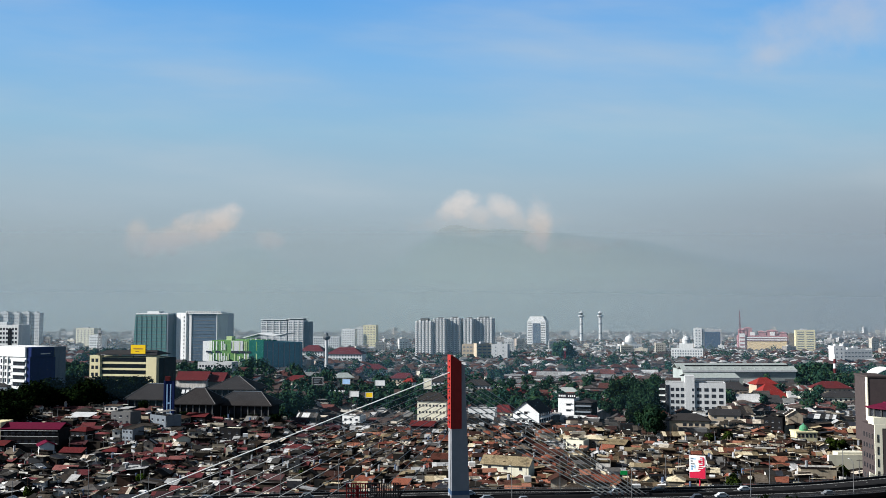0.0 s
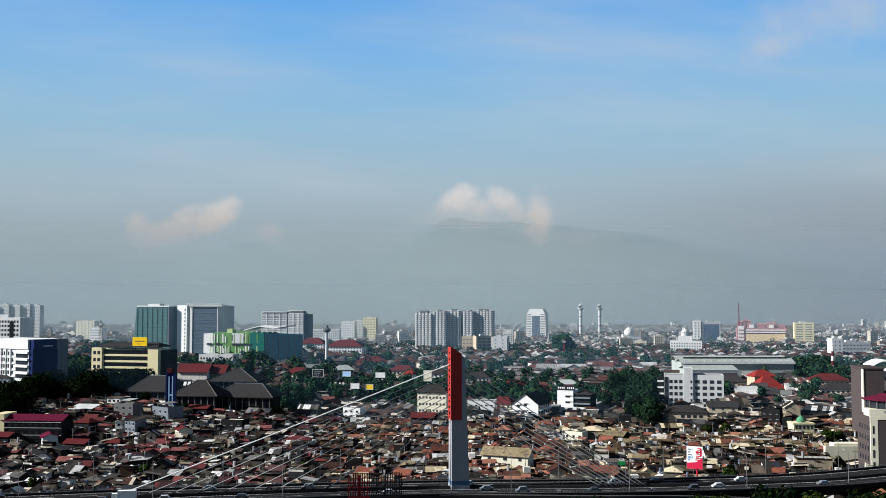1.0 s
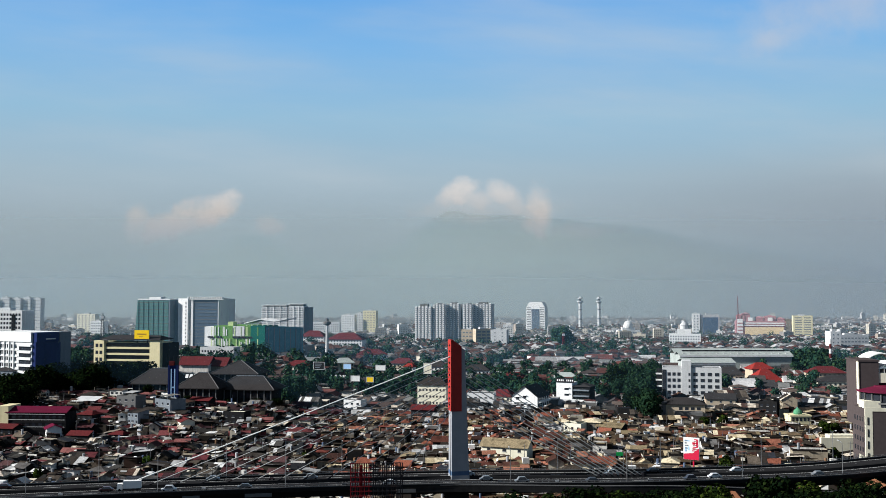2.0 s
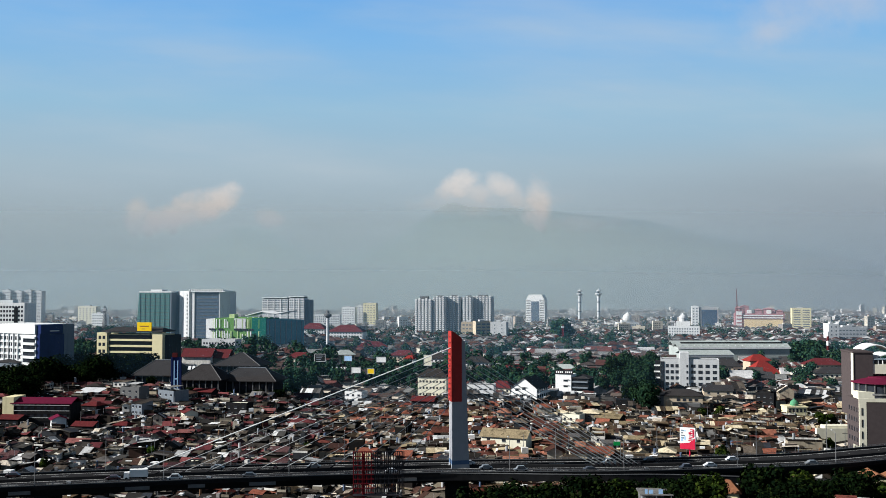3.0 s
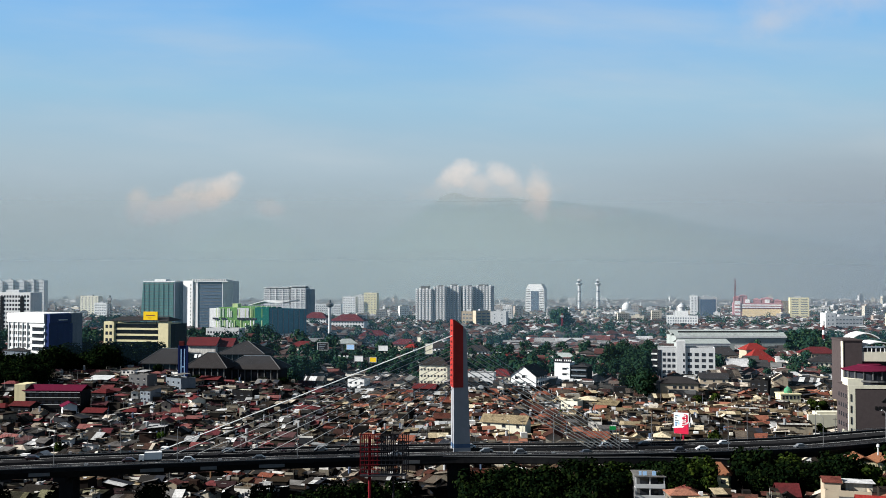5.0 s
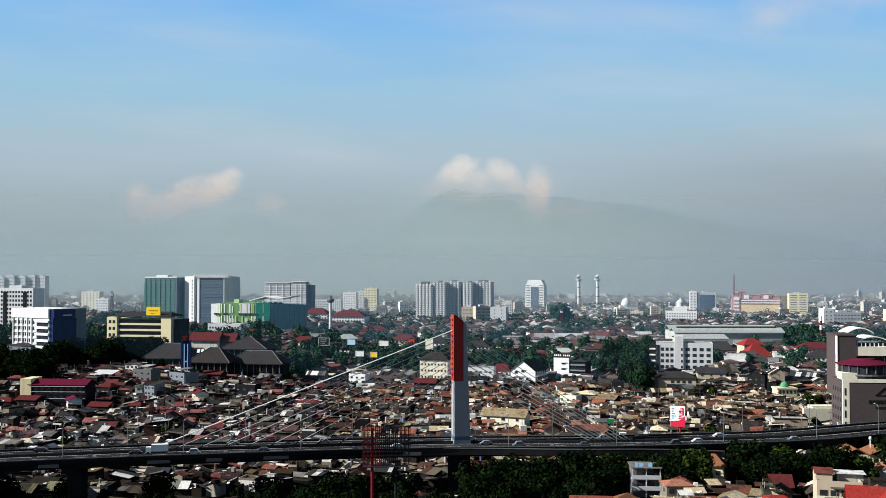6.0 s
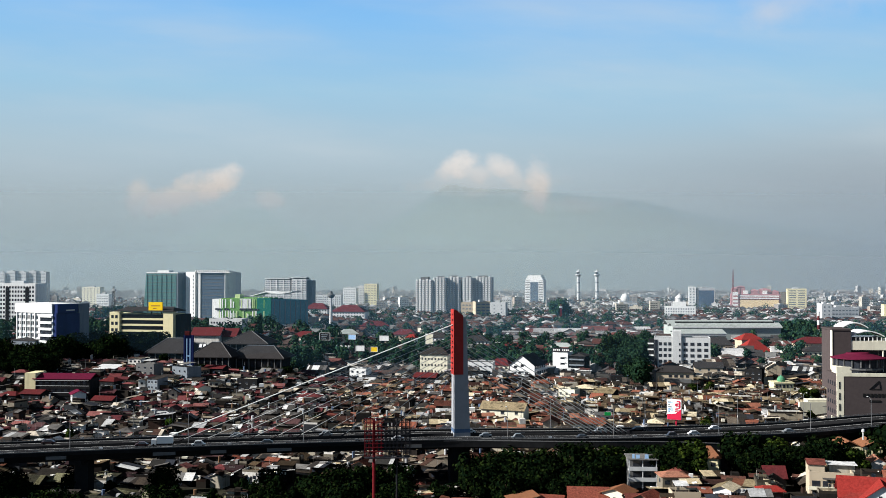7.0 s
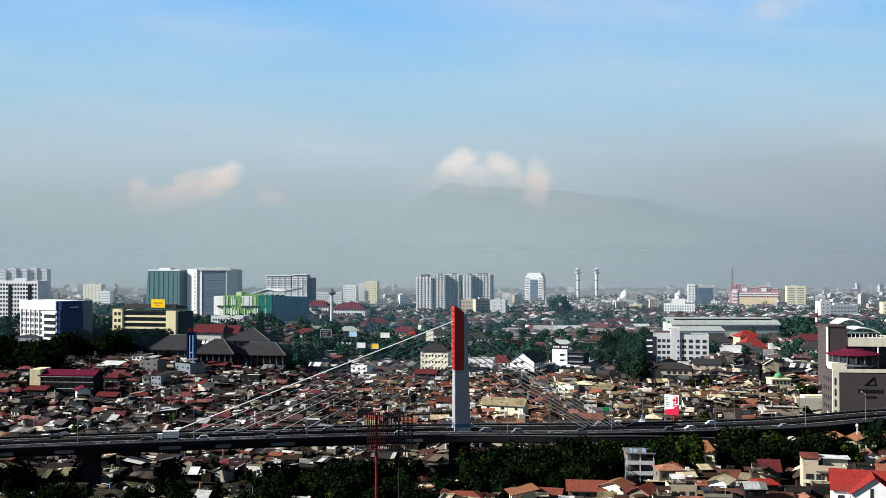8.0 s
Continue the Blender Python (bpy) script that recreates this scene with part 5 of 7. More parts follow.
part("bay_roof", Geo().turned([(11.4, 34.4), (11.4, 34.8), (5.0, 36.3), (4.6, 36.7)], 28, 0, pose(12.0, 11.5, 0)), "maroon", b, "maroon cone roof")
g = Geo().add([(-3.6, -1.2, -4), (2.9, -1.2, -4), (2.9, -0.22, -4), (-3.6, -0.22, -4), (-2.6, -1.2, 11), (1.6, -1.2, 8.6), (1.6, -0.22, 8.6), (-2.6, -0.22, 11)], [(3, 2, 1, 0), (4, 5, 6, 7), (0, 1, 5, 4), (1, 2, 6, 5), (2, 3, 7, 6), (3, 0, 4, 7)])
part("foot_wall", g, "ivory", b, "sloping cream foot wall")
for i in range(3):
    part("foot_window", pane_mesh(1.1, 1.2, "dark_steel"), "", b, m=pose(3.6, -0.2, 4.6 + 2.2 * i))
part("low_box", Geo().box(0.5, 3, 28.4, 7, 10, 31.2), "ivory", b)
part("upper_wall", Geo().box(9.7, 16, 28, 66, 30, 37.9), "glass", b)
part("upper_band", Geo().box(9.62, 13.2, 37.7, 66, 30, 41.6), "ivory", b, "broad cream band")
window_grid(b, 24, 64, 29, 37.5, 12, 2, 15.9, 2.6, 3.2)
for i in range(8):
    part("frame_post", Geo().box(23 + 6 * i, 13.3, 28.4, 23.5 + 6 * i, 14, 37.6), "ivory", b)


def barrel(x0, x1, y0, y1, z, rise, thick=0.4, n=10):
    g = Geo()
    for i in range(n + 1):
        q = i / n
        h = z + rise * math.sin(math.pi * (0.15 + 0.7 * q))
        for y, hh in ((y0, h), (y1, h), (y1, h + thick), (y0, h + thick)):
            g.v.append((x0 + (x1 - x0) * q, y, hh))
    for i in range(n):
        for j in range(4):
            g.f.append((4 * i + j, 4 * i + (j + 1) % 4, 4 * i + 4 + (j + 1) % 4, 4 * i + 4 + j))
    g.f += [(3, 2, 1, 0), (4 * n, 4 * n + 1, 4 * n + 2, 4 * n + 3)]
    g.m = [0] * len(g.f)
    return g


part("vault_roof", barrel(10.5, 22, 29, 42, 44.4, 4.2), "white", b, "white vaulted roof")
part("vault_roof", barrel(10.5, 24.5, 15, 29, 41.6, 4.0), "white", b, "white vaulted roof")
part("vault_wall", Geo().box(11, 17, 41.6, 24, 28.5, 43.2), "glass", b)
for i in range(9):
    part("railing_post", Geo().box(10 + 1.8 * i, 13.6, 41.6, 10.25 + 1.8 * i, 13.9, 43.2), "white", b)
for x in (30, 33, 36.5):
    part("water_tank", Geo().turned([(1.2, 41.6), (1.2, 44), (0.4, 44.6)], 10, 0, pose(x, 18, 0)), "white", b)

# mid-distance houses and halls that stand out
b = thing("office_block", "slim white block with a dark roof sign", "building", pose(81, 727, 0, 0, 0, -24))
part("wall", Geo().box(0, 0, -4, 11.5, 13, 15.4), "white", b)
board = part("roof_sign", Geo().box(-0.2, -0.4, 15.5, 13, 0.4, 18.4), "dark_steel", b, "dark sign board")
for i in range(9):
    if i != 4:
        part("letter_bar", Geo().box(0.7 + 1.35 * i, -0.5, 16.4, 1.5 + 1.35 * i, -0.41, 17.6), "white", board)
# the wing's shade is painted: near-black beside the white front
part("side_wing", Geo().box(11.52, 1, -4, 24, 14, 13), "dark_concrete", b, "side wing in near-black shade colour")
part("wing_roof", Geo().hip(11.6, 1, 24, 14, 13.05, 2.2, 0.8, 0.3, 0.4), "hall_roof", b)
for z in (2, 6, 10):
    part("wing_balcony", Geo().box(12.5, -0.6, z, 23.5, 0.98, z + 0.9), "slate", b)
for z in (3, 7, 11):
    part("window", pane_mesh(3.2, 1.3), "", b, m=pose(7.5, -0.05, z))
    part("canopy", Geo().box(5.5, -1.0, z + 0.9, 9.6, -0.02, z + 1.2), "white", b)
part("porch", Geo().box(6, -8, -4, 22, -0.1, 4), "white", b)
b = thing("house", "white gabled house with verandas and brown roof", "house", pose(58.5, 690, 0, 0, 0, -26))
g = Geo().add([(-9, -8, -4), (9, -8, -4), (9, 14, -4), (-9, 14, -4), (-9, -8, 10), (9, -8, 10), (9, 14, 10), (-9, 14, 10), (0, -8, 16.6), (0, 14, 16.6)],
              [(0, 1, 5, 8, 4), (1, 2, 6, 5), (2, 3, 7, 9, 6), (3, 0, 4, 7)])
part("wall", g, "white", b)
part("roof", Geo().gable(-8, -9, 14, 9, 10, 6.6, 0.8, 0.35, m=pose(0, 0, 0, 0, 0, 90)), "hall_roof", b, "dark brown tiled saddle roof")
for z in (2.5, 6.6):
    part("veranda", Geo().box(9.02, -7.5, z - 0.5, 10.8, 13.5, z - 0.2).box(10.6, -7.5, z - 0.2, 10.8, 13.5, z + 0.7), "white", b)
    window_grid(b, -7.5, 13.5, z + 0.7, z + 3.2, 5, 1, -9.06, 2.6, 2.2, "glass", turn=90)
    part("shade_roof", Geo().box(-7.5, -9.4, z - 0.4, 1.5, -8.02, z - 0.1), "white", b)
for x, z in ((-5.0, 8.6), (0.0, 9.6), (-1.8, 4.4), (3.2, 4.4), (-6.0, 4.4), (-1.8, 0.8), (3.2, 0.8)):
    part("window", pane_mesh(2.3, 1.8, "dark_steel"), "", b, m=pose(x, -8.06, z))
    part("window_hood", Geo().box(x - 1.5, -9.0, z + 1.0, x + 1.5, -8.02, z + 1.25), "white", b)
part("yard_wall", Geo().box(-16, -10.5, -4, -9.02, -8.5, 3.4).box(9.5, -12, -4, 22, -10, 2.4), "white", b)
b = thing("house", "cream three-storey building with rows of small windows", "building", pose(-16, 700, 0, 0, 0, -14))
block(b, 20, 14, 15.5, "ivory", parapet=0.3)
part("roof", Geo().hip(0, 0, 20, 14, 16.4, 4.6, 1.0, 0.3, 0.4), "roof_grey", b, "grey tiled roof")
window_grid(b, 0.5, 19.5, 2, 15, 8, 3, -0.05, 1.0, 1.4)
b = thing("house", "white box building with narrow windows", "building", pose(17.5, 692, 0, 0, 0, -10))
block(b, 18, 12, 11, "white", parapet=0.4)
window_grid(b, 0.5, 17.5, 2, 10.5, 5, 2, -0.05, 1.6, 0.8)
for x, y, wd, dp, h, turn, wall, roof, label in (
        (-119, 862, 22, 12, 10, -14, "ivory", "dull_red", "house with a faded red hip roof among trees"), (-118, 1250, 44, 22, 15, -10, "white", "dull_red", "broad white house under a dark red roof"),
        (-160, 1262, 30, 20, 14, -10, "white", "dull_red", "white house under a dark red roof"), (-28, 902, 8, 8, 14, -20, "white", "bright_red", "narrow house with a bright red roof"),
        (-57, 792, 20, 12, 9, -16, "slate", "hall_roof", "house with a dark roof at the roadside"), (-38, 1012, 26, 14, 10, -12, "sand", "dull_red", "long house with a red-brown roof"),
        (-76, 1102, 32, 16, 11, 6, "white", "dull_red", "pale house with a wide red-brown roof"), (-4, 965, 20, 13, 10, -14, "white", "hall_roof", "white house with a brown roof"),
        (-92, 960, 18, 12, 9, 10, "sand", "shed_sheet", "low house with a pale sheet roof"),
        (43, 718, 15, 12, 7, -24, "ivory", "dull_red", "house with a broad maroon-brown hip roof"), (60, 850, 20, 13, 9, -18, "white", "dull_red", "house with a long red roof among trees"),
        (104, 860, 22, 12, 8, -14, "white", "shed_sheet", "white house under a pale sheet roof"), (32, 930, 24, 13, 9, -10, "white", "hall_roof", "broad white house under a dark roof"),
        (231, 826, 22, 16, 9, -12, "sand", "hall_roof", "sand-coloured house under a dark hip roof"), (294, 768, 28, 12, 8, -8, "ivory", "hall_roof", "long cream house under a dark roof"),
        (318, 850, 30, 14, 8, -6, "sand", "dull_red", "broad house under a dull red roof")):
    b = thing("house", label, "house", pose(x, y, ground_z(x, y), 0, 0, turn), group="houses among trees")
    part("wall", Geo().box(-wd / 2, -dp / 2, -3, wd / 2, dp / 2, h), wall, b)
    part("roof", Geo().hip(-wd / 2, -dp / 2, wd / 2, dp / 2, h, dp * 0.36, 1.0, 0.3, 0.4), roof, b)
    window_grid(b, -wd / 2, wd / 2, h - 7, h - 0.5, max(3, int(wd / 3.4)), 2, -dp / 2 - 0.05, 1.5, 1.6)
far_block("office_block", "long white two-storey block far off", -272, 2000, -9, 66, 18, 32, "white", 15, 6, (2.2, 2.6), -6, crown=False)
b = thing("mosque", "small mosque with a green dome", "mosque", pose(211, 612, 0.3))
part("wall", Geo().box(-6, 0, -3, 6, 10, 5.6).box(-6.4, -0.4, 5.2, 6.4, 10.4, 6.0), "cream", b)
window_grid(b, -5.6, 5.6, 2.4, 4.8, 5, 1, -0.05, 1.2, 2.0)
part("dome", Geo().turned([(2.3, 6.0), (2.5, 6.8), (2.2, 8.1), (1.4, 9.0), (0.4, 9.5), (0.1, 10.3)], 14, 0, pose(0, 5, 0)), "dome_green", b, "bright green dome")
b = thing("market_hall", "long grey warehouse roofs in rows", "warehouse", pose(222, 950, 1))
part("wall", Geo().box(0, 0, -4, 104, 40, 20), "shed_sheet", b)
part("roof", Geo().gable(0, 0, 104, 18, 20, 3.0, 1, 0.4), "shed_sheet", b, "pale green-grey sheet roof")
part("rear_roof", Geo().gable(0, 19, 104, 40, 21, 3.4, 1, 0.4), "shed_sheet", b)
for y, z in ((-1.6, 18.6), (18.4, 20.6)):
    part("fascia", Geo().box(-1, y, z, 105, y + 0.5, z + 1.4), "white", b)
for i in range(16):
    part("skylight", Geo().box(3 + 6.4 * i, 2.0, 21.2, 4.6 + 6.4 * i, 4.4, 21.7), "pale_concrete", b)
part("vent_ridge", Geo().box(4, 8, 22.7, 100, 10, 24.4), "dark_concrete", b)
b = thing("market_hall", "pale flat-roofed warehouse among houses", "warehouse", pose(211, 882, 1))
part("wall", Geo().box(0, 0, -4, 42, 30, 17.5), "shed_sheet", b)
part("roof", Geo().gable(0, 0, 42, 30, 17.5, 3.0, 1, 0.4), "shed_sheet", b)
part("band", Geo().box(0, -0.6, 15.6, 42, -0.02, 17.2), "white", b)
for i in range(7):
    part("bay_post", Geo().box(0.2 + 6.9 * i, -0.5, -4, 0.8 + 6.9 * i, -0.02, 15.5), "concrete", b)
b = thing("house", "house with a tall salmon-red pyramid roof", "house", pose(249, 814, 1.5, 0, 0, 8))
part("wall", Geo().box(0, 0, -6, 24, 20, 6.0), "sand", b)
part("roof", Geo().hip(0, 0, 24, 20, 6.0, 10.5, 1.4, 0.4, 0.18), "bright_red", b, "salmon red tile roof")
part("rear_wall", Geo().box(8, 22, -6, 26, 36, 15), "sand", b)
part("rear_roof", Geo().hip(8, 22, 26, 36, 15, 5, 1, 0.3, 0.3), "bright_red", b)
part("side_wing", Geo().box(25, 2, -6, 36, 16, 9), "sand", b)
window_grid(b, 0.8, 23, 1, 5.5, 6, 1, -0.05, 2.0, 2.2)
b = thing("house", "long house block with maroon roof and cream end", "house", pose(-226, 537, 8, 0, 0, -4))
part("wall", Geo().box(6, 0, -4, 36, 12, 9), "dark_concrete", b)
part("end_wall", Geo().box(0, -0.5, -4, 5.98, 12, 12), "cream", b, "cream end wall")
part("roof", Geo().gable(5, 0, 36, 12, 9, 2.2, 0.8, 0.3), "maroon", b, "magenta-red sheet roof")
for z in (1.6, 5.2, 8.0):
    part("gallery_rail", Geo().box(6.2, -1.0, z, 35.8, -0.85, z + 0.22), "pale_concrete", b)
window_grid(b, 7, 35, 1, 8.5, 8, 2, -0.05, 2.0, 1.6)
b = thing("house", "tan walled house row with brown roofs", "house", pose(134, 626, 3, 0, 0, -10))
part("wall", Geo().box(0, 0, -4, 24, 14, 8.4), "sand", b)
part("wing", Geo().box(6, -8, -4, 22, -0.02, 4.5), "concrete", b, "bare grey wing")
part("roof", Geo().hip(0, 0, 24, 14, 8.4, 3.4, 1, 0.3, 0.4), "hall_roof", b)
part("tower", Geo().turned([(3, -4), (3, 9.6)], 12, 0, pose(-1, 2, 0)), "concrete", b)
window_grid(b, 8, 22, 3.6, 8, 4, 1, -0.05, 2.0, 1.6)
solid("compound_wall", Geo().box(179.5, 499, -1, 196, 500, 9.4).box(184, 500.02, 0, 197, 506, 10.4).box(181, 500.02, 0, 183.9, 505, 8.6), "ivory", "cream compound wall beside shacks", "wall")


# ---------------------------------------------------------------- trees
def crown_geo(r, radius, height, lumps, leaves, leaf):
    """A crown: many small leaf clumps on and in several lumps, with an uneven outline and gaps."""
    g = Geo()
    cores = []
    for _ in range(lumps):
        a, q = r.uniform(0, 2 * math.pi), math.sqrt(r.random()) * 0.62
        cores.append((Vector((radius * q * math.cos(a), radius * q * math.sin(a), height * r.uniform(0.32, 0.78))), radius * r.uniform(0.34, 0.56)))
    for _ in range(leaves):
        c, s = r.choice(cores)
        d = Vector((r.gauss(0, 1), r.gauss(0, 1), r.gauss(0.15, 0.9))).normalized()
        p = c + d * s * (0.72 + 0.36 * r.random())
        n = (d + Vector((r.gauss(0, 0.28), r.gauss(0, 0.28), r.gauss(0.1, 0.28)))).normalized()
        t = n.orthogonal().normalized()
        t = Matrix.Rotation(r.uniform(0, 6.28), 3, n) @ t
        e = n.cross(t)
        k = leaf * r.uniform(0.6, 1.35)
        g.add([p - t * k - e * k * 0.55, p + t * k * 0.2 - e * k * 0.8 + n * k * 0.25, p + t * k + e * k * 0.1, p + e * k * 0.9 + n * k * 0.3, p - t * k * 0.7 + e * k * 0.6], [(0, 1, 3, 4), (1, 2, 3)])
    return g, cores


def tree(r, m, radius, height, mat, label, leaves=650, leaf=0.62):
    ob = thing("tree", label, "tree", m, group="trees")
    g = Geo().tube((0, 0, -1.5), (0.2, 0.1, height * 0.4), radius * 0.085, radius * 0.05, 7)
    geo, cores = crown_geo(r, radius, height, 11, leaves, leaf)
    for c, s in cores[:6]:
        g.tube((0.2, 0.1, height * 0.33), c, radius * 0.035, radius * 0.012, 5)
    part("trunk", g, "bark", ob)
    part("crown", geo, mat, ob)
    return ob


rt = random.Random(11)
PROTO = []
for radius, height, mat, label in ((4.6, 10, "leaf", "broad leafy green tree among houses"), (5.5, 13, "leaf", "tall green tree beside the viaduct"), (3.2, 8, "leaf", "small bushy green tree between roofs"),
                                   (6.5, 14, "leaf_dark", "large tree with leaf colour darkened as shade"), (3.8, 12, "leaf_dark", "narrow tree with leaf colour darkened as shade"), (4.4, 9, "leaf_bright", "rounded bright green garden tree"), (5.4, 13, "leaf_mid", "tall blue-green tree beside the white hotel")):
    PROTO.append([radius, height, mat, label, None])


def plant(kind, x, y, size=1.0, z=None):
    p = PROTO[kind]
    m = pose(x, y, ground_z(x, y) if z is None else z, 0, 0, rt.uniform(0, 360)) @ Matrix.Diagonal((size, size, size * rt.uniform(0.85, 1.15), 1))
    if p[4] is None:
        p[4] = tree(rt, Matrix(), p[0], p[1], p[2], p[3], leaves=900 if kind in (2, 4) else 1500, leaf=0.44)
        p[4].matrix_basis = m
        return p[4]
    t = copy_thing(p[4], Matrix())
    t.matrix_basis = m
    return t


TREE_SPOTS = []
CLEARINGS = [(81, 306, 95, 332), (54, 300, 71, 328), (92, 286, 110, 311), (129, 325, 165, 345)]      # yards kept open before houses


def grove(kinds, x0, x1, y0, y1, n, lo, hi):
    for _ in range(n):
        x, y = rt.uniform(x0, x1), rt.uniform(y0, y1)
        s = rt.uniform(lo, hi)
        if any(a < x < c and b < y < d for a, b, c, d in CLEARINGS):
            continue
        TREE_SPOTS.append((x, y, 5 * s))
        plant(rt.choice(kinds), x, y, s)


FAR_WOOD = Geo()


def far_grove(x0, x1, y0, y1, n, lo, hi):
    """Trees too far off and too many to pick apart."""
    for _ in range(n):
        x, y, q = rt.uniform(x0, x1), rt.uniform(y0, y1), rt.uniform(lo, hi)
        TREE_SPOTS.append((x, y, 5 * q))
        geo, _ = crown_geo(rt, 5.6 * q, 12.5 * q, 9, 380, 0.68 * q)
        FAR_WOOD.add(geo.v, geo.f, 0, Matrix.Translation((x, y, ground_z(x, y))))
        FAR_WOOD.tube((x, y, ground_z(x, y) - 1), (x, y, ground_z(x, y) + 6 * q), 0.4, 0.25, 5)


# near the viaduct
grove((1, 0, 3, 3), 66, 134, 312, 333, 38, 0.75, 1.2)
grove((1, 0, 5), 96, 150, 325, 339, 16, 0.6, 0.95)
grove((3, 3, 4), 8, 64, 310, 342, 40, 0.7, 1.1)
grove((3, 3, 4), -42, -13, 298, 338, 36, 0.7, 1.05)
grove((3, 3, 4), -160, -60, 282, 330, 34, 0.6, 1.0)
for kind, x, y, s in ((1, 59, 331, 1.1), (1, 33.5, 327, 0.85), (3, 18, 330, 0.9), (3, 24, 322, 0.9), (3, 14, 322, 0.8), (3, -38, 318, 0.95), (3, -28, 322, 0.8),
                      (0, -33, 300, 0.8), (5, 31, 340, 0.75), (5, 60, 341, 0.8), (4, 158, 353, 2.2), (4, 165, 352, 2.35), (4, 172, 353, 2.2), (3, 66, 338, 0.7), (0, 44, 336, 0.9), (3, 36, 338, 0.8), (4, 28, 336, 0.9)):
    TREE_SPOTS.append((x, y, 5 * s))
    plant(kind, x, y, s)
for x, y, size in ((152, 348, 1.55), (159, 346, 1.65), (167, 347, 1.6)):
    plant(3, x, y, size)
# beyond the viaduct
for kind, x, y, s in ((1, 106, 395, 0.75), (5, 112, 398, 0.7), (1, 118, 394, 0.5), (0, -118, 402, 0.7), (2, -113, 405, 0.8), (5, -88, 398, 0.6), (0, 150, 590, 0.9), (0, 158, 588, 0.8), (2, 133, 455, 0.8), (0, 205, 560, 0.9), (0, 212, 566, 0.8),
                      (2, -60, 480, 0.8), (2, 20, 560, 0.9), (5, -130, 470, 0.7), (2, -160, 430, 0.9), (2, 60, 520, 0.8), (2, 175, 470, 0.8)):
    TREE_SPOTS.append((x, y, 5 * s))
    plant(kind, x, y, s)
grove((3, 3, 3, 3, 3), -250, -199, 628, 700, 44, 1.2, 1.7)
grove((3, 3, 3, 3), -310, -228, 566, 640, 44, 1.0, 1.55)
for _ in range(40):
    y, a, size = rt.uniform(655, 850), rt.uniform(0.158, 0.212), rt.uniform(1.05, 1.6)
    if y < 700 and a > 0.198:
        continue
    if y < 730 and a < 0.183:
        a, y = 0.19 + 0.5 * (a - 0.158), y - 42
    TREE_SPOTS.append((a * y, y, 5 * size))
    plant(rt.choice((6, 6, 6, 6, 3)), a * y, y, size)
far_grove(36, 60, 735, 790, 10, 0.8, 1.2)
far_grove(-130, -8, 705, 930, 50, 0.7, 1.3)
far_grove(-110, -92, 665, 720, 12, 0.9, 1.4)
far_grove(190, 330, 690, 860, 16, 0.6, 1.0)
far_grove(40, 190, 740, 1000, 60, 0.7, 1.2)
far_grove(270, 360, 760, 1000, 16, 0.8, 1.2)
far_grove(340, 372, 985, 1010, 12, 1.3, 1.9)
far_grove(168, 190, 1480, 1510, 9, 2.2, 2.9)
far_grove(-400, -190, 760, 1000, 60, 0.8, 1.3)
# a dense row close under the deck, and shade-dark gardens to its near side
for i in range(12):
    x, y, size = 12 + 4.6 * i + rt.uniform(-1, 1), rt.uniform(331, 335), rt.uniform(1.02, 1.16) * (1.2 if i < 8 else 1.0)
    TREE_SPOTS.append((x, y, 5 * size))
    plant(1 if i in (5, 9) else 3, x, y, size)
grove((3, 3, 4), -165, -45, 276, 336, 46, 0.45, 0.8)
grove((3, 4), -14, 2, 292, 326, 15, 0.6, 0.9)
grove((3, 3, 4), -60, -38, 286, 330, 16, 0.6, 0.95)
for x, y, size in ((-178, 632, 0.6), (-166, 630, 0.5), (-152, 626, 0.55), (-141, 624, 0.5), (-128, 628, 0.6), (-112, 630, 0.55), (-100, 634, 0.7)):
    TREE_SPOTS.append((x, y, 5 * size))
    plant(3, x, y, size)

# woods further off, too many to count
g = FAR_WOOD
rw = random.Random(5)
for _ in range(3200):
    y = 760 + 1900 * rw.random() ** 1.5
    x = rw.uniform(-0.48, 0.48) * y
    if 0.28 < x / y < 0.345 and y < 940 or -0.17 < x / y < 0.0 and y < 1300 and rw.random() < 0.5:
        continue
    if noise.noise(Vector((x * 0.006, y * 0.0035, 2.2))) < -0.08 and not (-0.17 < x / y < 0.0 and y < 1250 and rw.random() < 0.4):
        continue
    rad, hgt = rw.uniform(3.5, 8), rw.uniform(8, 17)
    z = ground_z(x, y)
    for _ in range(80 if y < 1300 else 36):
        d = Vector((rw.gauss(0, 1), rw.gauss(0, 1), rw.gauss(0.2, 0.8))).normalized()
        p = Vector((x + d.x * rad * rw.uniform(0.6, 1.05), y + d.y * rad, z + hgt * 0.55 + d.z * hgt * 0.45))
        t = d.orthogonal().normalized()
        t = Matrix.Rotation(rw.uniform(0, 6.28), 3, d) @ t
        e, k = d.cross(t), rw.uniform(0.8, 1.7)
        g.add([p - t * k, p - e * k + d * 0.5, p + t * k, p + e * k * 0.8 + d * 0.6], [(0, 1, 2, 3)])
solid("far_trees", g, "leaf_far", "street trees in haze-tinted green scattered through the city", "trees", kind="stuff")

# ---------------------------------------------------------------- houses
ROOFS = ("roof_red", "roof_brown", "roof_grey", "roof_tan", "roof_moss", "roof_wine")
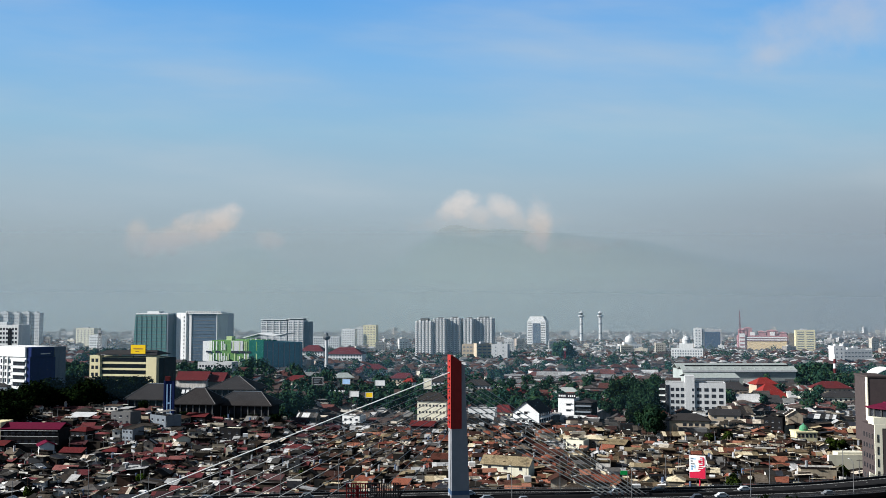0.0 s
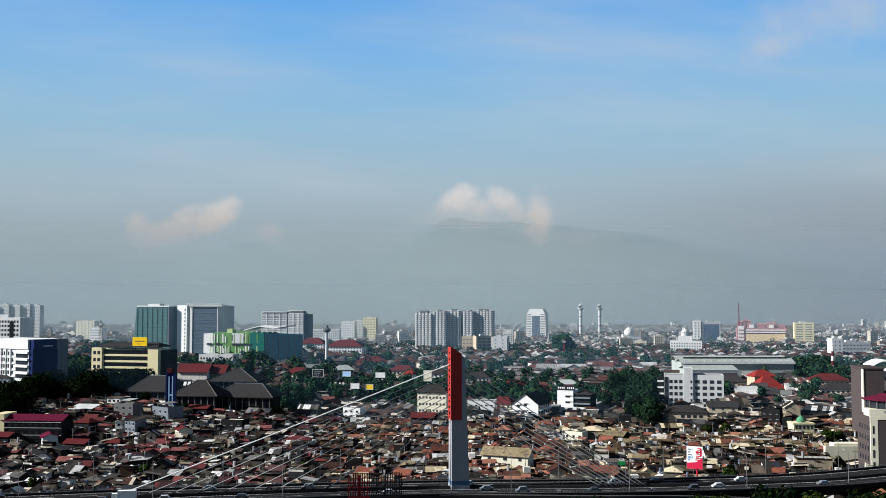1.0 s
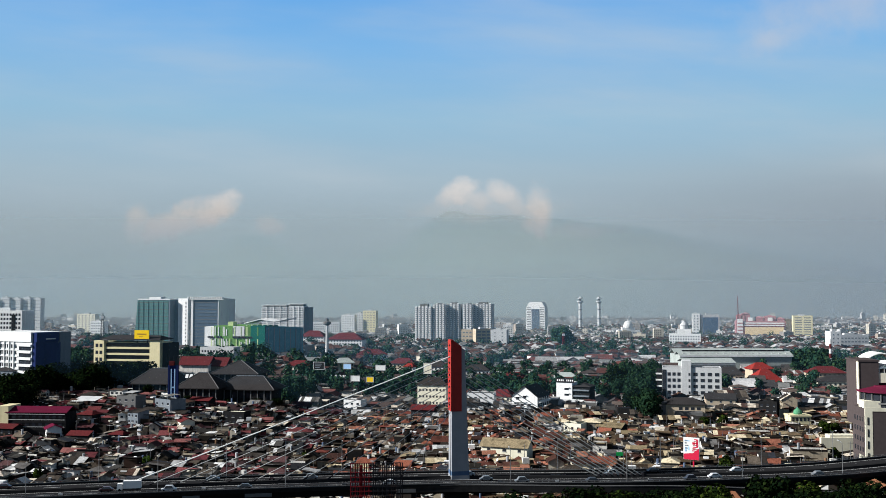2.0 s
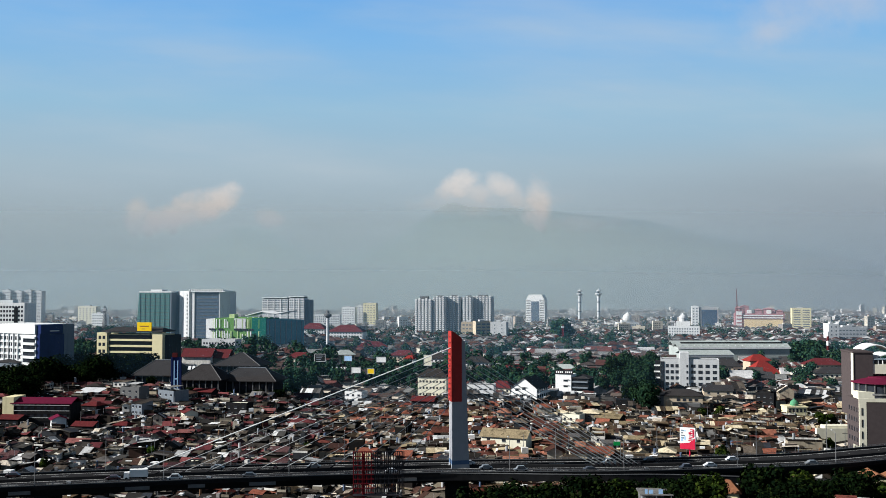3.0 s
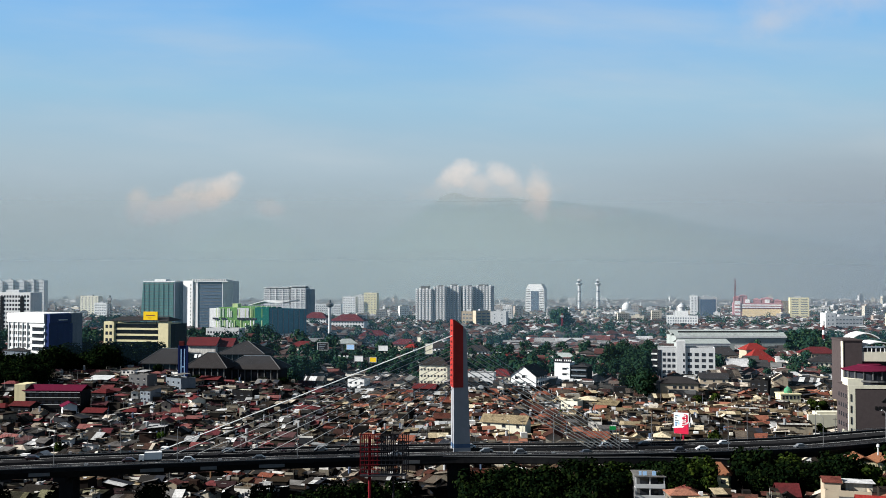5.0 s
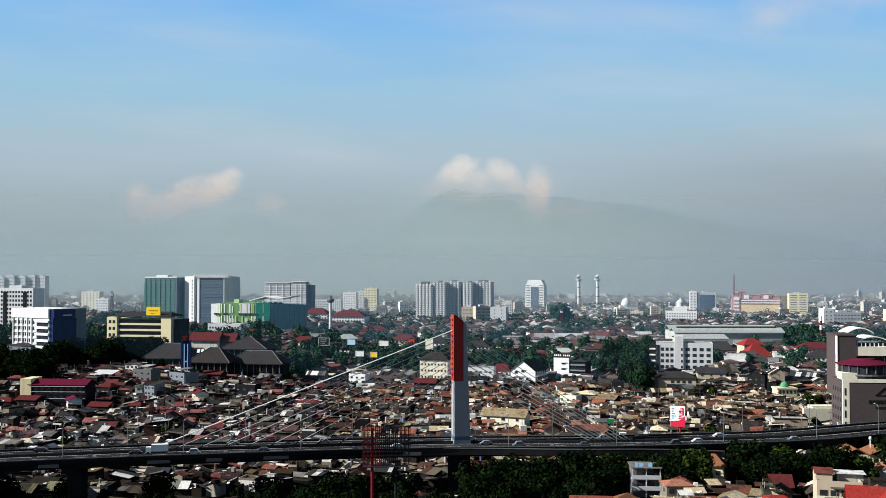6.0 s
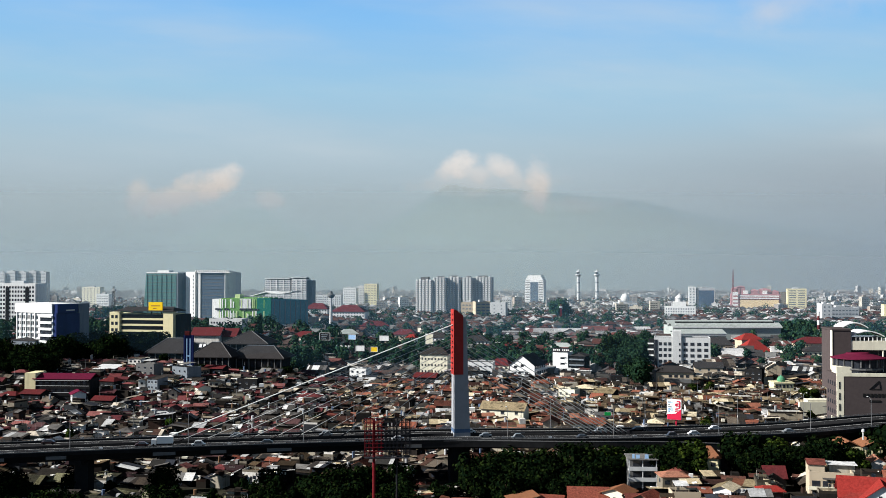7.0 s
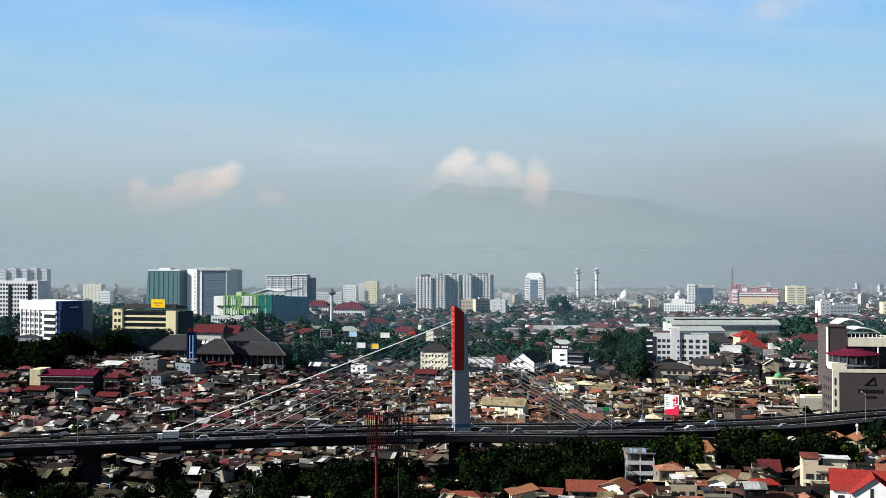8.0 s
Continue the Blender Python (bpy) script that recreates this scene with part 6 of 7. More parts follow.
KEEP_OUT = [(8, 308, 64, 342), (-42, 298, -15, 338), (-230, 525, -186, 556), (-262, 636, -225, 690), (-285, 640, -250, 690), (-195, 626, -98, 720), (45, 678, 82, 705), (78, 716, 110, 745), (-20, 694, 8, 720), (14, 686, 40, 708),
            (145, 690, 195, 722), (160, 418, 245, 462), (202, 606, 220, 626), (130, 614, 162, 644), (98, 250, 120, 268), (78, 318, 94, 334), (55, 314, 70, 328), (132, 335, 172, 356), (100, 282, 120, 300), (95, 301, 107, 309),
            (-26, 282, -6, 289), (176, 496, 200, 514), (-250, 715, -185, 750), (84, 382, 95, 390), (205, 596, 217, 606), (172, 474, 200, 498)]


def roof_zone(x, y, r):
    """Which roofing prevails where: tiles by the pylon and far side, patched sheet and old tile to the right and below the deck."""
    q = r.random()
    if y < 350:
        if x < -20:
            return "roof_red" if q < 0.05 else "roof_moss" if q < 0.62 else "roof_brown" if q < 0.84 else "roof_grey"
        return "roof_red" if q < 0.38 else "roof_tan" if q < 0.6 else "roof_brown" if q < 0.86 else "roof_grey"
    if 8 < x < 62 and y < 610:
        return "roof_red" if q < 0.56 else "roof_tan" if q < 0.8 else "roof_brown" if q < 0.93 else "roof_grey"
    if x >= 62 and y < 620:
        return "roof_red" if q < 0.19 else "roof_tan" if q < 0.74 else "roof_brown" if q < 0.9 else "roof_grey"
    if x < -60 and y > 400:
        return "roof_wine" if q < 0.34 else "roof_brown" if q < 0.56 else "roof_grey"
    if y > 650:
        return "roof_red" if q < 0.16 else "roof_brown" if q < 0.45 else "roof_grey"
    return ("roof_wine" if x < -75 else "roof_red") if q < 0.3 else "roof_brown" if q < 0.6 else "roof_tan" if q < 0.76 else "roof_grey"


def sheets(pieces, r, x0, x1, y_low, z_low, y_high, z_high):
    """One roof slope laid with loose sheets side by side, each a little longer, higher or lower than the next."""
    x = x0
    while x < x1 - 0.3:
        nx = min(x1, x + r.uniform(1.8, 5.5))
        if x1 - nx < 1.0:
            nx = x1
        k = r.uniform(-0.12, 0.05)
        ya, za = y_low + (y_high - y_low) * k, z_low + (z_high - z_low) * k
        up = r.uniform(0.0, 0.12)
        vs = [(x, ya, za + up), (nx + 0.04, ya, za + up), (nx + 0.04, y_high, z_high + up), (x, y_high, z_high + up)]
        vs += [(a, b, c + 0.09) for a, b, c in vs]
        pieces.append(Geo().add(vs, [(3, 2, 1, 0), (4, 5, 6, 7), (0, 1, 5, 4), (1, 2, 6, 5), (2, 3, 7, 6), (3, 0, 4, 7)]))
        x = nx


def house_parts(r, wd, dp, h, shape, patched=False):
    """Wall, roof, windows and door of one small house, centred on its plot. Its front faces -y."""
    out = {}
    x0, y0, x1, y1 = -wd / 2, -dp / 2, wd / 2, dp / 2
    wall, roof, pieces = Geo(), Geo(), []
    if shape == "gable":
        rise = dp * r.uniform(0.16, 0.33)
        wall.add([(x0, y0, -3), (x1, y0, -3), (x1, y1, -3), (x0, y1, -3), (x0, y0, h), (x1, y0, h), (x1, y1, h), (x0, y1, h), (x0, 0, h + rise - 0.05), (x1, 0, h + rise - 0.05)],
                 [(0, 1, 5, 4), (2, 3, 7, 6), (3, 0, 4, 8, 7), (1, 2, 6, 9, 5)])
        e = r.uniform(0.5, 1.1)
        if patched:
            k = e * rise / (dp / 2)
            sheets(pieces, r, x0 - e * 0.6, x1 + e * 0.6, y0 - e, h - k, 0, h + rise)
            sheets(pieces, r, x0 - e * 0.6, x1 + e * 0.6, y1 + e, h - k, 0, h + rise)
        else:
            roof.gable(x0, y0, x1, y1, h, rise, e, 0.14)
    elif shape == "hip":
        wall.box(x0, y0, -3, x1, y1, h)
        roof.hip(x0, y0, x1, y1, h + 0.03, min(wd, dp) * r.uniform(0.16, 0.30), r.uniform(0.4, 0.8), 0.18, r.uniform(0, 0.5))
    elif shape == "shed":
        rise = dp * r.uniform(0.06, 0.18)
        wall.add([(x0, y0, -3), (x1, y0, -3), (x1, y1, -3), (x0, y1, -3), (x0, y0, h), (x1, y0, h), (x1, y1, h + rise), (x0, y1, h + rise)], [(0, 1, 5, 4), (1, 2, 6, 5), (2, 3, 7, 6), (3, 0, 4, 7)])
        e = r.uniform(0.4, 1.1)
        k = rise / dp * e
        sheets(pieces, r, x0 - e, x1 + e, y0 - e, h - k + 0.02, y1 + e, h + rise + k + 0.02)
    else:
        wall.box(x0, y0, -3, x1, y1, h)
        for a in ((x0, y0, x1, y0 + 0.2), (x0, y1 - 0.2, x1, y1), (x0, y0 + 0.2, x0 + 0.2, y1 - 0.2), (x1 - 0.2, y0 + 0.2, x1, y1 - 0.2)):
            wall.box(a[0], a[1], h, a[2], a[3], h + 0.8)
        roof.box(x0 + 0.21, y0 + 0.21, h + 0.01, x1 - 0.21, y1 - 0.21, h + 0.12)
        if r.random() < 0.7:
            a = x0 + r.uniform(0.5, wd * 0.4)
            roof.add([(a, y0 + 1, h + 2.2), (a + wd * 0.5, y0 + 1, h + 2.2), (a + wd * 0.5, y1 - 0.4, h + 2.7), (a, y1 - 0.4, h + 2.7), (a, y0 + 1, h + 2.32), (a + wd * 0.5, y0 + 1, h + 2.32), (a + wd * 0.5, y1 - 0.4, h + 2.82), (a, y1 - 0.4, h + 2.82)],
                     [(3, 2, 1, 0), (4, 5, 6, 7), (0, 1, 5, 4), (1, 2, 6, 5), (2, 3, 7, 6), (3, 0, 4, 7)])
            for px in (a + 0.1, a + wd * 0.5 - 0.2):
                for py in (y0 + 1.1, y1 - 0.6):
                    wall.box(px, py, h, px + 0.12, py + 0.12, h + 2.25)
    out["wall"], out["roof"], out["sheets"], out["window"], out["door"] = wall, roof, pieces, [], []
    floors = 2 if h > 5 else 1
    for j in range(floors):
        z = h - 1.7 - 3.0 * j
        for i in range(2 if wd < 7 else 3):
            x = x0 + wd * (i + 0.5) / (2 if wd < 7 else 3) + r.uniform(-0.3, 0.3)
            s = r.uniform(0.5, 0.85)
            out["window"].append(Geo().box(x - s, y0 - 0.05, z - 0.6, x + s, y0 + 0.02, z + 0.6))
        s = r.uniform(0.4, 0.7)
        out["window"].append(Geo().box(x0 - 0.05, -s, z - 0.55, x0 + 0.02, s, z + 0.55))
    x = r.uniform(x0 + 0.8, x1 - 0.8)
    out["door"].append(Geo().box(x - 0.45, y0 - 0.06, -0.4, x + 0.45, y0 + 0.02, 2.05))
    return out


def landmark(x, y, z, wd, dp, h, turn, shape, wall, roof, label, group):
    """A house that stands out among the others."""
    top = z + h
    f, eye = 1.0, 76.0
    while f < 1.10 and eye + (top - eye) * f > ground_z(x * f, y * f) + h + 0.8:
        f += 0.005
    x, y, wd, dp, z, h = x * f, y * f, wd * f, dp * f, eye + (z - eye) * f, h * f
    base = min(z, ground_z(x, y))
    geo = house_parts(rl, wd, dp, h + z - base, shape)
    ob = thing("house", label, "house", pose(x, y, base, 0, 0, turn), group=group)
    part("wall", geo["wall"], wall, ob)
    if geo["roof"].v:
        part("roof", geo["roof"], roof, ob)
    for q in geo["sheets"]:
        part("roof_sheet", q, roof, ob)
    for q in geo["window"]:
        pane = part("window", q, "glass", ob)
        lo, hi = q.v[0], q.v[6]
        part("sill", Geo().box(lo[0] - 0.1, lo[1] - 0.12, lo[2] - 0.12, hi[0] + 0.1, hi[1] + 0.01, lo[2] - 0.01), "pale_concrete", pane)
    part("door", geo["door"][0], "bark", ob)
    half = max(wd, dp) / 2 - 1
    KEEP_OUT.append((x - half + 2, y - half + 1, x + half - 2, y + half - 2))


rl = random.Random(33)
# dark and slate walls here put the fronts' shade into their colour
for x, y, z, wd, dp, h, turn, shape, wall, roof, label in (
        (-170.6, 577.2, 12.4, 12.5, 9.0, 8.4, -20, "flat", "concrete", "roof_grey", "grey rendered flat-roofed house below the hall"),
        (-147.1, 569.7, 10.7, 13.6, 10.0, 9.0, -38, "flat", "slate", "roof_grey", "grey-blue three-storey flat-roofed house"),
        (-132.5, 580.7, 11.9, 11.6, 8.0, 6.6, -15, "gable", "dark_concrete", "dull_red", "house with a broad red roof slope"),
        (-128.6, 531.5, 8.5, 9.5, 7.0, 4.6, -62, "gable", "ivory", "dull_red", "cream gabled house with a red tiled roof"),
        (-154.6, 538.2, 8.6, 8.2, 7.0, 8.3, -35, "shed", "slate", "roof_grey", "narrow blue-grey house with a pale side"),
        (-107.5, 554.7, 9.5, 12.0, 8.0, 5.2, -16, "flat", "dark_concrete", "ivory", "tan house with a cream roof edge"),
        (-93.7, 535.7, 10.1, 8.0, 6.0, 3.6, -18, "flat", "umber", "roof_brown", "tan box house between red roofs"),
        (-151.3, 498.2, 7.5, 7.3, 7.0, 3.7, -14, "hip", "plaster", "dull_red", "small house with a dark red hip roof")):
    landmark(x, y, z, wd, dp, h, turn, shape, wall, roof, label, "houses below the hall")
# near-black walls again stand for fronts in shade
for x, y, z, wd, dp, h, turn, shape, wall, roof, label in (
        (-186.4, 508.0, 8.1, 8.0, 6.4, 4.8, -62, "gable", "white", "maroon", "white gabled house with a maroon roof"),
        (-221.4, 510.2, 8.8, 10.5, 9.0, 3.1, -12, "hip", "dark_concrete", "dull_red", "low house with a red hip roof"),
        (-208.1, 507.2, 9.2, 11.2, 9.0, 3.9, -12, "gable", "dark_concrete", "dull_red", "low house with a red saddle roof"),
        (-165.9, 488.7, 8.8, 10.6, 8.0, 3.4, -10, "gable", "dark_concrete", "dull_red", "house with a plain red roof"),
        (-183.2, 548.7, 9.9, 9.5, 8.0, 4.8, -20, "hip", "dark_concrete", "dull_red", "small house with a stepped red roof"),
        (-191.9, 569.2, 15.2, 12.3, 9.0, 4.3, -10, "shed", "concrete", "pale_concrete", "shed with a pale sheet roof"),
        (-262.0, 628.7, 17.3, 20.0, 12.0, 14.0, -24, "hip", "slate", "hall_roof", "grey house with a dark roof under trees")):
    landmark(x, y, z, wd, dp, h, turn, shape, wall, roof, label, "houses by the old trees")
for x, y, z, wd, dp, h, turn, shape, wall, roof, label in (
        (27.8, 440.7, 9.0, 19.5, 8.0, 5.8, -22, "gable", "ivory", "roof_tan", "long ivory house with a patched tan roof"),
        (27.0, 434.3, 9.8, 5.0, 5.2, 5.2, 66, "gable", "white", "roof_tan", "white gabled front of a long house"),
        (62.5, 488.2, 11.6, 8.5, 7.0, 5.2, -30, "flat", "ivory", "roof_grey", "cream two-storey flat-roofed house"),
        (71.3, 493.2, 14.9, 8.8, 9.0, 2.6, -20, "hip", "plaster", "roof_tan", "house with a pale tan hip roof"),
        (79.5, 487.2, 10.8, 11.6, 9.0, 5.3, -30, "gable", "dark_concrete", "roof_tan", "house with a broad tan saddle roof"),
        (-9.2, 566.7, 12.2, 12.3, 8.0, 2.8, -15, "gable", "plaster", "dull_red", "house with a long red roof"),
        (-53.6, 647.2, 4.0, 11.6, 9.0, 7.0, -20, "flat", "white", "roof_grey", "white flat-roofed house at the wood's edge")):
    landmark(x, y, z, wd, dp, h, turn, shape, wall, roof, label, "houses beyond the pylon")
for x, y, z, wd, dp, h, turn, shape, wall, roof, label in (
        (143.6, 606.7, 4.2, 17.1, 8.0, 6.8, -8, "flat", "concrete", "roof_grey", "bare grey rendered hall wall"),
        (174.2, 648.7, 6.8, 17.6, 12.0, 5.6, -10, "gable", "sand", "hall_roof", "house with a long dark brown roof"),
        (194.6, 617.2, 4.4, 10.5, 8.0, 9.0, -30, "flat", "dark_concrete", "roof_grey", "dark office house with a white side wall"),
        (226.4, 627.7, 6.8, 14.0, 9.0, 5.6, -25, "shed", "dark_concrete", "roof_grey", "house with a dark front and grey sheet roof"),
        (150.1, 566.3, 4.4, 7.0, 7.1, 2.7, 64, "gable", "ivory", "roof_tan", "small cream gable among shacks"),
        (94.6, 456.7, 12.3, 7.6, 7.0, 4.4, -20, "shed", "umber", "roof_tan", "stilted tan house with open floors")):
    landmark(x, y, z, wd, dp, h, turn, shape, wall, roof, label, "houses above the shacks")

for x, y, wd, dp, h, turn, shape, wall, roof, label in (
        (6.8, 301, 10.0, 7.0, 6.2, -8, "hip", "ivory", "brick_roof", "house with a brick-red hip roof and pale wall"),
        (24.4, 301, 7.0, 6.6, 7.4, -78, "shed", "cream", "orange_roof", "tall cream house with a steep orange roof slope"),
        (33.2, 302, 6.2, 6.0, 6.6, -14, "gable", "umber", "brick_roof", "small house with a brick-red saddle roof"),
        (44.0, 302, 11.0, 7.0, 6.2, -6, "gable", "umber", "brick_roof", "long house with a stained brick-red roof"),
        (53.0, 300, 7.0, 8.0, 5.6, 58, "gable", "ivory", "orange_roof", "gabled house with a rusty tiled roof"),
        (39.0, 291, 9.0, 6.0, 5.4, -10, "shed", "pale_concrete", "roof_grey", "house with a patched grey sheet roof"),
        (80.0, 283, 6.5, 5.0, 6.0, 58, "gable", "white", "roof_tan", "white gabled house with a patched tan roof"),
        (92.0, 281, 6.0, 5.0, 5.6, -5, "hip", "plaster", "bright_red", "small house with a bright red hip roof"),
        (96.0, 291, 6.0, 6.0, 5.4, 68, "gable", "umber", "roof_brown", "brown gabled house with a weathered roof"),
        (69.0, 285, 8.0, 6.0, 5.4, -3, "flat", "sand", "roof_grey", "tan walled flat-roofed house"),
        (58.5, 286, 7.0, 6.0, 6.0, 54, "gable", "umber", "brick_roof", "gabled house with a steep brick-red roof"),
        (87.0, 292, 7.0, 5.0, 4.8, -24, "shed", "plaster", "roof_tan", "low house with a tan sheet roof slope"),
        (16.0, 292, 8.0, 6.0, 5.0, 8, "shed", "plaster", "pale_bits", "low house with a pale sheet roof")):
    landmark(x, y, ground_z(x, y), wd, dp, h, turn, shape, wall, roof, label, "houses before the viaduct")


rh = random.Random(21)
SHAPES = {}
WORDS = {"roof_red": "red-brown tiled", "roof_brown": "weathered brown", "roof_grey": "grey sheet", "roof_tan": "patched tan", "roof_moss": "dull olive", "roof_wine": "wine-red tiled"}
for kind in ROOFS:
    for shape in ("gable", "hip", "shed", "flat"):
        for _ in range(2):
            wd, dp = rh.uniform(4.4, 8.2), rh.uniform(3.6, 5.6)
            h = rh.choice((2.5, 2.8, 3.1, 3.5, 5.2))
            SHAPES.setdefault((kind, shape), []).append([wd, dp, h, None])


def near_house(kind, shape, m):
    spec = rh.choice(SHAPES[(kind, shape)])
    if spec[3] is None:
        geo = house_parts(rh, spec[0], spec[1], spec[2], shape, kind not in ("roof_red", "roof_wine"))
        tall = "two-storey" if spec[2] > 5 else "low"
        ob = thing("house", f"{tall} plastered house with a {WORDS[kind]} {shape} roof", "house", m, group="crowded houses")
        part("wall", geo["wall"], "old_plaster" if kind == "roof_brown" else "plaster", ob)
        if geo["roof"].v:
            part("roof", geo["roof"], kind, ob, WORDS[kind] + " roof")
        for q in geo["sheets"]:
            part("roof_sheet", q, kind, ob)
        for q in geo["window"]:
            part("window", q, "glass", ob)
        part("door", geo["door"][0], "bark", ob)
        for _ in range(rh.choice((1, 1, 2))):
            sx, sy = rh.uniform(1.0, 3.0), rh.uniform(0.6, 1.7)
            spot = pose(rh.uniform(-0.6, 0.6) * spec[0], rh.choice((-1, 1)) * spec[1] * rh.uniform(0.4, 0.7), rh.uniform(0.6, 1.0) * spec[2], rh.uniform(-15, 15), rh.uniform(-12, 12), rh.uniform(-10, 10))
            part("lean_to", Geo().box(-sx, -sy, 0, sx, sy, 0.1), rh.choice((kind, kind, "roof_brown", "roof_tan", "roof_grey")), ob, m=spot)
        # added pale scraps stand for small sunlit wall and roof edges
        for _ in range(rh.choice((1, 1, 2))):
            sx, sy = rh.uniform(0.4, 1.3), rh.uniform(0.2, 0.6)
            spot = pose(rh.uniform(-0.5, 0.5) * spec[0], rh.uniform(-0.55, 0.2) * spec[1], spec[2] + rh.uniform(-0.3, 0.6), rh.uniform(-14, 18), rh.uniform(-10, 10), rh.uniform(-25, 25))
            part("roof_patch", Geo().box(-sx, -sy, 0, sx, sy, rh.choice((0.07, 0.07, 0.5))), "pale_bits", ob, m=spot)
        spec[3] = ob
        return ob
    return copy_thing(spec[3], m)


joined = Geo()
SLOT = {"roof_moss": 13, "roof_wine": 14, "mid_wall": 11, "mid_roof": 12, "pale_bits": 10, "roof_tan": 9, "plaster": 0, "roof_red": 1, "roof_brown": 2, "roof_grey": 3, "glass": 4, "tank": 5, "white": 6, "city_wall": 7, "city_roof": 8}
near_count = 0


def free(x, y, pad=3.0):
    for x0, y0, x1, y1 in KEEP_OUT:
        if x0 - pad < x < x1 + pad and y0 - pad < y < y1 + pad:
            return False
    if abs(y - deck_line(x)[0]) < 13 or (x > 30 and -24 < y - deck_line(x)[0] < 0):
        return False
    for a, b, s in TREE_SPOTS:
        if (x - a) ** 2 + (y - b) ** 2 < (s * 0.75) ** 2:
            return False
    return True


def grow_houses(y0, y1, pitch, spread):
    """Crowded plots, street by street, each row askew in its own way."""
    global near_count
    y = y0
    while y < y1:
        step = pitch * rh.uniform(0.85, 1.15)
        x = -0.5 * y - 10
        while x < 0.5 * y + 10:
            wide = pitch * rh.uniform(0.8, 1.75)
            px, py = x + rh.uniform(-1, 1) * spread, y + rh.uniform(-1, 1) * spread + 4 * math.sin(x * 0.03)
            x += wide
            woods = -0.155 < px / py < -0.005 and py > 705 or 0.145 < px / py < 0.215 and 600 < py < 760
            if not free(px, py) or rh.random() < (0.28 if woods else 0.04):
                continue
            kind = roof_zone(px, py, rh)
            q = rh.random()
            shape = ("gable" if q < 0.5 else "hip" if q < 0.72 else "shed" if q < 0.92 else "flat") if kind in ("roof_red", "roof_wine") else ("gable" if q < 0.34 else "hip" if q < 0.42 else "shed" if q < 0.82 else "flat")
            turn = 22 * noise.noise(Vector((px * 0.012, py * 0.012, 0))) - 10 + rh.uniform(-9, 9) + rh.choice((0, 0, 180, 180, 90, 270))
            m = pose(px, py, ground_z(px, py) + rh.uniform(-0.5, 1.6), 0, 0, turn)
            if y < 420 and near_count < 180 and abs(px) < 0.46 * (py + 8):
                near_house(kind, shape, m)
                near_count += 1
                continue
            wd, dp = wide * rh.uniform(0.72, 1.08), step * rh.uniform(0.7, 1.08)
            if rh.random() < 0.08:
                wd, dp = wd * 1.4, dp * 1.2
            h = rh.choice((1.7, 2.0, 2.2, 2.4, 2.6, 2.9, 3.4, 4.8)) + (1.8 if rh.random() < 0.05 else 0)
            if rh.random() < 0.014:
                wd, dp, h, shape = rh.uniform(6, 9), rh.uniform(5, 8), rh.uniform(5, 7), rh.choice(("flat", "flat", "hip"))
            geo = house_parts(rh, wd, dp, h, shape, kind not in ("roof_red", "roof_wine") and py < 690)
            if py > 690:
                joined.add(geo["wall"].v, geo["wall"].f, SLOT["mid_wall"], m)
                for q in [geo["roof"]] + geo["sheets"]:
                    joined.add(q.v, q.f, SLOT["mid_roof"], m)
                continue
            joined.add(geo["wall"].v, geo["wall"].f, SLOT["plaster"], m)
            for q in [geo["roof"]] + geo["sheets"]:
                joined.add(q.v, q.f, SLOT[kind], m)
            if py < 720:
                for q in geo["window"] + geo["door"]:
                    joined.add(q.v, q.f, SLOT["glass"], m)
            if py < 720:
                for _ in range(rh.choice((0, 1, 1, 2))):
                    a, b_, hh = rh.uniform(-1, 1) * wd * 0.7, rh.choice((-1, 1)) * dp * rh.uniform(0.35, 0.7), rh.uniform(0.55, 1.05) * h
                    sx, sy = rh.uniform(1.0, 3.2), rh.uniform(0.6, 1.8)
                    tilt = m @ pose(a, b_, hh, rh.uniform(-16, 16), rh.uniform(-14, 14), rh.uniform(-12, 12))
                    joined.box(-sx, -sy, 0, sx, sy, 0.1, SLOT[rh.choice((kind, kind, "roof_brown", "roof_grey", "roof_tan"))], tilt)
            # loose pale pieces, added as specks of sunlit wall and sheet
            for _ in range(rh.choice((0, 1, 1, 2, 3))):
                a, b_ = rh.uniform(-0.6, 0.6) * wd, rh.uniform(-0.6, 0.6) * dp
                if rh.random() < 0.5:
                    joined.box(0, 0, 0, rh.uniform(0.6, 2.6), rh.uniform(0.3, 1.6), rh.uniform(0.5, 1.4), SLOT["pale_bits"], m @ pose(a, b_, h - 0.3, 0, 0, rh.uniform(-20, 20)))
                else:
                    joined.box(0, 0, 0, rh.uniform(1.2, 3.6), rh.uniform(0.5, 1.3), 0.08, SLOT["pale_bits"], m @ pose(a, b_, h + rh.uniform(-0.4, 0.9), rh.uniform(-18, 24), rh.uniform(-10, 10), rh.uniform(-25, 25)))
            if rh.random() < 0.1:
                a, b_ = rh.uniform(-wd / 3, wd / 3), rh.uniform(-dp / 3, dp / 3)
                joined.tube((a, b_, h), (a, b_, h + rh.uniform(3, 6)), 0.05, sides=4, mat=SLOT["tank"], m=m)
            if rh.random() < 0.1:
                a, b_ = rh.uniform(-wd / 3, wd / 3), rh.uniform(-dp / 3, dp / 3)
                joined.tube((a, b_, h + 0.5), (a, b_, h + rh.uniform(2.2, 3.4)), rh.uniform(0.4, 0.7), sides=7, mat=SLOT["tank"], m=m)
            if rh.random() < 0.12:
                a, b_ = rh.uniform(-wd / 2, wd / 3), rh.uniform(-dp / 2, dp / 3)
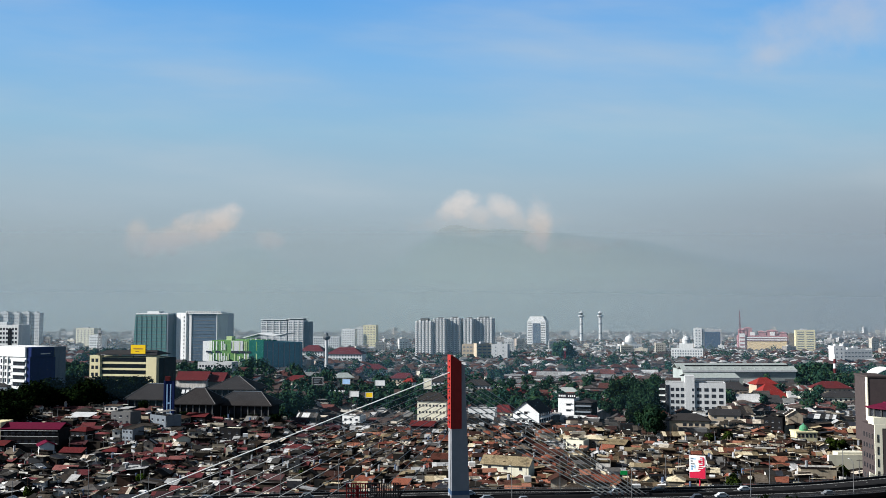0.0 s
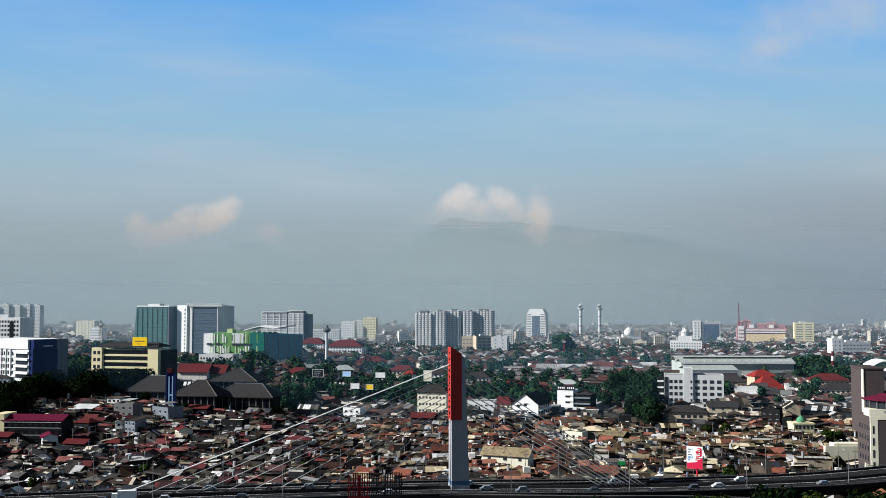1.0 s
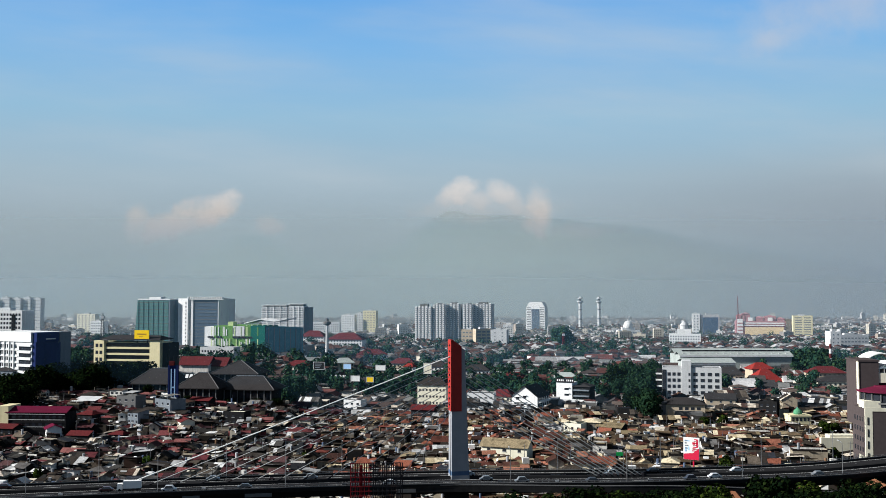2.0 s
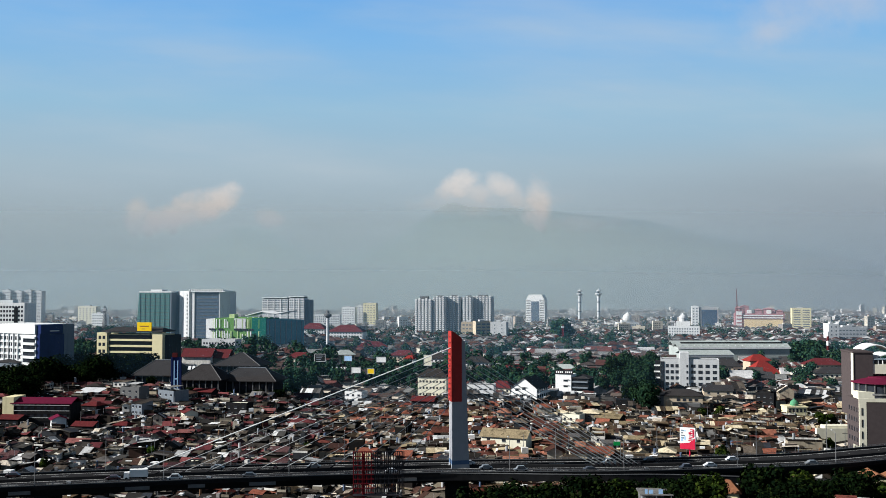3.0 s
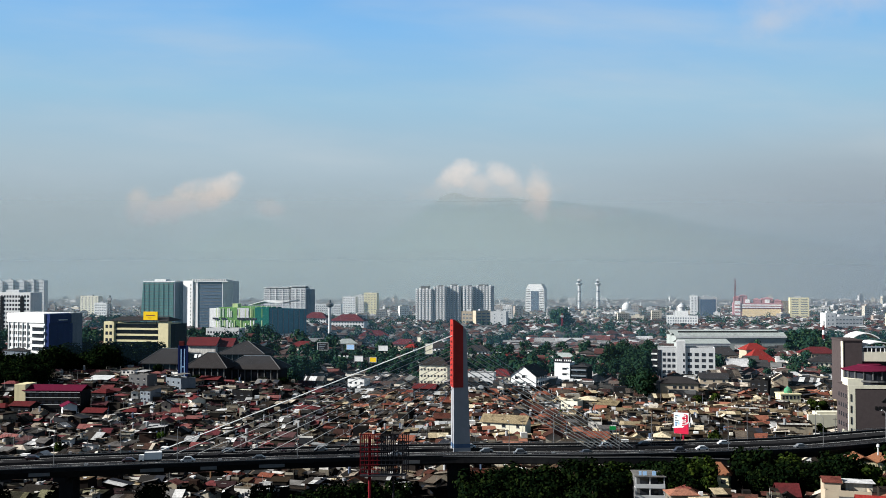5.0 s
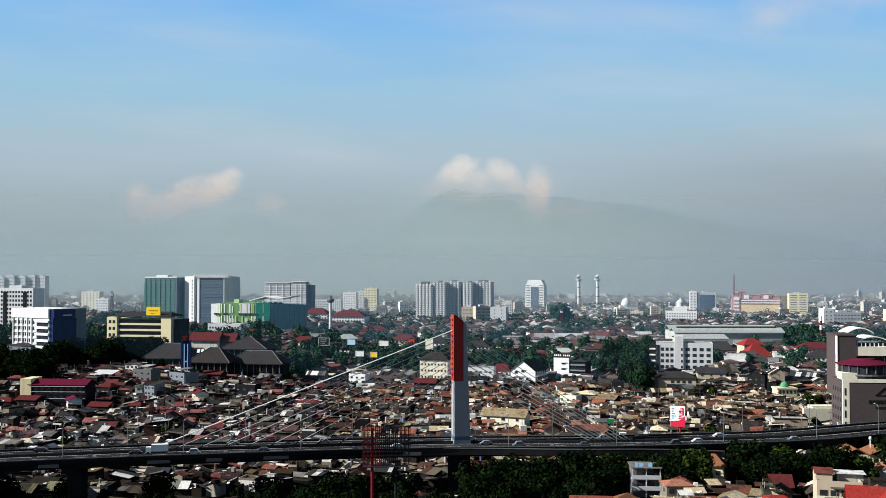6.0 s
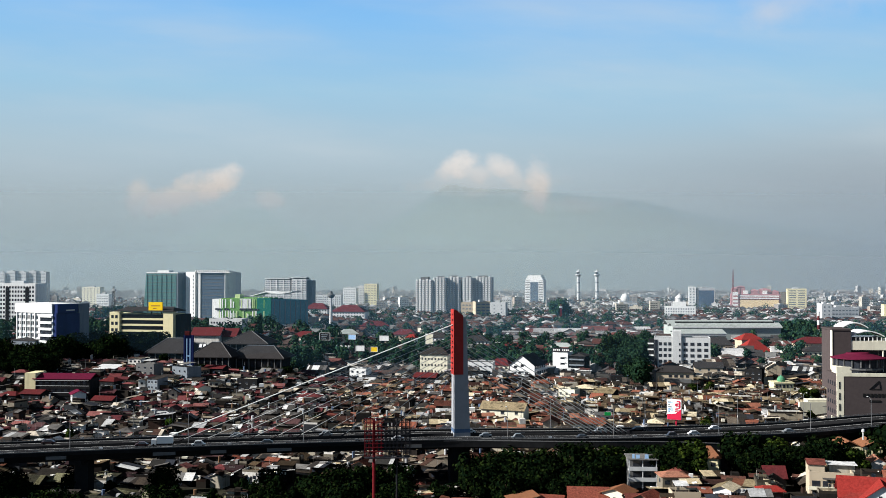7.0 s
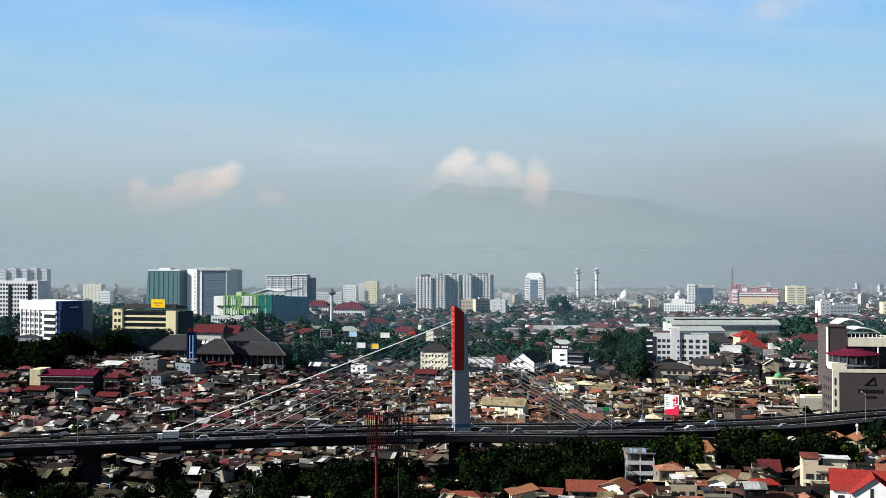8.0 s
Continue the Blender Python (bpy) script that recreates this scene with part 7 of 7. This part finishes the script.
                joined.box(a, b_, 0, a + rh.uniform(1.5, 3), b_ + rh.uniform(1.5, 3), h + rh.uniform(0.6, 2.6), SLOT[rh.choice(("plaster", "plaster", "plaster", "plaster", "white"))], m)
        y += step


grow_houses(268, 338, 5.4, 0.9)
grow_houses(342, 640, 5.5, 1.0)
grow_houses(640, 760, 9.5, 2.0)
grow_houses(760, 1150, 15.0, 4.0)
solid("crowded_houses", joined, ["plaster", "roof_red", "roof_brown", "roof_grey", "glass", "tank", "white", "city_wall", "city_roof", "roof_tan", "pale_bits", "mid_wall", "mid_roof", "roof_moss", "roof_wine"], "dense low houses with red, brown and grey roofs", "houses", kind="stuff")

# the far city
g = Geo()
rc = random.Random(8)
for _ in range(14000):
    y = 1150 + 3400 * rc.random() ** 1.25
    x = rc.uniform(-0.52, 0.52) * y
    big = rc.random()
    wd, dp, h = rc.uniform(6, 15), rc.uniform(7, 13), rc.uniform(3.5, 8.5)
    if big > 0.96 and y < 1750:
        big = 0.5
    if big > 0.96:
        wd, h = rc.uniform(10, 28), rc.uniform(9, 17)
    if big > 0.992:
        wd, h = rc.uniform(12, 24), rc.uniform(17, 34)
    m = pose(x, y, ground_z(x, y), 0, 0, rc.uniform(-25, 25))
    g.box(-wd / 2, -dp / 2, -3, wd / 2, dp / 2, h, 0, m)
    if h < 9.5:
        g.hip(-wd / 2, -dp / 2, wd / 2, dp / 2, h + 0.1, rc.uniform(1.5, 4), 0.8, 0.2, rc.uniform(0, 0.6), 1, m)
    else:
        g.box(-wd * 0.2, -dp * 0.2, h, wd * 0.15, dp * 0.3, h + 2.5, 0, m)
        for j in range(int(h / 4)):
            for i in range(int(wd / 3.6)):
                g.box(-wd / 2 + 0.8 + 3.5 * i, -dp / 2 - 0.15, 1.6 + 3.6 * j, -wd / 2 + 2.6 + 3.5 * i, -dp / 2 - 0.02, 3.2 + 3.6 * j, 2, m)
solid("far_city", g, ["city_wall", "city_roof", "glass"], "countless pale low buildings fading into haze", "city", kind="stuff")


# ---------------------------------------------------------------- things by the viaduct
# bare frame of a billboard
b = thing("empty_billboard", "empty lattice billboard frame on two tall posts", "billboard", pose(-22, 285, 0, 0, 0, 4))
for i in range(12):
    x = 1.15 * i
    part("upright", Geo().box(x, 0, 22.8, x + 0.27, 0.2, 33.6), "red_steel" if i < 5 else "dark_steel", b)
    part("rear_upright", Geo().box(x + 0.5, 1.4, 22.8, x + 0.75, 1.6, 33.4), "dark_steel", b)
for j in range(10):
    z = 22.9 + 1.18 * j
    part("rung", Geo().box(0, -0.1, z, 5.4, 0.0, z + 0.2), "red_steel", b)
    part("rung", Geo().box(5.4, -0.1, z, 12.8, 0.0, z + 0.2), "dark_steel", b)
for i in range(11):
    x = 1.15 * i
    for j in range(4):
        z = 23 + 2.6 * j
        part("brace", Geo().tube((x, 0.1, z), (x + 1.15, 1.4, z + 2.5), 0.06, sides=4), "dark_steel", b)
part("post", Geo().tube((2.7, 0.8, -3), (2.7, 0.8, 33.0), 0.42, sides=10), "red_steel", b, "red painted post")
part("post", Geo().tube((9.2, 0.8, -3), (9.2, 0.8, 33.0), 0.26, sides=10), "dark_steel", b)
part("catwalk", Geo().box(0, -0.9, 22.3, 12.8, 1.6, 22.5), "dark_steel", b)

# printed billboard beyond the deck
b = thing("billboard", "white and red printed billboard on a post", "billboard", pose(86.9, 385, 0, 0, 0, -30))
board = part("board", Geo().box(0, 0, 18.2, 5.6, 0.4, 26.0), "white", b)
part("red_print", Geo().add([(0.05, -0.05, 18.25), (5.55, -0.05, 18.25), (5.55, -0.05, 22.4), (3.4, -0.05, 20.6), (0.05, -0.05, 20.2)], [(0, 1, 2, 3, 4)]).box(4.6, -0.06, 22.8, 5.3, -0.01, 25.2).box(3.3, -0.06, 21.8, 4.3, -0.01, 22.3).box(3.2, -0.06, 23.6, 4.2, -0.01, 24.4), "sign_red", board, "red printed areas")
part("dark_print", Geo().box(0.5, -0.06, 21.0, 1.1, -0.01, 22.6).box(1.6, -0.06, 21.6, 2.1, -0.01, 22.8).box(0.4, -0.06, 24.6, 2.2, -0.01, 25.0), "pale_blue", board)
for i in range(7):
    part("print_bar", Geo().box(3.1 + 0.12 * i, -0.06, 21.2 + 0.66 * i, 5.1, -0.01, 21.55 + 0.66 * i), "pink" if i % 2 else "sign_red", board)
for i in range(5):
    part("print_bar", Geo().box(0.5, -0.06, 21.1 + 0.9 * i, 1.2 + 0.3 * (i % 3), -0.01, 21.5 + 0.9 * i), "slate", board)
part("post", Geo().tube((3.4, 0.8, -2), (3.4, 0.8, 24), 0.3, sides=8), "sign_red", b)
part("rear_frame", Geo().box(0.2, 0.42, 18.6, 5.4, 0.8, 18.9).box(0.2, 0.42, 24.8, 5.4, 0.8, 25.1), "dark_steel", b)


def street_lamp(x, off, side, h=10.5):
    p = along(x, off, 0.2)
    m = pose(p[0], p[1], p[2], 0, 0, math.degrees(math.atan(0.145)))
    ob = thing("street_lamp", "tall galvanised street lamp with a curved arm", "street lamp", m, group="street lamps")
    part("pole", Geo().tube((0, 0, 0), (0, 0, h), 0.13, 0.08, 7), "steel", ob)
    arm = part("arm", Geo().tube((0, 0, h - 0.3), (0, 1.2 * side, h + 0.5), 0.06, sides=6).tube((0, 1.2 * side, h + 0.5), (0, 2.4 * side, h + 0.6), 0.05, sides=6), "steel", ob)
    part("lamp_head", Geo().box(-0.16, 2.3 * side - 0.4, h + 0.5, 0.16, 2.3 * side + 0.4, h + 0.68), "pale_concrete", arm)
    return ob


lamp = street_lamp(-121, -11.0, 1)
for x, off in ((-85, -11.0), (-48, -11.0), (22, -11.0), (58, -11.0), (94.5, -11.0), (-160, -11.0), (128, -11.0), (151.5, -11.0)):
    p = along(x, off, 0.2)
    copy_thing(lamp, pose(p[0], p[1], p[2], 0, 0, 8))
for x, off in ((-104, 11.0), (-66, 11.0), (-30, 11.0), (40, 11.0), (76, 11.0), (112, 11.0), (140, 11.0)):
    p = along(x, off, 0.2)
    copy_thing(lamp, pose(p[0], p[1], p[2], 0, 0, 188))
b = thing("direction_sign", "green road sign on a slim post", "road sign", pose(*along(63, 11.6, 0)))
part("post", Geo().tube((0, 0, 0), (0, 0, 6.4), 0.12, sides=6), "steel", b)
part("board", Geo().box(-2.4, -0.1, 4.9, -0.15, 0.0, 6.2), "sign_green", b, "green board")


def car(m, long=4.3, high=1.55):
    ob = thing("car", "small passenger car on the viaduct", "car", m, group="traffic")
    s = long / 4.3
    prof = [(-2.1, 0.35), (-2.15, 0.8), (-1.5, 0.95), (-0.9, high), (0.9, high), (1.6, 0.98), (2.1, 0.85), (2.15, 0.35)]
    g = Geo()
    for y in (-0.82, 0.82):
        g.v += [(x * s, y * (0.86 if z > 1.2 else 1), z) for x, z in prof]
    n = len(prof)
    g.f = [(i, i + 1, n + i + 1, n + i) for i in range(n - 1)] + [tuple(range(n))[::-1], tuple(range(n, 2 * n)), (n - 1, 0, n, 2 * n - 1)]
    g.m = [0] * len(g.f)
    body = part("body", g, "car", ob)
    part("side_window", Geo().add([(-1.2 * s, -0.83, 1.0), (1.2 * s, -0.83, 1.0), (0.8 * s, -0.75, high - 0.1), (-0.85 * s, -0.75, high - 0.1)], [(0, 1, 2, 3)]), "glass", body)
    wheel = Geo().tube((0, -0.1, 0), (0, 0.1, 0), 0.32, sides=12).mesh("wheel", ["rubber"])
    for x in (-1.35 * s, 1.35 * s):
        for y in (-0.78, 0.78):
            part("wheel", wheel, "", ob, m=pose(x, y, 0.32))
    return ob


first = car(pose(*along(-100, -4.2, 0.02), 0, 0, 10))
van = car(pose(*along(-82, -7.6, 0.02), 0, 0, 10), 4.6, 1.85)
for x, off, which in ((26, -7.6, van), (-16, -7.6, first), (48, -7.8, first), (79, -7.8, van), (88, -5.0, first), (-60, -7.6, first), (10, 4.4, first), (-40, 4.2, van), (-130, 7.2, first), (100, 4.4, first), (15, -4.0, first), (57, 4.2, van), (-70, 7.4, first), (122, -7.6, first), (72, 7.2, first)):
    copy_thing(which, pose(*along(x, off, 0.02), 0, 0, 9))
b = thing("box_truck", "white box truck on the viaduct", "truck", pose(*along(-93, -4.4, 0.02), 0, 0, 9.5), group="traffic")
part("cargo_box", Geo().box(-2.3, -1.05, 0.9, 2.9, 1.05, 3.1), "white", b, "white cargo box")
cab = part("cab", Geo().box(-4.1, -0.98, 0.5, -2.4, 0.98, 2.3, taper=0.12), "white", b)
part("windscreen", Geo().box(-4.14, -0.8, 1.35, -3.95, 0.8, 2.05), "glass", cab)
part("chassis", Geo().box(-4.0, -0.8, 0.45, 2.8, 0.8, 0.88), "dark_steel", b)
wheel = Geo().tube((0, -0.15, 0), (0, 0.15, 0), 0.42, sides=12).mesh("wheel", ["rubber"])
for x in (-3.3, 1.8):
    for y in (-0.85, 0.85):
        part("wheel", wheel, "", b, m=pose(x, y, 0.42))


def motorcycle(m):
    ob = thing("motorcycle", "parked dark motorcycle by the parapet", "motorcycle", m, group="motorcycles")
    part("body", Geo().box(-0.7, -0.15, 0.45, 0.6, 0.15, 0.95, taper=0.08).box(-0.8, -0.28, 0.98, -0.72, 0.28, 1.1), "car", ob)
    for x in (-0.62, 0.62):
        part("wheel", Geo().tube((x, -0.06, 0.3), (x, 0.06, 0.3), 0.3, sides=10), "rubber", ob)
    return ob


mc = motorcycle(pose(*along(-72, -8.6, 0.02), 0, 0, 8))
for x, off in ((-30, -8.8), (37, -8.6), (-112, -8.6), (-52, 5.0), (19, -8.8), (66, -8.6)):
    copy_thing(mc, pose(*along(x, off, 0.02), 0, 0, 8))

# foreground houses that stand out
b = thing("house", "white house with a bright red tiled roof", "house", pose(109.5, 258, 11.2, 0, 0, -18))
g = Geo().add([(-7, -5, -5), (7, -5, -5), (7, 5, -5), (-7, 5, -5), (-7, -5, 7.4), (7, -5, 7.4), (7, 5, 7.4), (-7, 5, 7.4), (-7, 0, 11.4), (7, 0, 11.4)], [(0, 1, 5, 4), (2, 3, 7, 6), (3, 0, 4, 8, 7), (1, 2, 6, 9, 5)])
part("wall", g, "white", b, m=pose(0, 0, 0, 0, 0, 0))
part("roof", Geo().gable(-7, -5, 7, 5, 7.4, 4.0, 0.7, 0.25), "bright_red", b, "bright red tiled roof")
part("gable_front", Geo().add([(-2.6, -8.5, -5), (8, -8.5, -5), (8, -5.02, -5), (-2.6, -5.02, -5), (-2.6, -8.5, 7.2), (8, -8.5, 7.2), (8, -5.02, 7.2), (-2.6, -5.02, 7.2), (2.7, -8.5, 11.1), (2.7, -5.02, 11.1)], [(0, 1, 5, 8, 4), (1, 2, 6, 5), (3, 0, 4, 7)]), "white", b)
part("gable_roof", Geo().gable(-8.6, -5.3, -0.4, 5.3, 7.2, 4.0, 0.6, 0.22, m=pose(2.7, 0, 0, 0, 0, 90)), "bright_red", b)
for x in (-5, -2):
    part("window", pane_mesh(1.6, 1.4), "", b, m=pose(x, -5.05, 5))
for x in (-0.6, 4.8, 7.0):
    part("window", pane_mesh(2.6 if x < 5 else 1.2, 1.5), "", b, m=pose(x, -8.55, 4.6))
part("dormer_mark", Geo().box(1.6, -8.62, 1.0, 2.3, -8.52, 8.6), "dark_steel", b)
b = thing("house", "cream flat-roofed house with a terrace", "house", pose(105.6, 288, 9.0, 0, 0, -14))
block(b, 12, 9, 8, "sand", parapet=1.0)
part("upper_room", Geo().box(0, 3, 8, 4.5, 9, 10.6), "sand", b)
part("roof", Geo().gable(0, 3, 4.5, 9, 10.6, 1.0, 0.4, 0.15), "roof_red", b)
part("upper_room", Geo().box(6, 5, 8, 13, 9, 10.4), "plaster", b)
part("upper_roof", Geo().box(5.4, 4, 10.42, 13.6, 9.6, 10.6), "roof_grey", b)
window_grid(b, 0.3, 11.8, 1, 7.2, 4, 2, -0.05, 2.1, 1.7)
for z in (1.0, 4.3):
    part("ledge", Geo().box(-0.3, -1.1, z - 0.25, 12.3, -0.02, z).box(-0.3, -1.1, z, 12.3, -0.95, z + 0.7), "ivory", b, "cream balcony edge")
part("awning", Geo().box(3.5, -2.2, 7.3, 9.0, -0.02, 7.42), "roof_grey", b)
b = thing("house", "small house with an orange tiled hip roof", "house", pose(87, 326, 8, 0, 0, -20))
part("wall", Geo().box(-3.4, -3.2, -4, 3.4, 3.2, 7.4), "cream", b)
part("roof", Geo().hip(-3.4, -3.2, 3.4, 3.2, 7.4, 3.2, 0.9, 0.2, 0.15), "orange_roof", b, "orange tiled roof")
for x in (-1.6, 1.6):
    part("window", pane_mesh(1.3, 1.3), "", b, m=pose(x, -3.25, 5.2))
b = thing("house", "grey three-storey house with open balconies", "house", pose(59.5, 318, 7, 0, 0, -4))
part("wall", Geo().box(0, 2, -3, 8.6, 9, 8.6), "concrete", b)
for z in (2.0, 5.4):
    part("balcony", Geo().box(-0.2, -0.4, z - 0.25, 8.8, 1.98, z).box(-0.2, -0.4, z, 8.8, -0.25, z + 1.0), "pale_concrete", b, "pale balcony with parapet")
    part("window", pane_mesh(5.6, 1.6), "", b, m=pose(4.3, 1.95, z + 1.5))
for x in (-0.1, 4.1, 8.4):
    part("column", Geo().box(x, -0.3, -3, x + 0.3, 0, 8.6), "pale_concrete", b)
part("roof", Geo().box(-0.5, -0.8, 8.62, 9.1, 9.4, 8.85), "roof_grey", b)
part("laundry", Geo().box(1, 0.5, 8.9, 1.8, 0.55, 10.2).box(2.2, 0.5, 8.9, 3.4, 0.55, 10.1).box(5, 0.5, 8.9, 6.2, 0.55, 10.2), "pale_blue", b, "pale blue washing")
b = thing("market_shed", "row of sheds with orange tiled roofs", "shed", pose(136, 344, 5.4, 0, 0, -6))
for i in range(4):
    x = 8.2 * i
    part("wall", Geo().box(x, 0, -4, x + 8.0, 10, 9.6), "cream", b)
    part("roof", Geo().gable(-0.4, -4.05, 10.4, 4.05, 9.6, 1.9, 0.2, 0.2, m=pose(x + 4.05, 0, 0, 0, 0, 90)), "orange_roof", b, "orange tiled saddle roof")
    for k in range(7):
        part("slat", Geo().box(x + 0.4 + 1.1 * k, -0.12, 5.0, x + 0.55 + 1.1 * k, -0.02, 9.2), "bark", b)
part("lower_roof", Geo().box(9, -5, 3.4, 26, -0.15, 3.8), "roof_grey", b)
for x in (10, 22):
    part("vent", Geo().turned([(0.25, 11.5), (0.25, 14), (0.6, 14.3), (0.5, 15.0), (0.1, 15.3)], 8, 0, pose(x, 4, 0)), "pale_concrete", b)
b = thing("house", "low dark house with a red tiled roof", "house", pose(101, 305, ground_z(101, 305), 0, 0, -6))
part("wall", Geo().box(-2.8, -3, -3, 2.8, 3, 4.6), "dark_concrete", b)
part("roof", Geo().gable(-2.8, -3, 2.8, 3, 4.6, 2.6, 0.7, 0.18), "dull_red", b, "red tiled saddle roof")
for x in (-1.4, 1.4):
    part("window", pane_mesh(1.3, 1.2), "", b, m=pose(x, -3.05, 2.8))


# ---------------------------------------------------------------- small things further off
def hoarding(x, y, z, wd, ht, mat, label):
    ob = thing("billboard", label, "billboard", pose(x, y, z, 0, 0, -12), group="roadside boards")
    part("board", Geo().box(-wd / 2, 0, 0, wd / 2, 0.4, ht), mat, ob)
    for q in (-0.3, ht):
        part("rim", Geo().box(-wd / 2 - 0.3, -0.1, q, wd / 2 + 0.3, 0.42, q + 0.3), "pale_concrete", ob)
    for q in (-wd / 2 - 0.3, wd / 2):
        part("rim", Geo().box(q, -0.1, 0, q + 0.3, 0.42, ht), "pale_concrete", ob)
    for i in range(3 if mat == "dark_concrete" else 0):
        part("print", Geo().box(-wd * 0.36, -0.05, ht * (0.2 + 0.25 * i), wd * (0.1 + 0.1 * i), -0.01, ht * (0.3 + 0.25 * i)), "slate", ob)
    for q in (-wd / 3, wd / 3):
        part("post", Geo().box(q - 0.2, 0.42, ground_z(x, y) - z - 1, q + 0.2, 0.8, ht), "dark_steel", ob)
    return ob


hoarding(-95.5, 800, 19, 8.5, 5.5, "dark_concrete", "dark billboard in a pale frame among trees")
hoarding(-73.5, 800, 19.5, 6.0, 3.6, "pale_blue", "pale blue billboard among trees")
hoarding(-63.5, 760, 13.5, 6.5, 3.6, "white", "white billboard beside the road")
hoarding(-52.5, 758, 13.0, 5.0, 3.4, "sign_yellow", "yellow shop sign beside the road")
hoarding(-47.5, 800, 18.5, 7.5, 3.6, "white", "white board over dark trees")
hoarding(-11.0, 810, 15.0, 6.0, 8.0, "ivory", "tall pale board above roofs")
b = thing("lookout_column", "slender pale column with a round gallery", "tower", pose(-124.8, 1100, 4))
part("shaft", Geo().turned([(2.3, -5), (1.5, 30), (1.5, 40)], 10), "pale_concrete", b)
part("gallery", Geo().turned([(1.6, 40), (4.2, 42), (4.2, 44), (1.8, 45), (1.2, 48)], 12), "concrete", b)


def lattice_mast(x, y, z, h, mat, label, s0=2.0):
    ob = thing("telecom_mast", label, "mast", pose(x, y, z))
    for a, c in ((-1, -1), (1, -1), (1, 1), (-1, 1)):
        part("leg", Geo().tube((a * s0, c * s0, -2), (a * 0.5, c * 0.5, h), 0.25, 0.15, 5), mat, ob)
    n = int(h / 3)
    for i in range(n):
        q, q2 = s0 - (s0 - 0.5) * i / n, s0 - (s0 - 0.5) * (i + 1) / n
        part("brace", Geo().tube((-q, -q, 3 * i), (q2, -q2, 3 * i + 3), 0.12, sides=4).tube((q, -q, 3 * i), (-q2, -q2, 3 * i + 3), 0.12, sides=4), mat, ob)
    part("aerials", Geo().box(-1.6, -1.6, h - 5, 1.6, 1.6, h - 2.5), "pale_concrete", ob)
    return ob


lattice_mast(-334, 1000, 12, 47, "dark_steel", "dark lattice telecom mast over roofs", 3.2)
b = thing("chimney", "slim chimney with red and white bands behind houses", "chimney", pose(366, 960, ground_z(366, 960)))
for i in range(7):
    part("band", Geo().turned([(1.5 - 0.05 * i, 4.4 * i - (3 if i == 0 else 0)), (1.45 - 0.05 * i, 4.4 * i + 4.38)], 10), "white" if i % 2 == 0 else "dull_red", b)
part("shed", Geo().box(-5, 2, -3, 5, 12, 7).gable(-5, 2, 5, 12, 7, 2, 0.6, 0.2), "shed_sheet", b)
lattice_mast(150, 1250, -2, 34, "red_steel", "red lattice mast among far roofs", 1.6)


def utility_pole(m):
    ob = thing("utility_pole", "slim grey power pole among roofs", "utility pole", m, group="power poles")
    part("pole", Geo().tube((0, 0, -2), (0, 0, 10), 0.14, 0.09, 6), "steel", ob)
    part("crossarm", Geo().box(-1.1, -0.06, 9.2, 1.1, 0.06, 9.4), "dark_steel", ob)
    return ob


ru = random.Random(17)
first_pole = None
for _ in range(34):
    y = ru.uniform(385, 600)
    x = ru.uniform(-0.44, 0.42) * y
    m = pose(x, y, ground_z(x, y), 0, 0, ru.uniform(-40, 40))
    if first_pole is None:
        first_pole = utility_pole(m)
    else:
        copy_thing(first_pole, m)
